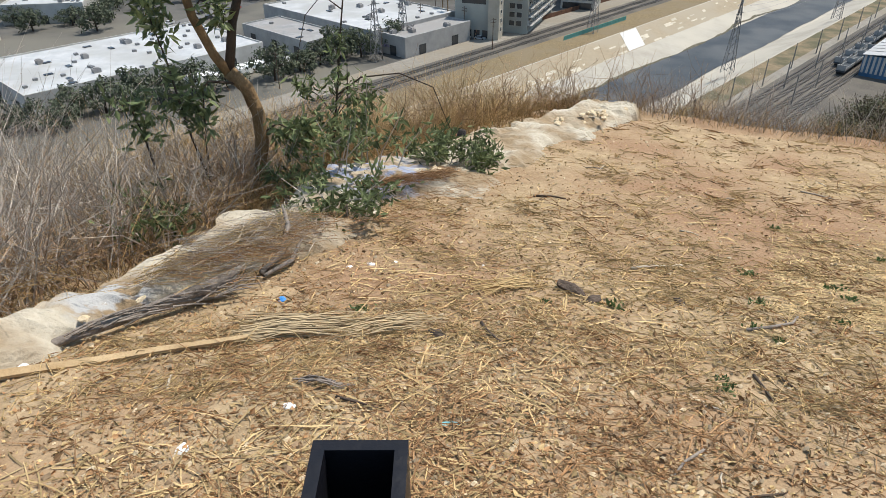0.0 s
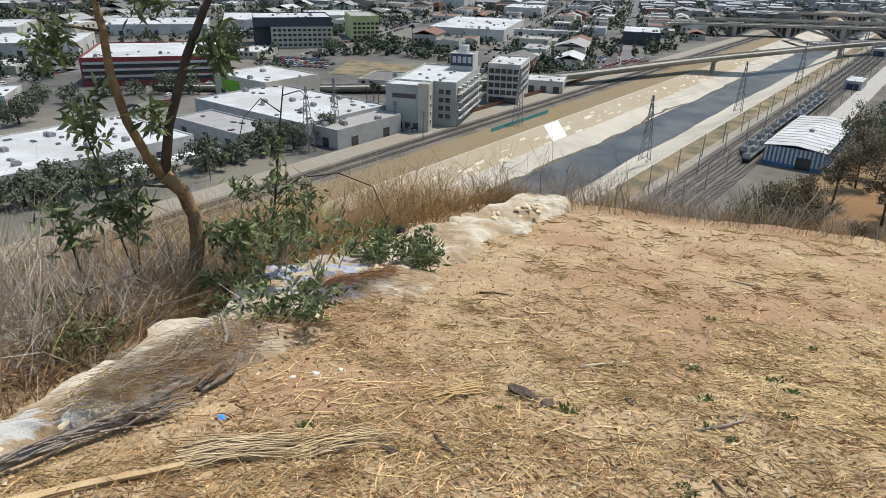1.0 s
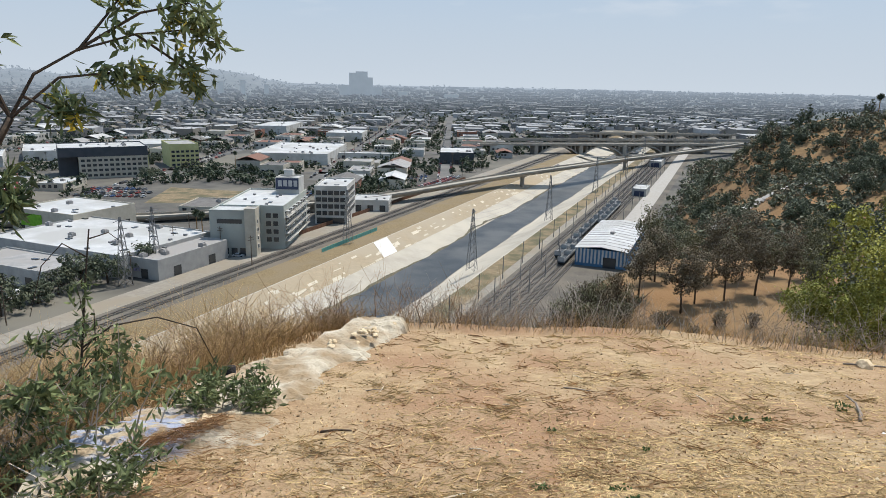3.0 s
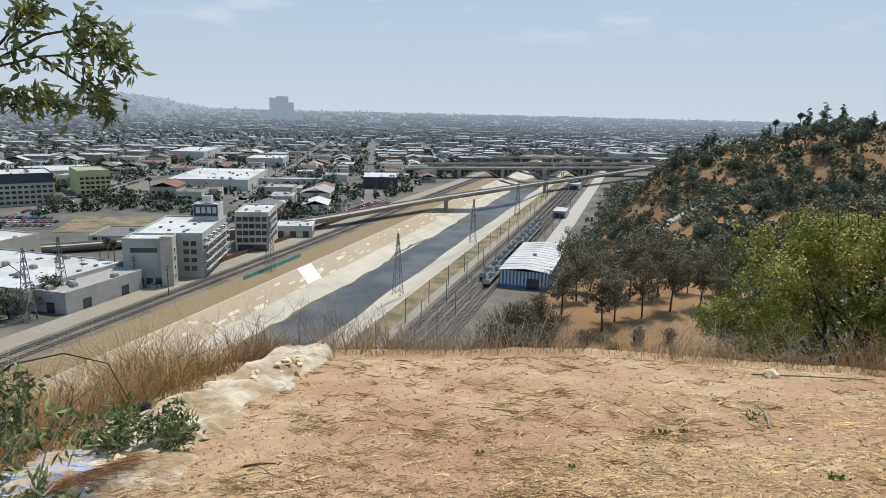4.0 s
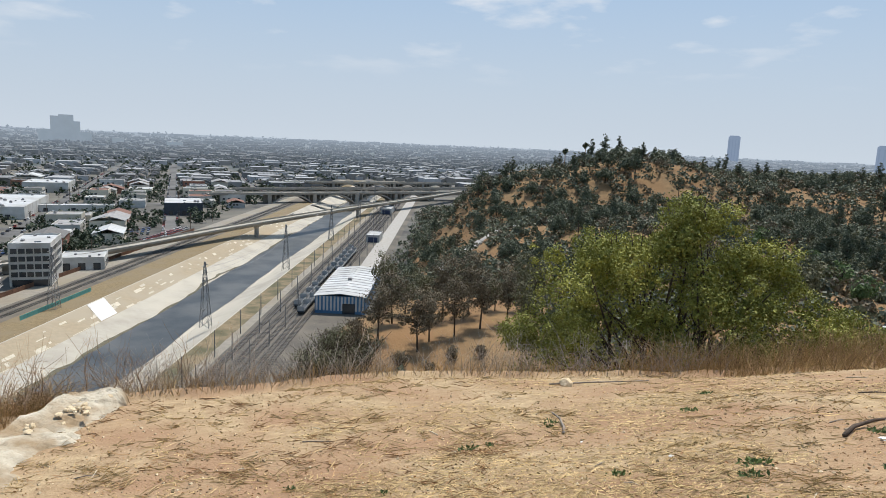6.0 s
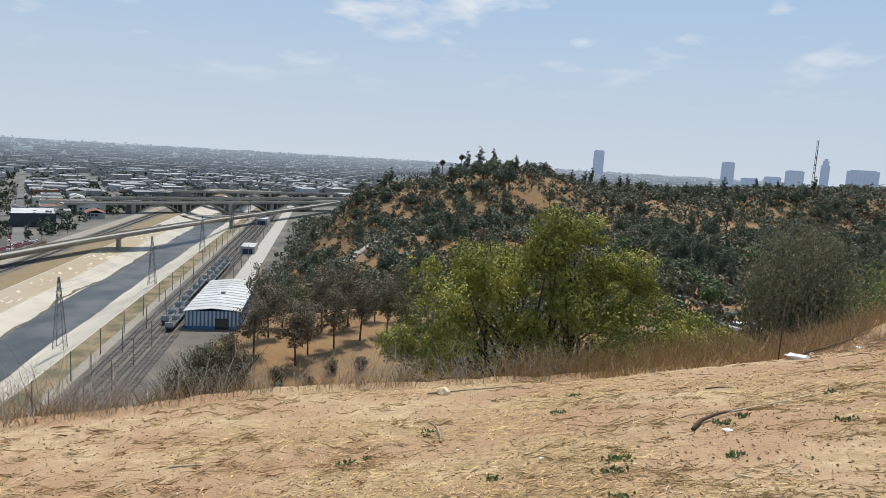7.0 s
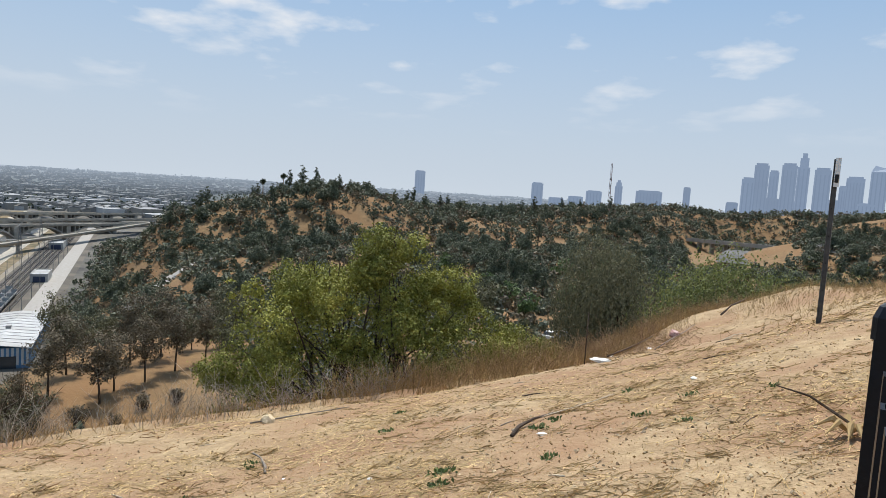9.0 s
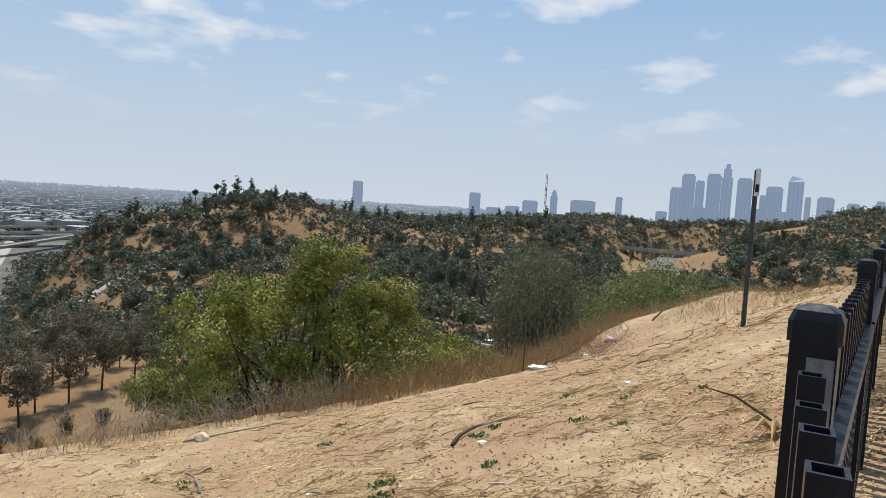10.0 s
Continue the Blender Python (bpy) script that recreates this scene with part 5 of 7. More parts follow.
rise_to(make_tree("broad_tree", "broad dull-green tree below the slope", BROADLEAF, 9, [(x, y, z * 1.35, a * 1.3, b * 1.3, c * 1.4) for x, y, z, a, b, c in oak_l], 14000, .18, 7),
        [(80.8, 112, -4.9), (82.9, 108, -6.2)], 8.3, .55)
rise_to(make_tree("park_tree", "green leafy tree by the park road", PARKLEAF, 6, round_l, 10000, .10, 8),
        [(a, d, 1.7 - d * math.tan(radians(e))) for a, d, e in ((88.6, 42, 5.5), (90.2, 40, 4.6), (91.4, 42, 4.2), (94.6, 44, 5.4), (96.8, 40, 5.3), (99.6, 46, 5.2), (103.0, 43, 5.0), (106.5, 45, 4.8))], 5.0, .66)
far_r = [polar(rg.uniform(95.5, 112), rg.uniform(300, 720)) for _ in range(70)] + [polar(rg.uniform(86, 95), rg.uniform(560, 700)) for _ in range(16)]
spread(make_tree("far_oak", "dark oak on the far park slope", OAK, 6.5, oak_l, 700, .6, 9), far_r, rg, .7, 1.35)
# grove of thin brown gum trees on the orange bench
grove = [(40.9, 101), (37.4, 106), (44.1, 108), (46.3, 113), (41.9, 105), (48.6, 117), (38.6, 116), (43.0, 119), (45.2, 122), (39.7, 123), (47.5, 126), (41.2, 128), (37.9, 130), (44.6, 131), (49.8, 128), (51, 122), (50.4, 112)]
spread(make_tree("gum_tree", "thin brown-leaved gum tree on dry orange ground", DRYLEAF, 11, gum_l, 3000, .30, 10, trunk_r=.2, limbs=6), [polar(a, d) for a, d in grove[:9]], rg, .78, 1.0)
spread(make_tree("gum_sapling", "olive-brown gum tree on dry orange ground", OLIVE, 11, gum_l, 2800, .30, 13, trunk_r=.18, lean=-.5, limbs=6), [polar(a, d) for a, d in grove[9:]], rg, .72, .95)
spread(make_tree("slope_oak", "dark green oak on the cut slope above the yard", OAK, 6.5, oak_l, 1200, .5, 14), [polar(a, d) for a, d in ((38.5, 190), (39.6, 215), (40.6, 240), (41.5, 205), (39.2, 260), (40.5, 290), (42.5, 260), (41.8, 180), (43.5, 210), (44.5, 240), (40.2, 330), (41, 370))], rg, .9, 1.4)

# scrub over the hills: one sheet of countless low bushes
Vs, Fs, k0 = [], [], 0
Vd, Fd, kd = [], [], 0
cnt = 0
while cnt < 13500:
    az, d = rg.uniform(36, 112), 85 + 620 * rg.random() ** .8
    x, y = polar(az, d)
    if (87.5 < az < 95 and 320 < d < 530) or acr(x, y) < -12 - 14 * (d > 250) or (34 < az < 52 and 88 < d < 134):
        continue
    if vnoise(np.array([x]), np.array([y]), 26, 41)[0] + .5 * vnoise(np.array([x]), np.array([y]), 9, 42)[0] < -.72:
        continue
    cnt += 1
    s = rg.uniform(1.1, 3.4) * (.75 + d / 900)
    z = land1(x, y)
    V, F = cloud([(x, y, z + s * .45, s * 1.2, s * 1.2, s * .7)], 48, .50 * s ** .7, .62, rg, .35, .3, 12)
    if rg.random() < .8:
        Vs.append(V); Fs.append(F + k0); k0 += len(V)
    else:
        Vd.append(V); Fd.append(F + kd); kd += len(V)
tagged(new("hillside_scrub", npmesh("hillside_scrub", np.vstack(Vs), np.vstack(Fs), SCRUB)), "dark green scrub covering the dry hills", "scrub", kind="stuff")
tagged(new("dry_scrub", npmesh("dry_scrub", np.vstack(Vd), np.vstack(Fd), DRYLEAF)), "brown dried scrub scattered over the hills", "scrub", kind="stuff")

# trees among the houses
Vs, Fs, k0 = [], [], 0
Vh, Fh, kh = [], [], 0
RR = 420 * (4400 / 420) ** rg.random(15000)
AZ = rg.uniform(-37, 80, 15000)
ZL = land(RR * np.sin(np.radians(AZ)), RR * np.cos(np.radians(AZ)))
for r, az, z in zip(RR.tolist(), AZ.tolist(), ZL.tolist()):
    x, y = polar(az, r)
    c = acr(x, y)
    if (-188 < c < 24 and r < 1150) or (c >= 24 and r < (620 if az < 45 else 1250)):
        continue
    q, g = gridc(x, y)
    if r < 1500 and any(abs(q - s) < 7 for s in QS):
        continue
    if r < 720 and (rg.random() < .35 or any((x - a) ** 2 + (y - b) ** 2 < (q2 + 3) ** 2 for a, b, q2 in taken[:22])):
        continue
    s = rg.uniform(2.2, 4.9) * (1 + max(0, r - 1200) / 3000)
    n, l = (16, .72) if r > 1200 else (70, .42) if r < 800 else (34, .56)
    V, F = cloud([(x, y, z + s * .85, s, s, s * .85)], n, s * l, .55, rg, .55, .2, 8)
    if r > 1650:
        Vh.append(V); Fh.append(F + kh); kh += len(V)
    else:
        Vs.append(V); Fs.append(F + k0); k0 += len(V)
CITYLEAF = leafmat("city_tree_leaf", (0.030, 0.046, 0.028), (0.060, 0.078, 0.044), .4, .1)
tagged(new("city_trees", npmesh("city_trees", np.vstack(Vs), np.vstack(Fs), CITYLEAF)), "dark green trees between the houses of the plain", "trees", kind="stuff")
# leaf colour fades into a pale glow that paints the haze
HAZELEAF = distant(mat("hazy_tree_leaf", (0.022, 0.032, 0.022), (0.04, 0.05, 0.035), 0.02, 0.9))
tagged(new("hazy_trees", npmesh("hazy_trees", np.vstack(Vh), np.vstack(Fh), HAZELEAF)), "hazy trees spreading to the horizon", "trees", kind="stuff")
spread(make_tree("street_tree", "round dark green street tree", OAK, 6, oak_l, 1100, .5, 15, group="street trees"),
       [(-128, 348), (-118, 352), (-104, 356), (-92, 352), (-75, 365), (-62, 380), (-52, 392), (-25, 520), (-30, 512), (-160, 300), (-172, 290), (-150, 310), (-168, 315), (-145, 290), (-185, 300), (-48, 232), (-56, 222), (-30, 250), (-20, 262), (-70, 215), (-140, 330), (-155, 335)] + [river(-207 + (k % 3) * 4, 46 + 6.5 * k) for k in range(9)] + [river(-196, 128 + 9 * k) for k in range(4)], rg, 1.1, 1.75)
spread(make_tree("jacaranda_tree", "lilac flowering tree beside the railway", JACARANDA, 5, round_l, 900, .4, 16, group="street trees"), [(-15, 258), (-19, 256)], rg, 1.0, 1.2)


def palm(h):
    th = thing("palm_tree", "tall slim fan palm with drooping dry skirt", "palm", "palm trees")
    mb = MB(); mb.tube([(0, 0, -.3), (.25, 0, h * .5), (.1, 0, h)], [.32, .24, .2], 7); part("trunk", mb, BARK, th)
    r2 = np.random.default_rng(4)
    n = 150
    D = r2.normal(size=(n, 3)) + np.array([0, 0, .25])
    V, F = leaf_quads(np.tile([.1, 0, h], (n, 1)), D, 2.0, .22, r2)
    part("crown", npmesh("crown", V, F, OAK), OAK, th)
    return th


put(palm(15), [(2, 289, 0), (0, 295, 1)] + [(31, 536, 2)], PLAIN)
p1 = palm(11)
m = Matrix.Translation((*polar(52.6, 384), land1(*polar(52.6, 384))))
p1.matrix_basis = m
copy_thing(p1, Matrix.Translation((*polar(54.2, 386), land1(*polar(54.2, 386)))))


# radio mast, park bridge and road
def mast():
    x, y = polar(81.3, 520)
    th = thing("radio_mast", "slim red and white lattice radio mast on a hill", "radio mast", at=(x, y, land1(x, y)))
    z0 = land1(x, y)
    H = 1.7 + 520 * math.tan(radians(2.94)) - z0
    MR = mat("mast_paint", (0.28, 0.16, 0.15), (0.34, 0.24, 0.23), 0.3, 0.7)
    for sx, sy in ((-1, -1), (1, -1), (0, 1)):
        mb = MB(); mb.tube([(sx * .8, sy * .8, 0), (sx * .35, sy * .35, H)], .14, 4); part("leg", mb, MR, th)
    for i in range(14):
        a, b = H * i / 14, H * (i + 1) / 14
        mb = MB(); mb.tube([(-.7, -.7, a), (.7, -.7, b)], .08, 3); mb.tube([(.7, -.7, a), (0, .7, b)], .08, 3); part("bracing", mb, MR, th)
    for z in (H * .45, H * .58, H * .7):
        mb = MB(); mb.box(-1.3, 1.3, -.4, .4, z, z + 1.4); part("antenna", mb, GREYWALL, th)


mast()


def park_bridge():
    p, q = Vector((*polar(88.6, 520), 0)), Vector((*polar(94.4, 505), 0))
    th = thing("park_road_bridge", "flat concrete road bridge over a freeway cutting", "bridge", at=(p.x, p.y, 1.7 - 520 * math.tan(radians(2.75))), rz=math.atan2((q - p).y, (q - p).x))
    L = (q - p).length
    mb = MB(); mb.box(-8, L + 8, -5, 5, -1.4, 0); part("deck", mb, CB, th)
    for s in (-5, 4.7):
        mb = MB(); mb.box(-8, L + 8, s, s + .3, 0, 1.0); part("parapet", mb, CB, th)
    for k in range(7):
        mb = MB(); mb.box(k * L / 6 - .5, k * L / 6 + .5, -4, 4, -14, -1.4); part("pier", mb, CB, th)


park_bridge()


def draped(pts, w, name, m, label, cat):
    """A ribbon of road laid over the land."""
    mb = MB()
    P = [Vector((*polar(a, d), 0)) for a, d in pts]
    Q = []
    for i in range(len(P) - 1):
        for k in range(10):
            Q.append(P[i].lerp(P[i + 1], k / 10))
    Q.append(P[-1])
    z = [max(land1(*p.xy), land1(p.x + 2, p.y), land1(p.x, p.y + 2), land1(p.x - 2, p.y)) + .6 for p in Q]
    for i in range(len(Q) - 1):
        d = (Q[i + 1] - Q[i]).normalized(); s = Vector((-d.y, d.x, 0)) * w / 2
        a, b = Q[i], Q[i + 1]
        mb.poly([(*(a - s).xy, z[i]), (*(b - s).xy, z[i + 1]), (*(b + s).xy, z[i + 1]), (*(a + s).xy, z[i])][::-1])
    solid(name, mb, m, label, cat, "structure")


draped([(91.2, 330), (92.3, 430), (92.7, 560), (93.1, 620)], 16, "freeway", ASPHALT, "pale freeway running through a cutting", "road")
draped([(84.5, 92), (87, 120), (90.5, 150), (95, 190)], 5, "park_road", PALEROAD, "pale park road below the slope", "road")
draped([(97.5, 330), (99.5, 370), (101.5, 420), (104, 430)], 18, "car_park", ASPHALT, "pale car park on the park slope", "road")
draped([(42.5, 250), (46, 262), (50, 268), (54, 285)], 4, "hill_path", PALEROAD, "pale dirt path along the hillside", "path")
x, y = polar(98.6, 440)
th = thing("park_pavilion", "low park building with a pale pitched roof", "building", at=(x, y, land1(x, y)), rz=radians(-8))
mb = MB(); mb.box(-8, 8, -14, 14, 0, 3.4); part("wall", mb, TANWALL, th)
mb = MB(); mb.gable(-8, 8, -14, 14, 3.4, 6.2, 1.0); part("roof", mb, GREYROOF, th)
th.rotation_euler = (0, 0, radians(80))
carsP = [ob for ob in scene.objects if ob.name.startswith("car") and ob.parent is None and ob.type == "EMPTY"]
for i, (az, d) in enumerate(((98.2, 352), (98.7, 354), (99.2, 356), (100.6, 404), (102, 424), (103, 428), (104, 430), (77.4, 132), (78.2, 134), (92.4, 470), (92.8, 500), (92.2, 440))):
    x, y = polar(az, d)
    copy_thing(carsP[i % len(carsP)], Matrix.Translation((x, y, land1(x, y) + 1.0)) @ Matrix.Rotation(i * 1.1, 4, "Z"))


# ---- the knoll: big bush ----
def big_bush():
    th = thing("green_bush", "large dense yellow-green bush at the knoll's edge", "bush")
    r2 = np.random.default_rng(31)
    lobes = [(11.45, 9.2, -1.6, 1.25, 1.25, 1.15), (12.2, 8.1, -1.2, 1.3, 1.3, 1.35), (12.85, 7.1, -.95, 1.15, 1.15, 1.35), (13.2, 6.5, -1.75, 1.6, 1.6, 1.35), (13.6, 5.5, -2.1, 1.3, 1.3, 1.1), (14.0, 4.5, -2.3, 1.05, 1.05, .85),
             (11.2, 9.3, -2.9, 1.2, 1.2, .8), (12.2, 8.0, -2.6, 1.5, 1.5, 1.0), (12.75, 7.25, .05, .6, .6, .45), (12.1, 8.9, -.95, .75, .75, .7), (13.5, 6.2, -.9, .7, .7, .6), (14.3, 3.95, -2.45, .75, .75, .5), (14.5, 3.45, -2.45, .6, .6, .42)]
    lobes = [(x + .28, y - .48, z, p, q, r) for x, y, z, p, q, r in lobes]
    subs = []
    for _ in range(210):
        lb = lobes[r2.integers(len(lobes))]
        u = unit(r2.normal(size=(1, 3)) + np.array([-.15, -.1, .25]))[0]
        k = r2.uniform(.16, .42)
        g = r2.uniform(.74, 1.06)
        subs.append((lb[0] + u[0] * lb[3] * g, lb[1] + u[1] * lb[4] * g, lb[2] + u[2] * lb[5] * g + .04, k, k, k * .85))
    V, F = cloud(subs, 110000, .054, .40, r2, .74, .7, 22)
    V2, F2 = cloud([(x, y, z, p * .74, q * .74, r * .74) for x, y, z, p, q, r in lobes], 20000, .06, .42, r2, .62, .6, 30)
    V, F = np.vstack([V, V2]), np.vstack([F, F2 + len(V)])
    part("foliage", npmesh("foliage", V, F, BUSHLEAF), BUSHLEAF, th)
    rr = random.Random(3)
    for i in range(90):
        lb = lobes[i % len(lobes)]
        e = Vector((lb[0], lb[1], lb[2])) + Vector([rr.uniform(-1, 1) * lb[3 + k] * .95 for k in range(3)])
        b = Vector((12.8 + rr.uniform(-.9, .9), 6.9 + rr.uniform(-1.2, 1.2), -4.0))
        mid = (b + e) / 2 + Vector((rr.uniform(-.3, .3), rr.uniform(-.3, .3), .2))
        mb = MB(); mb.tube([b, mid, e], [.045, .028, .008], 5)
        part("branch", mb, DARKBARK, th)
    for i in range(14):       # bare shoots above the crown
        lb = lobes[[1, 2, 8, 9, 10][i % 5]]
        b = Vector((lb[0] + rr.uniform(-.5, .5), lb[1] + rr.uniform(-.5, .5), lb[2] + lb[5] * .7))
        mb = MB(); mb.tube([b, b + Vector((rr.uniform(-.1, .1), rr.uniform(-.1, .1), .3)), b + Vector((rr.uniform(-.25, .25), rr.uniform(-.25, .25), .62))], [.012, .008, .003], 4)
        part("shoot", mb, DARKBARK, th)


big_bush()


# ---- sapling by the ledge ----
def leaves_along(paths, n, leaf, seed, spread_r=.1, aspect=.15, droop=-.15, ends=True):
    r2 = np.random.default_rng(seed)
    P, D = [], []
    for _ in range(n // 6):
        pa = paths[r2.integers(len(paths))]
        t = r2.uniform(.35, 1) ** (.6 if ends else 1) * (len(pa) - 1)
        i = min(int(t), len(pa) - 2)
        p = np.array(pa[i]) + (np.array(pa[i + 1]) - np.array(pa[i])) * (t - i) + r2.normal(size=3) * spread_r
        ax = unit((np.array(pa[i + 1]) - np.array(pa[i]))[None] + r2.normal(size=(1, 3)) * .5)[0]
        for _ in range(6):
            P.append(p + ax * r2.uniform(-.07, .07) + r2.normal(size=3) * .012)
            D.append(ax * .6 + r2.normal(size=3) * .75 + np.array([0, 0, droop]))
    P, D = np.array(P), np.array(D)
    return leaf_quads(P, D, leaf * r2.uniform(.6, 1.25, len(P)), leaf * aspect * r2.uniform(.8, 1.2, len(P)), r2, .35)


def sapling():
    th = thing("sapling_tree", "crooked sapling with narrow green leaves beside a concrete ledge", "tree")
    mb = MB()
    mb.tube([(-1.6, 5.23, -1.55), (-1.56, 5.24, -1.0), (-1.5, 5.26, -.64), (-1.5, 5.26, -.42), (-1.56, 5.25, -.2), (-1.67, 5.22, -.06)], [.075, .06, .056, .055, .056, .058], 9)
    part("trunk", mb, BARK, th, smooth=True)
    A = [(-1.67, 5.22, -.08), (-1.75, 5.18, .08), (-1.85, 5.15, .37), (-1.9, 5.13, .72), (-1.9, 5.13, 1.02), (-1.93, 5.12, 1.35), (-2.0, 5.05, 1.7)]
    B = [(-1.67, 5.22, -.09), (-1.6, 5.28, .3), (-1.42, 5.33, .80), (-1.27, 5.38, 1.12), (-1.13, 5.40, 1.36)]
    for pa, r in ((A, (.042, .038, .034, .03, .026, .02, .012)), (B, (.04, .036, .032, .028, .022))):
        mb = MB(); mb.tube(pa, r, 8); part("limb", mb, DARKBARK if pa is B else BARK, th, smooth=True)
    tw = [[(-1.13, 5.4, 1.36), (-.97, 5.41, 1.64), (-.71, 5.45, 1.80), (-.34, 5.48, 1.92), (.04, 5.49, 1.97), (.22, 5.48, 1.88)],
          [(-1.13, 5.4, 1.36), (-.83, 5.43, 1.62), (-.51, 5.47, 1.66), (-.22, 5.48, 1.60)],
          [(-.71, 5.45, 1.8), (-.3, 5.47, 2.06), (.02, 5.47, 2.14), (.15, 5.47, 2.0)],
          [(-1.13, 5.4, 1.36), (-1.28, 5.34, 1.66), (-1.47, 5.29, 1.75)], [(-1.13, 5.4, 1.36), (-1.25, 5.36, 1.75), (-1.31, 5.33, 2.05)],
          [(-.34, 5.48, 1.92), (-.1, 5.49, 1.75), (.05, 5.49, 1.62)], [(-1.05, 5.4, 1.5), (-.9, 5.42, 1.42), (-.75, 5.44, 1.38)], [(-.7, 5.45, 1.8), (-.5, 5.5, 2.05), (-.35, 5.5, 2.25)]]
    tw += [[(-1.9, 5.13, .72), (-2.05, 5.05, .55), (-2.15, 5.0, .38)], [(-1.85, 5.15, .4), (-1.75, 5.1, .5), (-1.6, 5.15, .38)], [(-1.9, 5.13, 1.0), (-2.1, 5.0, 1.05), (-2.3, 4.95, .9)],
           [(-1.36, 5.34, .9), (-1.2, 5.3, .95), (-1.15, 5.28, .8)], [(-1.9, 5.12, 1.2), (-1.7, 5.1, 1.3), (-1.5, 5.1, 1.15)]]
    tw += [[(-1.9, 5.0, -.9), (-2.0, 5.0, -.4), (-2.05, 5.0, .1), (-2.1, 4.95, .5)], [(-1.9, 5.0, -.9), (-1.85, 4.95, -.5), (-1.8, 4.95, -.1)], [(-2.2, 4.8, -1.0), (-2.25, 4.8, -.5), (-2.3, 4.75, -.1)]]
    tw += [[(-1.62, 5.2, -.15), (-1.8, 5.1, -.1), (-1.95, 5.05, -.25), (-2.05, 5.0, -.3)], [(-1.52, 5.25, -.6), (-1.35, 5.25, -.5), (-1.15, 5.28, -.62)]]
    for t in tw:
        mb = MB(); mb.tube(t, [.012 - .008 * i / (len(t) - 1) for i in range(len(t))], 5); part("twig", mb, DARKBARK, th)
    V, F = leaves_along(tw[:8], 1300, .11, 41, .05)
    part("foliage", npmesh("foliage", V, F, SAPLEAF), SAPLEAF, th)
    V, F = leaves_along(tw[:8], 130, .10, 42, .05)
    part("yellow_foliage", npmesh("yellow_foliage", V, F, YELLOWLEAF), YELLOWLEAF, th, "yellowed leaves")
    V, F = leaves_along(tw[8:], 1200, .12, 43, .06)
    part("foliage", npmesh("foliage", V, F, SAPLEAF), SAPLEAF, th)


sapling()


def dark_stem():
    th = thing("dark_stem_shrub", "thin dark stem with arching bare twigs and low leaves", "shrub")
    ps = [[(-1.17, 6.2, -1.9), (-1.11, 6.21, -1.31), (-.99, 6.23, -.5), (-.92, 6.24, .03), (-.86, 6.25, .42)], [(-1.0, 6.23, -.59), (-.77, 6.26, -.43), (-.41, 6.29, -.4), (-.09, 6.3, -.54), (.07, 6.3, -.95)],
          [(-.9, 6.25, .19), (-1.06, 6.22, .32), (-1.22, 6.19, .15), (-1.34, 6.17, -.26)], [(-.87, 6.25, .34), (-.72, 6.27, .38), (-.65, 6.27, .31)], [(-.93, 6.2, -1.0), (-.9, 6.22, -.6), (-.88, 6.2, -.25)]]
    for pa, r in zip(ps, (.016, .009, .007, .006, .008)):
        mb = MB(); mb.tube(pa, [r * (1 - .6 * i / (len(pa) - 1)) for i in range(len(pa))], 6); part("stem", mb, DARKBARK, th)
    rr = random.Random(8)
    pts = []
    for _ in range(12):       # leafy shoots off the upright stem
        t = rr.uniform(0, .62)
        b = Vector((-1.08 + .2 * t, 6.21, -1.1 + 1.3 * t))
        e = b + Vector((rr.uniform(-.35, .35), rr.uniform(-.2, .2), rr.uniform(-.05, .35)))
        pa = [b, (b + e) / 2 + Vector((0, 0, .05)), e]
        pts.append([tuple(p) for p in pa])
        mb = MB(); mb.tube(pa, [.006, .004, .002], 4); part("twig", mb, DARKBARK, th)
    for _ in range(26):
        b = Vector((rr.uniform(-1.5, -.5), rr.uniform(5.1, 6.1), -1.3))
        e = b + Vector((rr.uniform(-.45, .45), rr.uniform(-.4, .3), rr.uniform(.3, 1.0)))
        pa = [b, (b + e) / 2 + Vector((0, 0, .12)), e]
        pts.append([tuple(p) for p in pa])
        mb = MB(); mb.tube(pa, [.008, .006, .003], 4); part("twig", mb, TWIG, th)
    V, F = leaves_along(pts, 1400, .10, 44, .05)
    part("foliage", npmesh("foliage", V, F, SAPLEAF), SAPLEAF, th)


dark_stem()


def low_shrub(x, y, rx, ry, h, n, seed, label):
    th = thing("low_shrub", label, "shrub", "ledge shrubs")
    rr = random.Random(seed)
    pts = []
    for _ in range(20):
        b = Vector((x + rr.uniform(-.15, .15), y + rr.uniform(-.1, .1), land1(x, y) + .02))
        e = b + Vector((rr.uniform(-rx, rx), rr.uniform(-ry, ry), rr.uniform(.3, 1) * h))
        pa = [b, (b + e) / 2 + Vector((0, 0, .06)), e]
        pts.append([tuple(p) for p in pa])
        mb = MB(); mb.tube(pa, [.006, .005, .003], 4); part("stem", mb, TWIG, th)
    V, F = leaves_along(pts, n, .085, seed, .05, .15, .15)
    part("foliage", npmesh("foliage", V, F, SAPLEAF), SAPLEAF, th)


low_shrub(.05, 6.05, .55, .3, .30, 1300, 51, "low leafy green shrub growing over a concrete slab")
low_shrub(-.78, 4.35, .4, .3, .3, 700, 52, "low leafy green shrub in shade of the sapling")
low_shrub(-2.0, 4.0, .3, .25, .4, 420, 53, "small green shrub among dry brush")
low_shrub(-2.3, 4.6, .35, .3, .5, 420, 54, "small green shrub among dry brush")


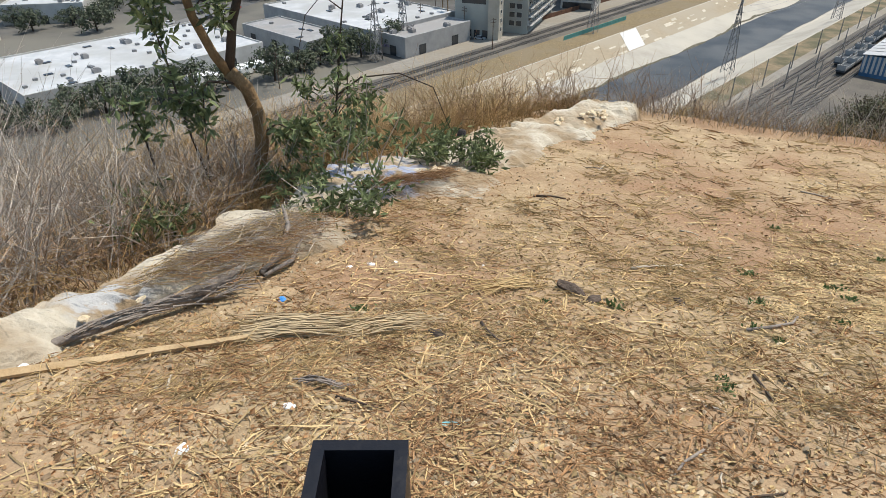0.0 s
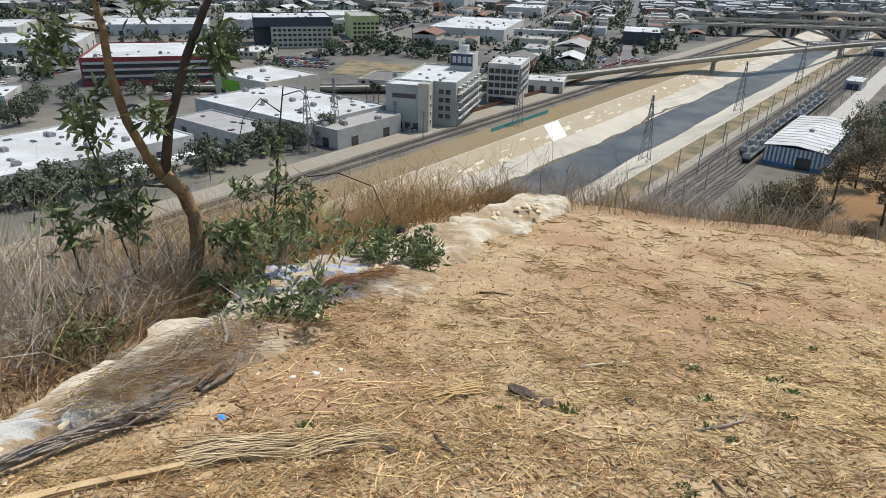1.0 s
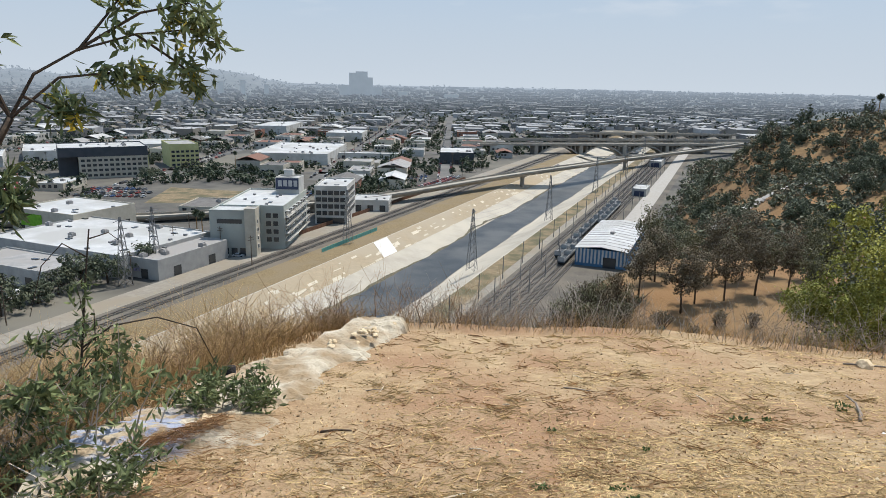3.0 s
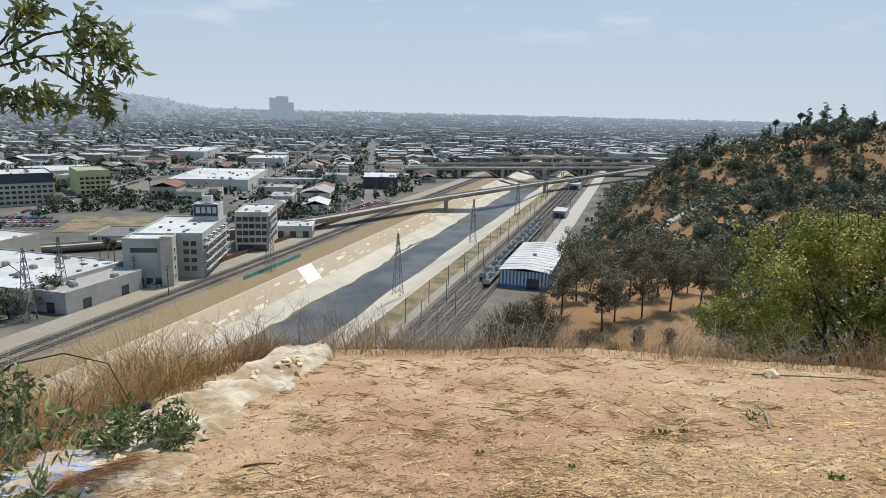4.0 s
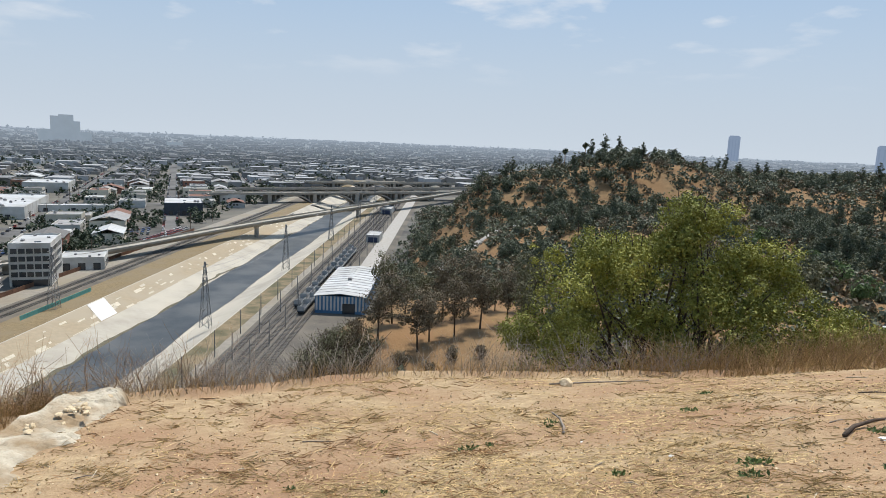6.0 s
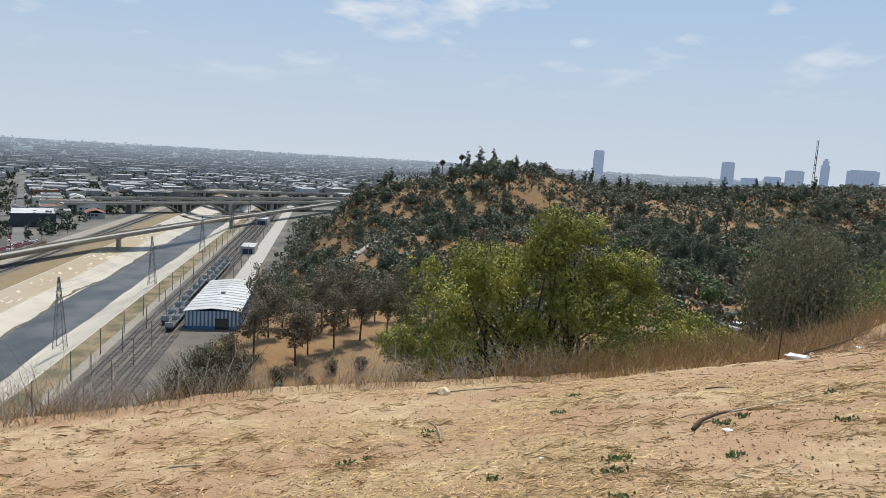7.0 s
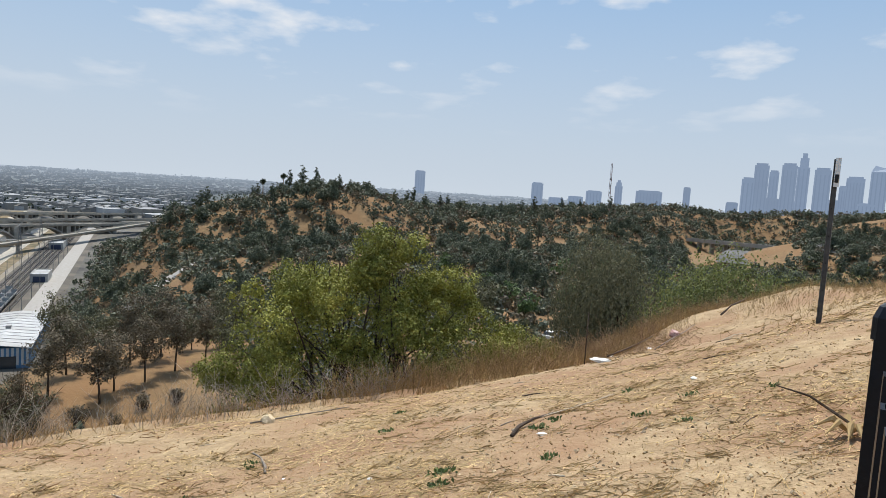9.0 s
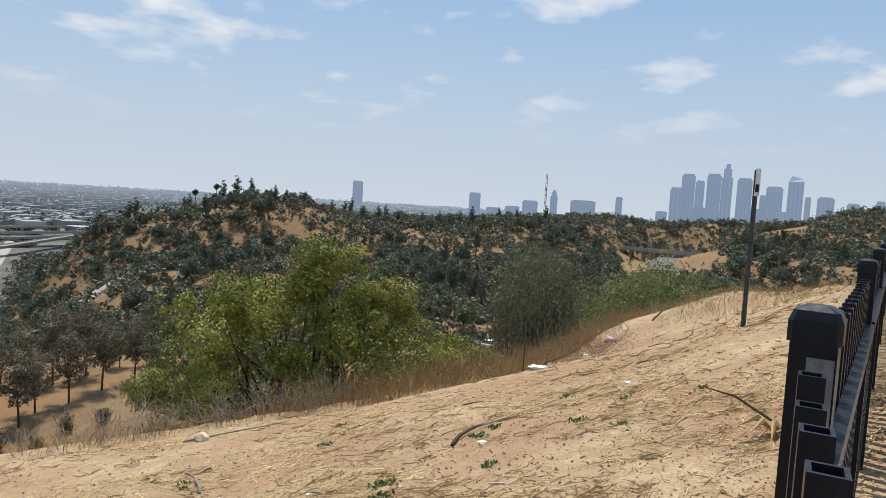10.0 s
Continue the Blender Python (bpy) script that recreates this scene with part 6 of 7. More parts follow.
# ---- broken concrete ledge ----
LEDGE = mat("weathered_concrete", (0.37, 0.315, 0.23), (0.57, 0.51, 0.405), 5, 0.92, 1.0, 22, c3=(0.29, 0.21, 0.125), scale3=2.0, detail=9, rgh=0.75)
OUT = [(-3.4, 1.5), (-2.15, 2.45), (-1.88, 3.0), (-1.43, 4.25), (-.98, 5.4), (-.42, 6.2), (.18, 7.1), (.83, 7.9), (1.85, 9.1), (2.45, 9.5), (2.65, 9.5)]
INN = [(-2.6, 1.2), (-1.85, 2.45), (-1.45, 2.95), (-.65, 3.95), (-.1, 4.7), (.42, 5.4), (.75, 6.2), (1.45, 7.15), (2.15, 8.3), (2.65, 8.85), (2.78, 9.05)]


def ledge():
    n, w = 190, 24
    V = []
    for i in range(n + 1):
        t = i / n * (len(OUT) - 1); k = min(int(t), len(OUT) - 2); f = t - k
        o = [OUT[k][j] + (OUT[k + 1][j] - OUT[k][j]) * f for j in range(2)]
        q = [INN[k][j] + (INN[k + 1][j] - INN[k][j]) * f for j in range(2)]
        wob = .10 * float(vnoise(np.array([i * .2]), np.array([1.]), 1.0, 61)[0]) + .05 * float(vnoise(np.array([i * .64]), np.array([2.]), 1.0, 62)[0])
        wob2 = .22 * float(vnoise(np.array([i * .17]), np.array([5.]), 1.0, 63)[0])
        for j in range(w + 1):
            s = j / w
            x = o[0] + (q[0] - o[0]) * (s + wob * (1 - s) + wob2 * s * s)
            y = o[1] + (q[1] - o[1]) * (s + wob * (1 - s) + wob2 * s * s)
            h = float(knoll_top(np.array([x]), np.array([y]))[0])
            crest = .07 * smooth(.72, .97, np.array(i / n)) * (1 - .5 * s)
            up = .05 + .075 * (1 - s) ** .5 + .05 * float(vnoise(np.array([x]), np.array([y]), .45, 64)[0]) + .025 * round(2 * float(vnoise(np.array([x]), np.array([y]), .5, 66)[0])) + .022 * float(vnoise(np.array([x]), np.array([y]), .1, 65)[0]) + .012 * float(vnoise(np.array([x]), np.array([y]), .05, 67)[0]) + crest - .13 * s ** 5
            V.append((x, y, h + up))
    F = [(i * (w + 1) + j, i * (w + 1) + j + 1, (i + 1) * (w + 1) + j + 1, (i + 1) * (w + 1) + j) for i in range(n) for j in range(w)]
    b = len(V)
    for i in range(n + 1):
        x, y, z = V[i * (w + 1)]
        V.append((x + .03, y - .02, z - .8))
    F += [(i * (w + 1), (i + 1) * (w + 1), b + i + 1, b + i) for i in range(n)]
    me = npmesh("concrete_ledge", np.array(V), np.array(F), LEDGE)
    ob = tagged(new("concrete_ledge", me), "broken weathered concrete ledge along the knoll's rim", "concrete ledge", kind="structure")


ledge()


def on_ledge(x, y):
    return float(knoll_top(np.array([x]), np.array([y]))[0]) + .09


def sprayed(m, centre, r, colour):
    """Faded spray paint with ragged edges on part of a surface."""
    t = m.node_tree
    b = t.nodes["Principled BSDF"]
    geo = t.nodes.new("ShaderNodeNewGeometry")
    ds = t.nodes.new("ShaderNodeVectorMath"); ds.operation = "DISTANCE"; ds.inputs[1].default_value = centre
    t.links.new(geo.outputs["Position"], ds.inputs[0])
    mr = t.nodes.new("ShaderNodeMapRange")
    mr.inputs["From Min"].default_value, mr.inputs["From Max"].default_value = r * .6, r
    mr.inputs["To Min"].default_value, mr.inputs["To Max"].default_value = .85, 0
    t.links.new(ds.outputs["Value"], mr.inputs["Value"])
    mp = t.nodes.new("ShaderNodeMapping"); mp.inputs["Scale"].default_value = (5, 9, 5); mp.inputs["Rotation"].default_value = (0, 0, -.9)
    t.links.new(geo.outputs["Position"], mp.inputs[0])
    n = t.nodes.new("ShaderNodeTexNoise"); n.inputs["Scale"].default_value, n.inputs["Detail"].default_value = 1.0, 5
    t.links.new(mp.outputs[0], n.inputs["Vector"])
    cr2 = t.nodes.new("ShaderNodeValToRGB")
    cr2.color_ramp.elements[0].position, cr2.color_ramp.elements[1].position = 0.47, 0.54
    t.links.new(n.outputs[0], cr2.inputs[0])
    f = t.nodes.new("ShaderNodeMath"); f.operation = "MULTIPLY"
    t.links.new(cr2.outputs[0], f.inputs[0]); t.links.new(mr.outputs[0], f.inputs[1])
    mx = t.nodes.new("ShaderNodeMixRGB"); mx.inputs[2].default_value = (*colour, 1)
    t.links.new(f.outputs[0], mx.inputs[0])
    t.links.new(b.inputs["Base Color"].links[0].from_socket, mx.inputs[1])
    t.links.new(mx.outputs[0], b.inputs["Base Color"])


sprayed(LEDGE, (-.68, 5.55, -1.05), .75, (0.29, 0.33, 0.44))
sprayed(LEDGE, (-1.75, 2.9, -.5), .30, (0.43, 0.43, 0.42))
rr = random.Random(9)


# ---- fence, sign post ----
BLACKPAINT = mat("black_fence_paint", (0.007, 0.007, 0.009), (0.013, 0.013, 0.017), 8, 0.38, 0.1, 60, spec=0.25)
WORN = mat("worn_grey_label", (0.16, 0.16, 0.16), (0.34, 0.34, 0.34), 30, 0.6, c3=(0.08, 0.08, 0.085), scale3=14)
PAPER = mat("white_litter", (0.66, 0.65, 0.62), (0.78, 0.77, 0.74), 12, 0.8)


def hollow(mb, x, y, z0, z1, s, rz):
    """A square tube with an open top."""
    M = Matrix.Translation((x, y, 0)) @ Matrix.Rotation(rz, 4, "Z")
    i = s - .0035
    ring = lambda r, z: [tuple(M @ Vector((a * r, b * r, z))) for a, b in ((-1, -1), (1, -1), (1, 1), (-1, 1))]
    k = len(mb.v)
    mb.v += ring(s, z0) + ring(s, z1) + ring(i, z1) + ring(i, z1 - .12)
    for lev in range(3):
        for j in range(4):
            a, b = k + lev * 4 + j, k + lev * 4 + (j + 1) % 4
            mb.f.append((a, b, b + 4, a + 4)); mb.m.append(0)
    mb.f.append((k + 12, k + 13, k + 14, k + 15)); mb.m.append(0)


def iron_fence():
    th = thing("iron_fence", "black square-tube iron fence with capped posts", "fence")
    ang = math.atan2(-.29, .957)
    DX, DY = .957, -.29
    P1 = Vector((.957, -.121, 0))
    near = [(.810, -.088, 1.549), (.712, -.068, 1.540), (.613, -.052, 1.545), (.504, -.035, 1.550), (.405, -.015, 1.52), (.305, .003, 1.49), (.205, .022, 1.45), (.105, .045, 1.42), (-.022, .114, 1.363)]
    for x, y, zt in near:
        mb = MB(); hollow(mb, x, y, zt - 1.3, zt, .0127, math.atan2(-.172, .985) if x > 0 else 0); part("picket", mb, BLACKPAINT, th)
    for n in range(6):
        p = P1 + Vector((DX, DY, 0)) * 1.64 * n
        g = land1(p.x, p.y) - .1
        mb = MB()
        M = Matrix.Translation((p.x, p.y, 0)) @ Matrix.Rotation(ang, 4, "Z")
        mb.box(-.026, .026, -.026, .026, g, 1.575, M=M)
        post = part("post", mb, BLACKPAINT, th)
        mb = MB()
        prof = [(.030, 1.562), (.030, 1.588), (.025, 1.601), (.013, 1.607)]
        k0 = len(mb.v)
        for r, z in prof:
            mb.v += [tuple(M @ Vector((a * r, b * r, z))) for a, b in ((-1, -.8), (-.8, -1), (.8, -1), (1, -.8), (1, .8), (.8, 1), (-.8, 1), (-1, .8))]
        for lev in range(3):
            for j in range(8):
                a, b = k0 + lev * 8 + j, k0 + lev * 8 + (j + 1) % 8
                mb.f.append((a, b, b + 8, a + 8)); mb.m.append(0)
        mb.f.append(tuple(k0 + 24 + j for j in range(8))); mb.m.append(0)
        mb.f.append(tuple(k0 + 7 - j for j in range(8))); mb.m.append(0)
        part("cap", mb, BLACKPAINT, post, smooth=False)
        if n == 0:
            mb = MB(); mb.box(-.0285, -.0265, -.024, .006, 1.44, 1.545, M=M); part("label", mb, WORN, post, "scraped grey sticker")
            mb = MB(); mb.box(-.034, -.0265, .0, .024, 1.18, 1.33, M=M); part("bracket", mb, STEEL, post, "bare steel rail bracket")
        for k in range(1, 16):
            q = p + Vector((DX, DY, 0)) * (1.64 * k / 16)
            mb = MB(); hollow(mb, q.x, q.y, land1(q.x, q.y) + .05, 1.545, .0127, ang); part("picket", mb, BLACKPAINT, th)
        for z in (1.36, .35):
            mb = MB(); mb.box(.037, 1.603, -.035, -.013, z, z + .04, M=M); part("rail", mb, BLACKPAINT, th)
    mb = MB(); M = Matrix.Translation((.88, -.075, 0)) @ Matrix.Rotation(math.atan2(-.172, .985), 4, "Z")
    mb.box(-1.0, 0, -.038, -.014, 1.13, 1.17, M=M); part("rail", mb, BLACKPAINT, th)


iron_fence()
mb = MB()
for k in range(24):
    a, b = .3 + k * .5, .8 + k * .5
    f = lambda s, o: (s * .957 + .29 * o * -1, -.115 - (s - .927) * .303 + o * -.957)
    p = [f(a, .16), f(b, .16), f(b, 1.6), f(a, 1.6)]
    zt = .02
    mb.poly([(*q, zt) for q in p][::-1])
    mb.poly([(*p[0], zt), (*p[1], zt), (*p[1], -.6), (*p[0], -.6)][::-1])
solid("kerb_walk", mb, PALEROAD, "pale concrete walk behind the iron fence", "pavement", "structure")


def sign_post():
    x, y = 11.33, -1.39
    g = land1(x, y)
    th = thing("sign_post", "slim galvanised steel sign post with a narrow white sign", "sign post", at=(x, y, g), rz=radians(-100))
    SP = mat("post_steel", (0.07, 0.068, 0.065), (0.13, 0.125, 0.12), 9, 0.6)
    mb = MB()
    mb.box(-.03, .03, -.004, .004, -.3, 2.42); mb.box(-.034, -.028, -.03, .004, -.3, 2.42); mb.box(.028, .034, -.03, .004, -.3, 2.42)
    part("post", mb, SP, th)
    mb = MB(); mb.box(-.01, .06, -.045, -.035, 2.02, 2.44)
    s = part("sign_plate", mb, PAPER, th, "white sign plate turned almost edge-on")
    mb = MB(); mb.box(0, .05, -.049, -.046, 2.08, 2.2); part("sign_bar", mb, TYRE, s)
    th.rotation_euler = (0, 0, radians(-105))
    for z in (.5, .9, 1.3, 1.7):
        mb = MB(); mb.tube([(0, -.01, z), (0, .006, z)], .008, 6); part("bolt", mb, TYRE, th)


sign_post()


# ---- straw, stones and litter on the knoll ----
def ribbons(P, W, cross=True, flat=False):
    """Thin blades along polylines P (n, k, 3) with half widths W (n, k); two crossed strips each, or one that lies flat."""
    n, k, _ = P.shape
    T = np.zeros_like(P)
    T[:, 1:-1] = P[:, 2:] - P[:, :-2]; T[:, 0] = P[:, 1] - P[:, 0]; T[:, -1] = P[:, -1] - P[:, -2]
    T = T / np.maximum(np.linalg.norm(T, axis=2, keepdims=True), 1e-9)
    r = rg.normal(size=(n, 1, 3)) * (.35 if flat else 1) + np.array([0, 0, 1.0 if flat else 0])
    S = np.cross(T, np.broadcast_to(r, P.shape)); S /= np.maximum(np.linalg.norm(S, axis=2, keepdims=True), 1e-9)
    Vs, Fs, off = [], [], 0
    for s in ([S, np.cross(T, S)] if cross else [S]):
        V = np.stack([P - s * W[..., None], P + s * W[..., None]], 2).reshape(-1, 3)
        b = (np.arange(n)[:, None] * (2 * k) + np.arange(k - 1)[None] * 2).reshape(-1)
        Fs.append(np.column_stack([b, b + 1, b + 3, b + 2]) + off)
        Vs.append(V); off += len(V)
    return np.vstack(Vs), np.vstack(Fs)


def sample_knoll(n, r0, r1, a0, a1, inside=.15):
    r = r0 * (r1 / r0) ** rg.random(n)
    a = np.radians(rg.uniform(a0, a1, n))
    x, y = r * np.sin(a), r * np.cos(a)
    d, _, _ = edge_dist(x, y)
    k = d < inside
    return x[k], y[k], r[k]


def lying(n, r0, r1, a0, a1, l0, l1, wid, patch, seed, lift=.012):
    x, y, r = sample_knoll(n, r0, r1, a0, a1)
    k = 1.7 * vnoise(x, y, 1.3, seed) + .7 * vnoise(x, y, .35, seed + 1) + patch > rg.uniform(-.5, .5, len(x))
    x, y, r = x[k], y[k], r[k]
    m = len(x)
    ang = rg.uniform(0, 2 * np.pi, m)
    L = l0 + (l1 - l0) * rg.random(m) ** 2.2
    bend = rg.normal(size=m) * .18
    P = np.zeros((m, 4, 3))
    for i, t in enumerate((-.5, -.17, .17, .5)):
        P[:, i, 0] = x + np.cos(ang) * L * t - np.sin(ang) * L * bend * (t * t - .25)
        P[:, i, 1] = y + np.sin(ang) * L * t + np.cos(ang) * L * bend * (t * t - .25)
    Z = land(P[..., 0].ravel(), P[..., 1].ravel()).reshape(m, 4)
    P[..., 2] = Z + .004 + lift * rg.random((m, 1)) + np.array([0, .6, .6, 0]) * lift * rg.random((m, 1)) + rg.normal(size=(m, 4)) * .003
    W = np.broadcast_to((wid * (1 + r * .16) * rg.uniform(.6, 1.4, m))[:, None], (m, 4)) * np.array([.7, 1, 1, .5])
    return ribbons(P, W * 1.1, False, True)


def stuff(name, VF, m, label, cat):
    return tagged(new(name, npmesh(name, VF[0], VF[1], m)), label, cat, kind="stuff")


stuff("straw_litter", lying(36000, .7, 17, -70, 125, .02, .26, .0018, -.40, 71, .008), STRAW, "golden straw stalks strewn over bare dirt", "straw")
stuff("brown_straw_litter", lying(20000, .7, 7, -70, 110, .02, .22, .0014, -.15, 75, .006), STRAWBROWN, "brown dry stalks strewn over bare dirt", "straw")
stuff("right_straw_litter", lying(85000, 3.4, 20, 30, 112, .025, .15, .0016, .08, 79, .005), STRAW, "golden straw stalks strewn over bare dirt", "straw")


def tangles(n, per, r0, r1, a0, a1, m, name, label, seed):
    """Small loose tangles of stalks, each rising a little from the dirt."""
    x, y, r = sample_knoll(n, r0, r1, a0, a1, -.1)
    k = vnoise(x, y, 1.1, seed) > -.15
    x, y, r = np.repeat(x[k], per), np.repeat(y[k], per), np.repeat(r[k], per)
    c = len(x)
    x, y = x + rg.normal(size=c) * .055, y + rg.normal(size=c) * .055
    ang, L = rg.uniform(0, 6.283, c), rg.uniform(.03, .17, c)
    rise = np.abs(rg.normal(size=c)) * .22
    P = np.zeros((c, 3, 3))
    for i, t in enumerate((0, .5, 1)):
        P[:, i, 0], P[:, i, 1] = x + np.cos(ang) * L * t, y + np.sin(ang) * L * t
    P[..., 2] = land(P[..., 0].ravel(), P[..., 1].ravel()).reshape(c, 3) + .003 + L[:, None] * rise[:, None] * np.array([0, .65, 1])
    W = (.0015 * (1 + r * .14) * rg.uniform(.6, 1.4, c))[:, None] * np.array([.9, 1, .5])
    stuff(name, ribbons(P, W), m, label, "straw")


tangles(2600, 12, 2.2, 17, -40, 112, STRAW, "straw_tangles", "small golden straw tangles on the dirt", 83)
tangles(700, 12, 1.2, 12, -40, 48, STRAWBROWN, "brown_tangles", "small brown tangles of dry stalks", 87)
# flat dry leaf crumbs
x, y, r = sample_knoll(30000, .7, 16, -70, 125)
z = land(x, y) + .006
D = rg.normal(size=(len(x), 3)) * np.array([1, 1, .25])
stuff("leaf_litter", leaf_quads(np.column_stack([x, y, z]), D, .012 + .030 * rg.random(len(x)) ** 2, .004 + .008 * rg.random(len(x)), rg, .5), STRAWBROWN, "brown dry leaf crumbs on the dirt", "leaf litter")
x, y, r = sample_knoll(34000, .7, 18, -70, 125)
z = land(x, y) + .006
D = rg.normal(size=(len(x), 3)) * np.array([1, 1, .25])
stuff("pale_leaf_litter", leaf_quads(np.column_stack([x, y, z]), D, .012 + .030 * rg.random(len(x)) ** 2, .004 + .008 * rg.random(len(x)), rg, .5), STRAW, "pale dry husks on the dirt", "leaf litter")


def pebbles(n, s0, s1, r0, r1, a0=-38, a1=108):
    x, y, r = sample_knoll(n, r0, r1, a0, a1)
    m = len(x)
    s = (s0 + (s1 - s0) * rg.random(m) ** 3) * (1 + r * .05)
    base = np.array([(1, 0, 0), (0, 1, 0), (-1, 0, 0), (0, -1, 0), (0, 0, .7), (0, 0, -.7), (.6, .6, .45), (-.6, -.6, .45)])
    V = base[None] * s[:, None, None] * rg.uniform(.6, 1.3, (m, 8, 3)) + np.stack([x, y, land(x, y) + s * .25], 1)[:, None]
    tri = np.array([(0, 1, 6), (1, 4, 6), (4, 0, 6), (1, 2, 4), (2, 3, 7), (3, 4, 7), (4, 2, 7), (3, 0, 4), (1, 0, 5), (2, 1, 5), (3, 2, 5), (0, 3, 5)])
    F = (np.arange(m)[:, None, None] * 8 + tri[None]).reshape(-1, 3)
    return V.reshape(-1, 3), F


STONE = mat("pale_stone", (0.36, 0.275, 0.17), (0.54, 0.44, 0.30), 20, 0.9, island=.4)
CLOD = mat("dirt_clod", (0.20, 0.13, 0.075), (0.33, 0.235, 0.145), 14, 0.95, island=.35)
stuff("pebble_litter", pebbles(15000, .003, .016, .7, 16, -70, 125), STONE, "pale pebbles and chips on the dirt", "pebbles")
stuff("dirt_clods", pebbles(15000, .003, .016, .7, 16, -70, 125), CLOD, "crumbled brown clods on the dirt", "clods")


def brush(xs, ys, h0, h1, w, lean, m, name, label, cat, segs=5, curl=.25, side=2):
    n = len(xs)
    z = land(xs, ys)
    H = rg.uniform(h0, h1, n)
    dirn = rg.normal(size=(n, 2)) * lean
    P = np.zeros((n, segs, 3))
    cu = rg.normal(size=(n, 2)) * curl
    for i in range(segs):
        t = i / (segs - 1)
        P[:, i, 0] = xs + (dirn[:, 0] * t + cu[:, 0] * t * t) * H
        P[:, i, 1] = ys + (dirn[:, 1] * t + cu[:, 1] * t * t) * H
        P[:, i, 2] = z - .03 + H * (t - .35 * t * t * np.clip(np.abs(cu).sum(1), 0, 1.4))
    P[:, 1:] += rg.normal(size=(n, segs - 1, 3)) * .025 * H[:, None, None]
    W = np.broadcast_to(np.linspace(1, .3, segs)[None], (n, segs)) * (w * rg.uniform(.6, 1.4, n))[:, None]
    V, F = ribbons(P, W)
    Vs, Fs, off = [V], [F], len(V)
    for _ in range(side):
        i = rg.integers(1, segs - 1, n)
        b = P[np.arange(n), i]
        e = b + rg.normal(size=(n, 3)) * (H * .22)[:, None] + np.array([0, 0, 1]) * (H * .16)[:, None]
        Q = np.stack([b, (b + e) / 2 + rg.normal(size=(n, 3)) * (H * .03)[:, None], e], 1)
        V, F = ribbons(Q, W[:, [2, 3, 4]] * .7 if segs >= 5 else W[:, :3] * .6)
        Vs.append(V); Fs.append(F + off); off += len(V)
    stuff(name, (np.vstack(Vs), np.vstack(Fs)), m, label, cat)


def outside(n, seg, o0, o1, power=1.0):
    """Points just beyond the rim between two corners of it."""
    a, b = seg
    E = EDGE[a:b + 1]
    L = np.linalg.norm(np.diff(E, axis=0), axis=1)
    k = rg.choice(len(L), n, p=L / L.sum())
    t = rg.random(n)[:, None]
    p = E[k] * (1 - t) + E[k + 1] * t
    d = E[k + 1] - E[k]
    nrm = np.column_stack([-d[:, 1], d[:, 0]]); nrm /= np.linalg.norm(nrm, axis=1, keepdims=True)
    off = o0 + (o1 - o0) * rg.random(n) ** power
    p = p + nrm * off[:, None]
    return p[:, 0], p[:, 1], off


x, y, off = outside(8600, (1, 6), .25, 6.5, 1.0)
brush(x, y, .45 + .12 * off, .75 + .42 * off, .0045, .35, TWIG, "grey_brush", "tangled grey dry brush below the ledge", "dry brush", side=4)
x, y, off = outside(4600, (1, 6), .15, 4.5, 1.1)
brush(x, y, .3 + .1 * off, .5 + .35 * off, .004, .4, REDTWIG, "rusty_brush", "rust-brown dried weeds below the ledge", "dry brush", side=4)
x, y, off = outside(5200, (1, 6), .05, 2.4)
brush(x, y, .2, .65, .0028, .5, DRYGRASS, "ledge_grass", "pale dry grass hanging along the ledge", "dry grass", segs=5, curl=.6, side=0)
x, y, off = outside(21000, (5, 9), .1, 4.6, .8)
brush(x, y, .2 + .15 * off, .4 + .38 * off, .0034, .22, DRYGRASS, "slope_grass", "tall tan dry grass on the slope below the ledge", "dry grass", segs=5, curl=.4, side=0)
x, y, off = outside(900, (5, 10), .1, 3.0, .9)
brush(x, y, .5, 1.1, .004, .3, REDTWIG, "slope_weeds", "brown dried weed stalks on the slope", "dry brush", side=4)
x, y, off = outside(750, (9, 15), .15, 1.6, 1.3)
brush(x, y, .3, .85, .0042, .3, TWIG, "rim_brush", "sparse grey dead brush at the knoll's rim", "dry brush", side=4)
x, y, off = outside(1500, (9, 15), .05, 1.0, 1.0)
brush(x, y, .12, .42, .003, .35, DRYGRASS, "rim_grass", "pale dry grass at the knoll's rim", "dry grass", side=0)
x, y, off = outside(12000, (15, 19), -.5, 2.6, 1.0)
brush(x, y, .18, .42 + .12 * off, .0042, .3, STRAW, "far_rim_grass", "tan dry grass along the far rim", "dry grass", side=0)
x, y, off = outside(900, (15, 19), -.8, 2.5, 1.0)
brush(x, y, .25, .8, .0045, .3, REDTWIG, "far_rim_weeds", "brown dried weeds along the far rim", "dry brush", side=4)
x, y = rg.uniform(12.5, 21, 9000), rg.uniform(-3.5, 2.4, 9000)
k = (edge_dist(x, y)[0] < .3) & (vnoise(x, y, 1.0, 95) + .25 * (x - 15) * .3 > rg.uniform(-.3, .8, 9000))
brush(x[k], y[k], .05, .28, .0032, .35, STRAW, "crest_grass", "thin tan grass over the far crest", "dry grass", side=0)
x, y = rg.normal(14.2, 1.0, 420), rg.normal(1.2, .6, 420)
brush(x, y, .06, .2, .0035, .9, REDTWIG, "crest_weeds", "brown dead weeds lying on the far crest", "dry brush", side=4)
x, y, off = outside(2600, (14, 17), .3, 3.0, 1.0)
brush(x, y, .45, .8 + .15 * off, .0034, .25, STRAW, "tall_rim_grass", "tall pale dry grass beyond the rim", "dry grass", side=1)
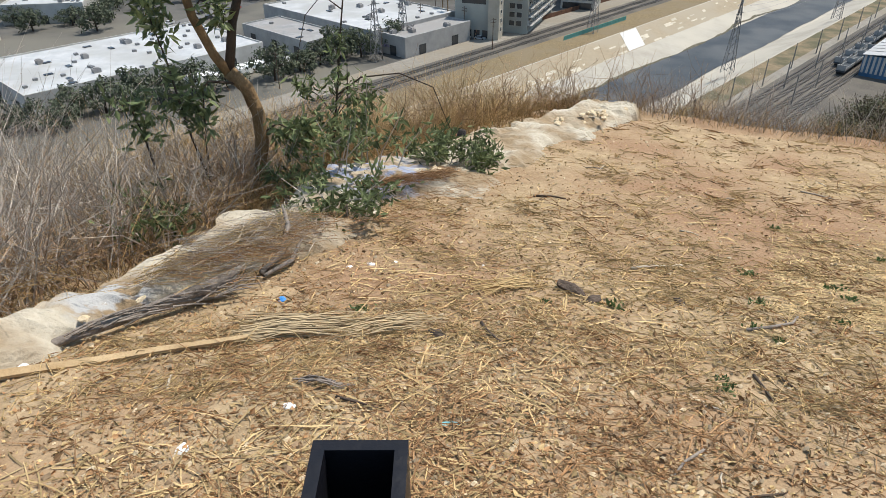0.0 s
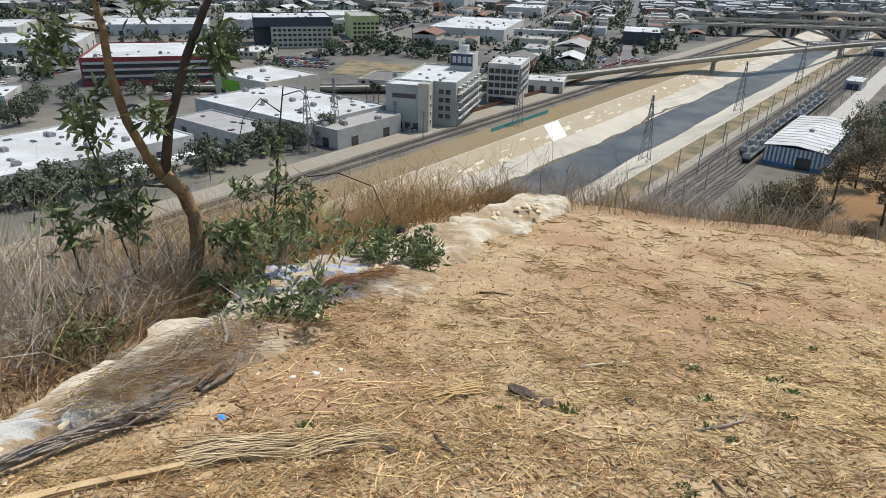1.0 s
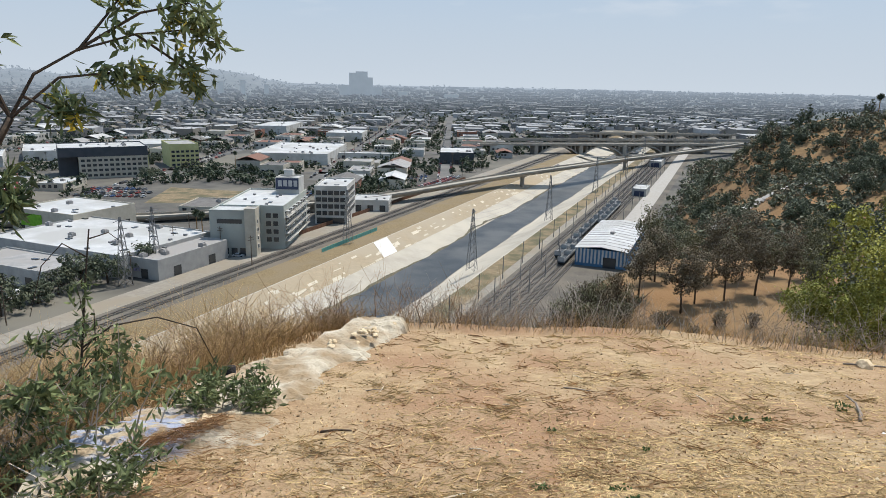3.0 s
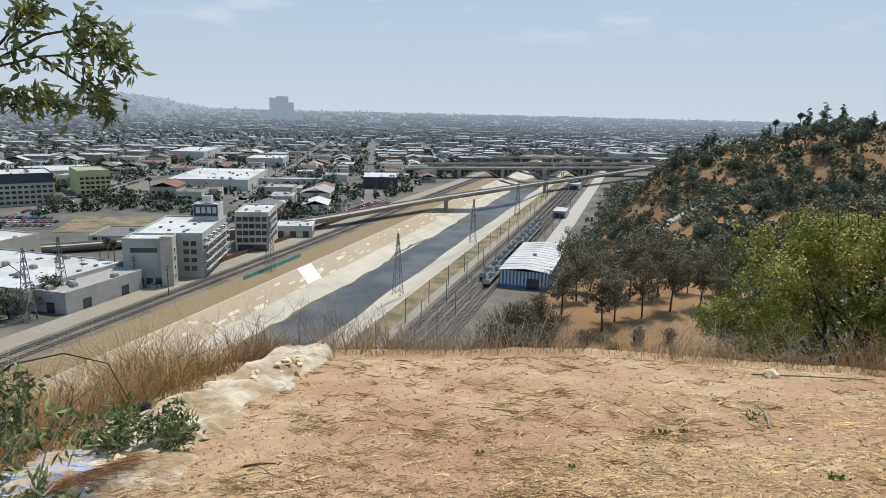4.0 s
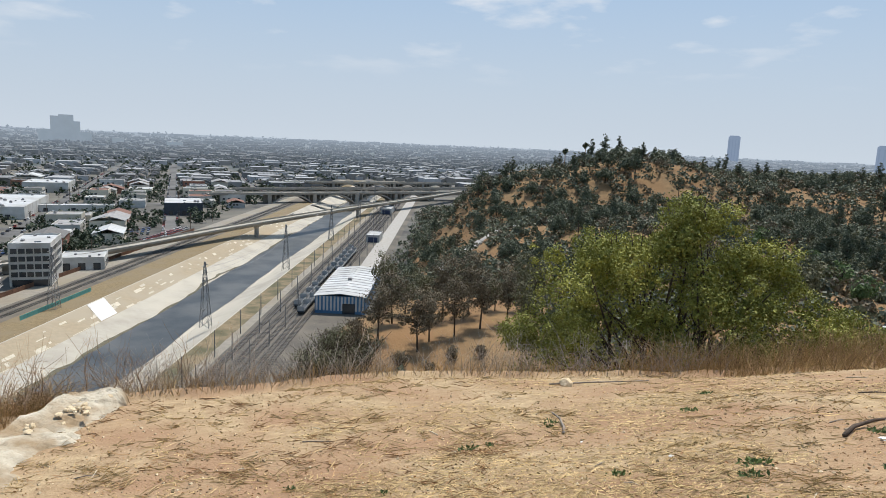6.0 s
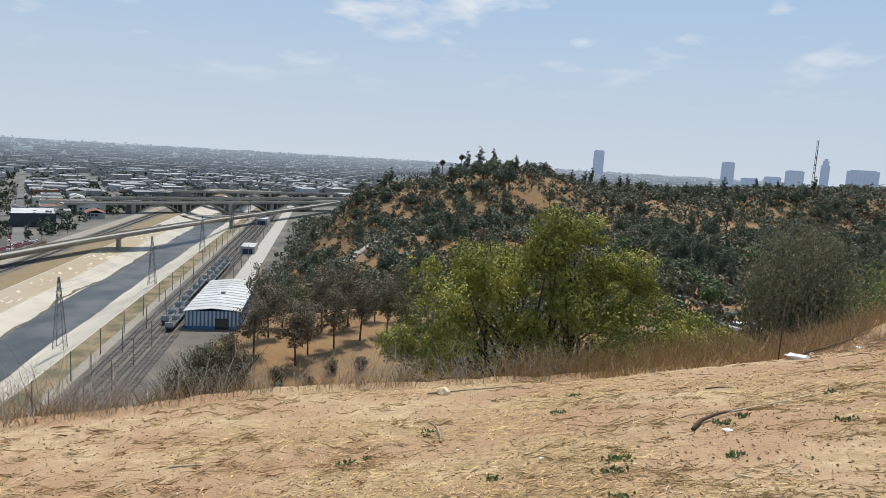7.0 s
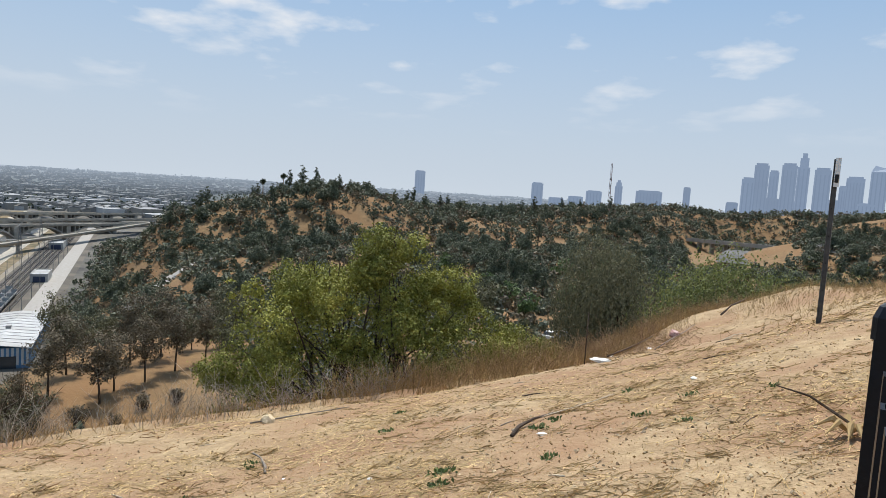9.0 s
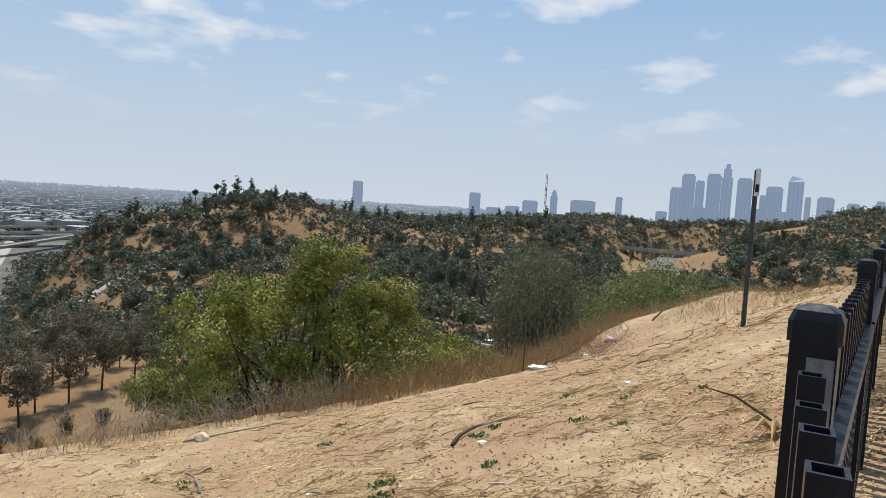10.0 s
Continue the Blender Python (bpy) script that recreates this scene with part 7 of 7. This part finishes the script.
# short dry tufts on the knoll itself
x, y, r = sample_knoll(5200, 1.5, 20, -38, 106, -.1)
k = vnoise(x, y, .8, 91) > .15
brush(x[k], y[k], .02, .085, .0016, .6, STRAW, "short_tufts", "short dry grass stubble on the dirt", "dry grass", side=0)
x, y, r = sample_knoll(2600, 2.0, 9, -32, 30, -.1)
k = vnoise(x, y, .7, 92) > .3
brush(x[k], y[k], .02, .07, .0016, .7, STRAWBROWN, "brown_tufts", "short brown grass stubble on the dirt", "dry grass", side=0)
# heaps of dry stems matted over the ledge
def heap(name, n, x0, y0, x1, y1, sx, high, l0, l1, w, m, label):
    t = rg.random(n)
    x, y = x0 + (x1 - x0) * t + rg.normal(size=n) * sx, y0 + (y1 - y0) * t + rg.normal(size=n) * sx
    away = np.hypot(x - x0 - (x1 - x0) * t, y - y0 - (y1 - y0) * t)
    z = high * np.exp(-(away / (sx * 1.3)) ** 2) * rg.random(n)
    ang, L = rg.uniform(0, 6.283, n), rg.uniform(l0, l1, n)
    tilt, bend = rg.normal(size=n) * .18, rg.normal(size=n) * .35
    P = np.zeros((n, 4, 3))
    for i, u in enumerate((-.5, -.17, .17, .5)):
        P[:, i, 0] = x + np.cos(ang) * L * u - np.sin(ang) * L * bend * (u * u - .25)
        P[:, i, 1] = y + np.sin(ang) * L * u + np.cos(ang) * L * bend * (u * u - .25)
        P[:, i, 2] = z + tilt * L * u
    G = np.maximum(land(P[..., 0].ravel(), P[..., 1].ravel()), knoll_top(P[..., 0].ravel(), P[..., 1].ravel()) + .13 * smooth(.55, -.05, edge_dist(P[..., 0].ravel(), P[..., 1].ravel())[0] + .5)).reshape(n, 4)
    P[..., 2] = G + .01 + np.abs(P[..., 2])
    W = (w * rg.uniform(.6, 1.5, n))[:, None] * np.array([.7, 1, 1, .5])
    stuff(name, ribbons(P, W), m, label, "dry stems")


heap("stem_heap", 900, -1.5, 3.05, -.98, 3.95, .12, .16, .08, .34, .0012, STRAW, "matted heap of pale dry stems over the ledge")
heap("grey_stem_heap", 1100, -1.45, 3.1, -1.0, 4.0, .13, .20, .08, .30, .0012, TWIG, "matted heap of grey dry twigs over the ledge")
heap("brown_stem_heap", 700, -1.4, 3.1, -.85, 4.0, .15, .12, .06, .26, .0012, STRAWBROWN, "brown dry stems matted over the ledge")
heap("needle_heap", 700, -.6, 4.95, .1, 5.5, .06, .07, .06, .26, .0013, STRAWBROWN, "brown dry needles heaped on the concrete ledge")
heap("edge_stems", 420, -.7, 3.85, .4, 5.25, .12, .03, .04, .18, .0011, STRAWBROWN, "reddish dry stems along the ledge's inner edge")


def gz(x, y, up=0.0):
    return land1(x, y) + up


def stick(name, pts, r, m, label, cat="stick", group="", n=7, lift=None, taper=.6):
    """A bent stick lying on the ground; points are (x, y, height over the ground)."""
    P = [(x, y, gz(x, y, h + r * .8)) for x, y, h in pts]
    mb = MB()
    k = len(P)
    mb.tube(P, [r * (1 - (1 - taper) * i / (k - 1)) * (1 + .12 * math.sin(i * 2.3)) for i in range(k)], n)
    return solid(name, mb, m, label, cat, group=group, smooth=True)


PALEWOOD = mat("bleached_wood", (0.46, 0.38, 0.28), (0.60, 0.52, 0.41), 14, 0.85, 0.4, 60, stretch=(1, 1, 1))
GREYWOOD = mat("weathered_grey_wood", (0.17, 0.14, 0.115), (0.33, 0.28, 0.235), 10, 0.9, 0.8, 45)
DARKWOOD = mat("dark_rotten_wood", (0.06, 0.042, 0.032), (0.13, 0.095, 0.07), 10, 0.9, 0.8, 40)
PLANKWOOD = mat("tan_plank_wood", (0.36, 0.24, 0.12), (0.50, 0.36, 0.20), 8, 0.85, 0.4, 50)
stick("pale_stick", [(1.19, 3.56, 0), (1.30, 3.60, .004), (1.42, 3.62, .004), (1.54, 3.65, 0)], .011, PALEWOOD, "bleached straight stick lying on dirt")
stick("dark_twig", [(.78, 5.2, 0), (.93, 5.17, .01), (1.05, 5.13, 0)], .011, DARKWOOD, "short dark twig lying on dirt")
stick("dark_twig", [(.19, 2.66, 0), (.21, 2.55, .01), (.25, 2.47, .004), (.29, 2.40, 0)], .008, DARKWOOD, "crooked dark twig lying on dirt")
stick("curved_stick", [(1.5, 2.63, 0), (1.62, 2.64, .006), (1.76, 2.70, .006), (1.84, 2.80, 0)], .010, GREYWOOD, "curved brown stick lying on dirt")
stick("long_stick", [(6.15, 1.75, .01), (6.5, 1.6, .03), (7.0, 1.38, .03), (7.5, 1.2, .02), (7.9, 1.05, 0)], .008, PALEWOOD, "long pale dry stalk lying on dirt")
stick("dark_branch", [(5.98, 1.70, .0), (6.2, 1.70, .02), (6.45, 1.62, .03), (6.8, 1.49, .01)], .02, DARKWOOD, "thick dark rotten branch lying on dirt")
stick("forked_twig", [(5.3, 3.95, 0), (5.5, 4.1, .01), (5.72, 4.32, .03), (5.82, 4.5, .05)], .016, GREYWOOD, "forked grey twig on straw")
stick("rim_branch", [(7.7, 6.0, .02), (8.2, 5.7, .03), (8.7, 5.35, .02), (9.1, 5.2, 0)], .012, GREYWOOD, "grey dry branch at the knoll's rim")
stick("rim_branch", [(13.4, 1.9, .05), (14.0, 1.6, .1), (14.7, 1.35, .12), (15.3, 1.2, .12)], .017, DARKWOOD, "dark dead branch on the far rim")
stick("rim_branch", [(13.0, 1.0, .03), (13.7, .8, .08), (14.5, .55, .06), (15.2, .4, .02)], .011, GREYWOOD, "pale dead branch on the far rim")
stick("rim_branch", [(15.5, -.1, .03), (16.0, -.3, .12), (16.6, -.6, .12)], .02, DARKWOOD, "dark dead branch on the far rim")
stick("rim_branch", [(11.6, -.1, .01), (12.2, -.3, .03), (12.8, -.45, .01)], .010, PALEWOOD, "pale dead branch lying on dirt")
stick("thin_stake", [(12.6, 2.2, 0), (12.61, 2.2, .5), (12.62, 2.2, .98)], .012, DARKWOOD, "thin dark stake standing at the rim", taper=1.0)
stick("charred_stump", [(.20, 7.2, -.05), (.20, 7.2, .10), (.22, 7.2, .22)], .055, mat("charred_wood", (0.012, 0.011, 0.012), (0.04, 0.036, 0.034), 20, 0.9, 0.8, 50), "short charred black stump on the ledge", "stump", taper=.95)
rr = random.Random(77)
for _ in range(60):          # loose twigs all over
    r, a = 1.6 * (14 / 1.6) ** rr.random(), rr.uniform(-30, 100)
    x, y = polar(a, r)
    if float(edge_dist(np.array([x]), np.array([y]))[0][0]) > -.4:
        continue
    t, L = rr.uniform(0, 6.28), rr.uniform(.06, .22) * (1 + r * .06)
    stick("loose_twig", [(x, y, 0), (x + math.cos(t) * L * .5 + rr.uniform(-.02, .02), y + math.sin(t) * L * .5, .008), (x + math.cos(t) * L, y + math.sin(t) * L, 0)], rr.uniform(.003, .007) * (1 + r * .05), rr.choice([DARKWOOD, GREYWOOD, PALEWOOD, PALEWOOD]), "short dry twig lying on dirt", group="loose twigs", n=5)


def driftwood():
    th = thing("driftwood", "grey weathered palm frond stem with frayed fibres", "driftwood")
    main = [(-2.25, 2.25, .05), (-2.05, 2.38, .03), (-1.8, 2.57, .05), (-1.5, 2.80, .07), (-1.25, 3.02, .10), (-1.12, 3.15, .16)]
    mb = MB(); mb.tube([(x, y, gz(x, y, h)) for x, y, h in main], [.016, .022, .026, .032, .036, .016], 8)
    part("stem", mb, GREYWOOD, th, smooth=True)
    r3 = random.Random(5)
    for i in range(34):
        t = r3.uniform(.25, 1)
        b = Vector((-2.05 + .85 * t + r3.uniform(-.04, .04), 2.38 + .62 * t + r3.uniform(-.04, .05), 0)); b.z = gz(b.x, b.y, r3.uniform(.03, .12))
        l = r3.uniform(.12, .38)
        e = b + Vector((l * .8 + r3.uniform(-.05, .05), l * .62 + r3.uniform(-.08, .08), 0)); e.z = gz(e.x, e.y, r3.uniform(.02, .12))
        mb = MB(); mb.tube([b, (b + e) / 2 + Vector((0, 0, r3.uniform(0, .03))), e], [.006, .006, .002], 5)
        part("fibre", mb, GREYWOOD, th)
    mb = MB(); mb.tube([(-1.08, 3.35, gz(-1.08, 3.35, .02)), (-1.0, 3.55, gz(-1.0, 3.55, .08)), (-.98, 3.72, gz(-.98, 3.72, .22)), (-1.02, 3.8, gz(-1.02, 3.8, .34))], [.02, .024, .018, .006], 7)
    part("curl", mb, GREYWOOD, th, smooth=True)
    mb = MB(); mb.tube([(-1.05, 3.3, gz(-1.05, 3.3, .03)), (-.93, 3.5, gz(-.93, 3.5, .05)), (-.88, 3.65, gz(-.88, 3.65, .16))], [.012, .016, .005], 7)
    part("curl", mb, GREYWOOD, th, smooth=True)
    mb = MB(); mb.tube([(-2.2, 2.3, gz(-2.2, 2.3, .03)), (-2.24, 2.42, gz(-2.24, 2.42, .1)), (-2.2, 2.5, gz(-2.2, 2.5, .22))], [.03, .025, .008], 7)
    part("curl", mb, GREYWOOD, th, smooth=True)


driftwood()


def plank():
    a, b = Vector((-1.98, 2.16, 0)), Vector((-.92, 2.50, 0))
    L = (b - a).length
    za, zb = gz(a.x, a.y, .03), gz(b.x, b.y, .025)
    mb = MB(); n = 12
    for i in range(n + 1):
        w, o = .028 * (1 - .5 * i / n), .004 * math.sin(i)
        mb.v += [(L * i / n, o - w, 0), (L * i / n, o + w, 0), (L * i / n, o + w, .014), (L * i / n, o - w, .014)]
    for i in range(n):
        for j in range(4):
            p, q = i * 4 + j, i * 4 + (j + 1) % 4
            mb.f.append((p, p + 4, q + 4, q)); mb.m.append(0)
    mb.f += [(0, 1, 2, 3), (4 * n + 3, 4 * n + 2, 4 * n + 1, 4 * n)]; mb.m += [0, 0]
    ob = solid("wood_strip", mb, PLANKWOOD, "long split tan wood strip lying on dirt", "wood strip")
    ob.matrix_basis = Matrix.Translation((a.x, a.y, za)) @ Matrix.Rotation(math.atan2(b.y - a.y, b.x - a.x), 4, "Z") @ Matrix.Rotation(-math.asin((zb - za) / L), 4, "Y")


plank()


PALESTEM = mat("dull_dry_stem", (0.33, 0.245, 0.14), (0.48, 0.37, 0.225), 6, 0.9, objrand=.35)


def frond_bundle(x, y, ang, L, wdt, n, m, label):
    th = thing("palm_frond", label, "palm frond", "dead fronds")
    r3 = random.Random(int(x * 100) + n)
    for i in range(n):
        o = r3.uniform(-wdt, wdt)
        t = ang + r3.uniform(-.22, .22)
        cx, cy = x - math.sin(ang) * o, y + math.cos(ang) * o
        l = L * r3.uniform(.5, 1)
        s = r3.uniform(-.15, .15)
        pts = [(cx + math.cos(t) * l * (k + s), cy + math.sin(t) * l * (k + s)) for k in (-.5, -.15, .2, .5)]
        mb = MB(); mb.tube([(px, py, gz(px, py, .012 + r3.uniform(0, .05) * (1 - abs(k - 1.5) / 2))) for k, (px, py) in enumerate(pts)], [.0026, .0036, .003, .0014], 4)
        part("leaflet", mb, m, th)


frond_bundle(-.72, 2.62, .05, .62, .11, 80, PALESTEM, "flattened bundle of pale dry palm leaflets")
frond_bundle(-.25, 2.62, .25, .55, .09, 30, PALESTEM, "scattered dull brown dry palm leaflets")
frond_bundle(-.50, 2.05, -.22, .30, .018, 9, GREYWOOD, "small bundle of grey split sticks")
frond_bundle(.35, 3.15, .5, .5, .08, 18, STRAW, "loose pale dry palm leaflets")


def lump(name, x, y, s, m, label, cat, seed, group="", flat=.5, up=0.0):
    r3 = random.Random(seed)
    bm = bmesh.new()
    bmesh.ops.create_icosphere(bm, subdivisions=2, radius=1)
    for v in bm.verts:
        k = 1 + .35 * noise.noise(v.co * 1.7 + Vector((seed, 0, 0)))
        v.co = Vector((v.co.x * s[0], v.co.y * s[1], v.co.z * s[2] * (1 if v.co.z > 0 else flat))) * k
    me = bpy.data.meshes.new(name)
    bm.to_mesh(me); bm.free()
    me.materials.append(m)
    ob = new(name, me)
    ob.matrix_basis = Matrix.Translation((x, y, gz(x, y, s[2] * .35 + up))) @ Matrix.Rotation(r3.uniform(0, 3), 4, "Z")
    return tagged(ob, label, cat, group)


lump("bark_chunk", .72, 3.12, (.045, .11, .035), DARKWOOD, "dark chunk of rotten bark on dirt", "bark", 3)
lump("bark_chunk", .82, 2.98, (.05, .035, .02), DARKWOOD, "dark chunk of rotten bark on dirt", "bark", 4)
lump("bark_chunk", 1.30, 3.0, (.045, .03, .015), DARKWOOD, "dark flat flake of bark on dirt", "bark", 5)
lump("bark_chunk", -.02, 2.52, (.07, .03, .015), DARKWOOD, "dark flat flake of bark on dirt", "bark", 6)
lump("dark_rock", -2.05, 2.28, (.11, .09, .07), DARKWOOD, "dark brown rock beside the driftwood", "rock", 7)
lump("white_slab_chip", -1.80, 2.87, (.07, .05, .018), PAPER, "flat white concrete chip on the ledge", "concrete chip", 8, "ledge chips", up=.14)
lump("white_slab_chip", -1.95, 2.85, (.06, .05, .022), STONE, "flat pale concrete chip on the ledge", "concrete chip", 9, "ledge chips", up=.14)
lump("white_slab_chip", -.05, 5.55, (.13, .05, .018), STONE, "flat pale concrete chip on the ledge", "concrete chip", 10, "ledge chips", up=.11)
BLUEPL = mat("blue_plastic", (0.04, 0.20, 0.55), (0.07, 0.28, 0.65), 20, 0.4)
TEALPL = mat("teal_wrapper", (0.10, 0.42, 0.48), (0.45, 0.62, 0.64), 30, 0.4)
for i, (x, y, s) in enumerate(((-.59, 1.89, .028), (-.58, 3.5, .022), (-.45, 3.55, .026), (-.3, 3.6, .02), (-1.86, 2.27, .05), (.25, 3.55, .014), (6.0, 1.42, .05), (4.9, 2.6, .03), (8.0, .2, .05), (14.2, 1.9, .07), (-.9, 1.62, .03), (13.8, 1.15, .07), (5.1, 3.6, .02), (2.9, 2.9, .016))):
    lump("paper_scrap", x, y, (s, s * .7, s * .3), PAPER, "crumpled white paper scrap on dirt", "litter", 20 + i, "white scraps")
lump("plastic_bag", 12.54, 1.86, (.26, .12, .06), PAPER, "flattened white plastic bag at the rim", "litter", 40)
lump("rag", 14.6, .75, (.12, .1, .12), mat("red_white_rag", (0.45, 0.18, 0.16), (0.62, 0.5, 0.46), 9, 0.9), "small red and white rag on the rim", "rag", 41)
lump("blue_scrap", -.88, 3.0, (.03, .022, .012), BLUEPL, "small blue plastic scrap on dirt", "litter", 42)
lump("wrapper", .02, 1.78, (.04, .014, .006), TEALPL, "teal foil wrapper on dirt", "litter", 43)
lump("rim_rock", 7.9, 5.85, (.13, .09, .09), STONE, "pale grey rock at the knoll's rim", "rock", 44)
for i in range(18):
    t = rr.random()
    x, y = -2.0 + 1.0 * t + rr.uniform(-.1, .25), 2.6 + 1.5 * t + rr.uniform(-.15, .15)
    lump("concrete_chip", x, y, (rr.uniform(.015, .05), rr.uniform(.015, .04), rr.uniform(.01, .02)), STONE, "broken pale concrete chip on the ledge", "concrete chip", 120 + i, "ledge chips", up=.11)
for i in range(26):
    t = i / 26
    x, y = 1.5 + 1.0 * t + rr.uniform(-.4, .3), 8.1 + 1.1 * t + rr.uniform(-.4, .3)
    lump("concrete_chip", x, y, (rr.uniform(.02, .06), rr.uniform(.02, .05), rr.uniform(.015, .04)), STONE, "broken pale concrete chip on the ledge", "concrete chip", 60 + i, "ledge chips", up=.13)


def weed(x, y, s, n, seed):
    r2 = np.random.default_rng(seed)
    P = np.column_stack([r2.normal(x, s * .35, n), r2.normal(y, s * .35, n), np.zeros(n)])
    P[:, 2] = land(P[:, 0], P[:, 1]) + .005
    D = r2.normal(size=(n, 3)) + np.array([0, 0, .8])
    V, F = leaf_quads(P, D, s * .45 * r2.uniform(.5, 1.2, n), s * .10, r2)
    tagged(new("weed", npmesh("weed", V, F, FRESH)), "small green weed growing in dry dirt", "weed", "small weeds")


for i, (x, y, s) in enumerate(((1.17, 2.08, .09), (1.20, 2.16, .07), (1.55, 2.66, .08), (1.60, 2.52, .07), (1.73, 2.99, .10), (.55, 2.95, .07), (.9, 2.9, .12), (2.32, 3.29, .12), (2.3, 3.1, .09), (4.27, 4.28, .16), (4.5, 4.2, .12), (5.46, 4.26, .12), (5.62, 4.35, .14), (6.87, 3.45, .16), (6.2, 1.5, .16), (6.5, 1.42, .14),
                               (5.0, 2.0, .2), (4.7, 1.9, .18), (5.3, 1.2, .16), (6.3, .6, .14), (7.0, .2, .14), (4.3, 2.7, .14), (4.1, 1.6, .14), (3.6, 1.2, .12), (7.9, .9, .14), (-.42, 2.85, .10), (2.05, 2.75, .08), (2.6, 4.6, .10), (3.0, 3.9, .09), (8.2, 3.9, .14), (5.9, .2, .12), (6.9, -.5, .12), (1.9, 3.5, .1))):
    weed(x, y, s * .72, 40, 300 + i)


def dead_rosette():
    th = thing("dead_rosette", "curled pale dead plant rosette near the fence", "dead plant")
    r3 = random.Random(6)
    for i in range(9):
        a = r3.uniform(0, 6.28)
        x, y = 4.95, -.80
        l = r3.uniform(.12, .25)
        P = [(x, y, gz(x, y, .02)), (x + math.cos(a) * l * .5, y + math.sin(a) * l * .5, gz(x, y, .10)), (x + math.cos(a) * l, y + math.sin(a) * l, gz(x, y, .03))]
        mb = MB(); mb.tube(P, [.012, .02, .003], 5); part("leaf", mb, STRAW, th)
    P = [(4.95, -.8, gz(4.95, -.8, .08)), (4.95, -.55, gz(4.95, -.8, .22)), (4.93, -.35, gz(4.95, -.8, .26))]
    mb = MB(); mb.tube(P, [.01, .008, .004], 5); part("stalk", mb, DARKWOOD, th)


dead_rosette()
# dark leafless shrubs on the slope by the tracks
rs = random.Random(14)
for az, d, h in [(rs.uniform(28.2, 36.6), rs.uniform(88, 112), rs.uniform(3.4, 6.4)) for _ in range(34)] + [(39.5, 95, 2.6), (44, 98, 2.2), (42, 93, 1.8), (46.5, 99, 2.0)]:
    x, y = polar(az, d)
    th = thing("bare_shrub", "dark nearly leafless shrub on the dry slope", "shrub", "bare shrubs")
    n = 46
    zb = land1(x, y)
    B = np.column_stack([rg.normal(x, .25, n), rg.normal(y, .25, n), np.full(n, zb - .2)])
    E = B + rg.normal(size=(n, 3)) * np.array([h * .30, h * .30, h * .12]) + np.array([0, 0, h * .8])
    V, F = ribbons(np.stack([B, (B + E) / 2 + rg.normal(size=(n, 3)) * .15, E], 1), np.tile([.05, .035, .012], (n, 1)))
    part("branchwork", npmesh("branchwork", V, F, DARKBARK), DARKBARK, th)
    V, F = cloud([(x, y, zb + h * .62, h * .42, h * .42, h * .34)], 420, .26, .5, rg, .3, .2, 14)
    part("foliage", npmesh("foliage", V, F, OLIVE if h > 4 else DRYLEAF), DRYLEAF, th)
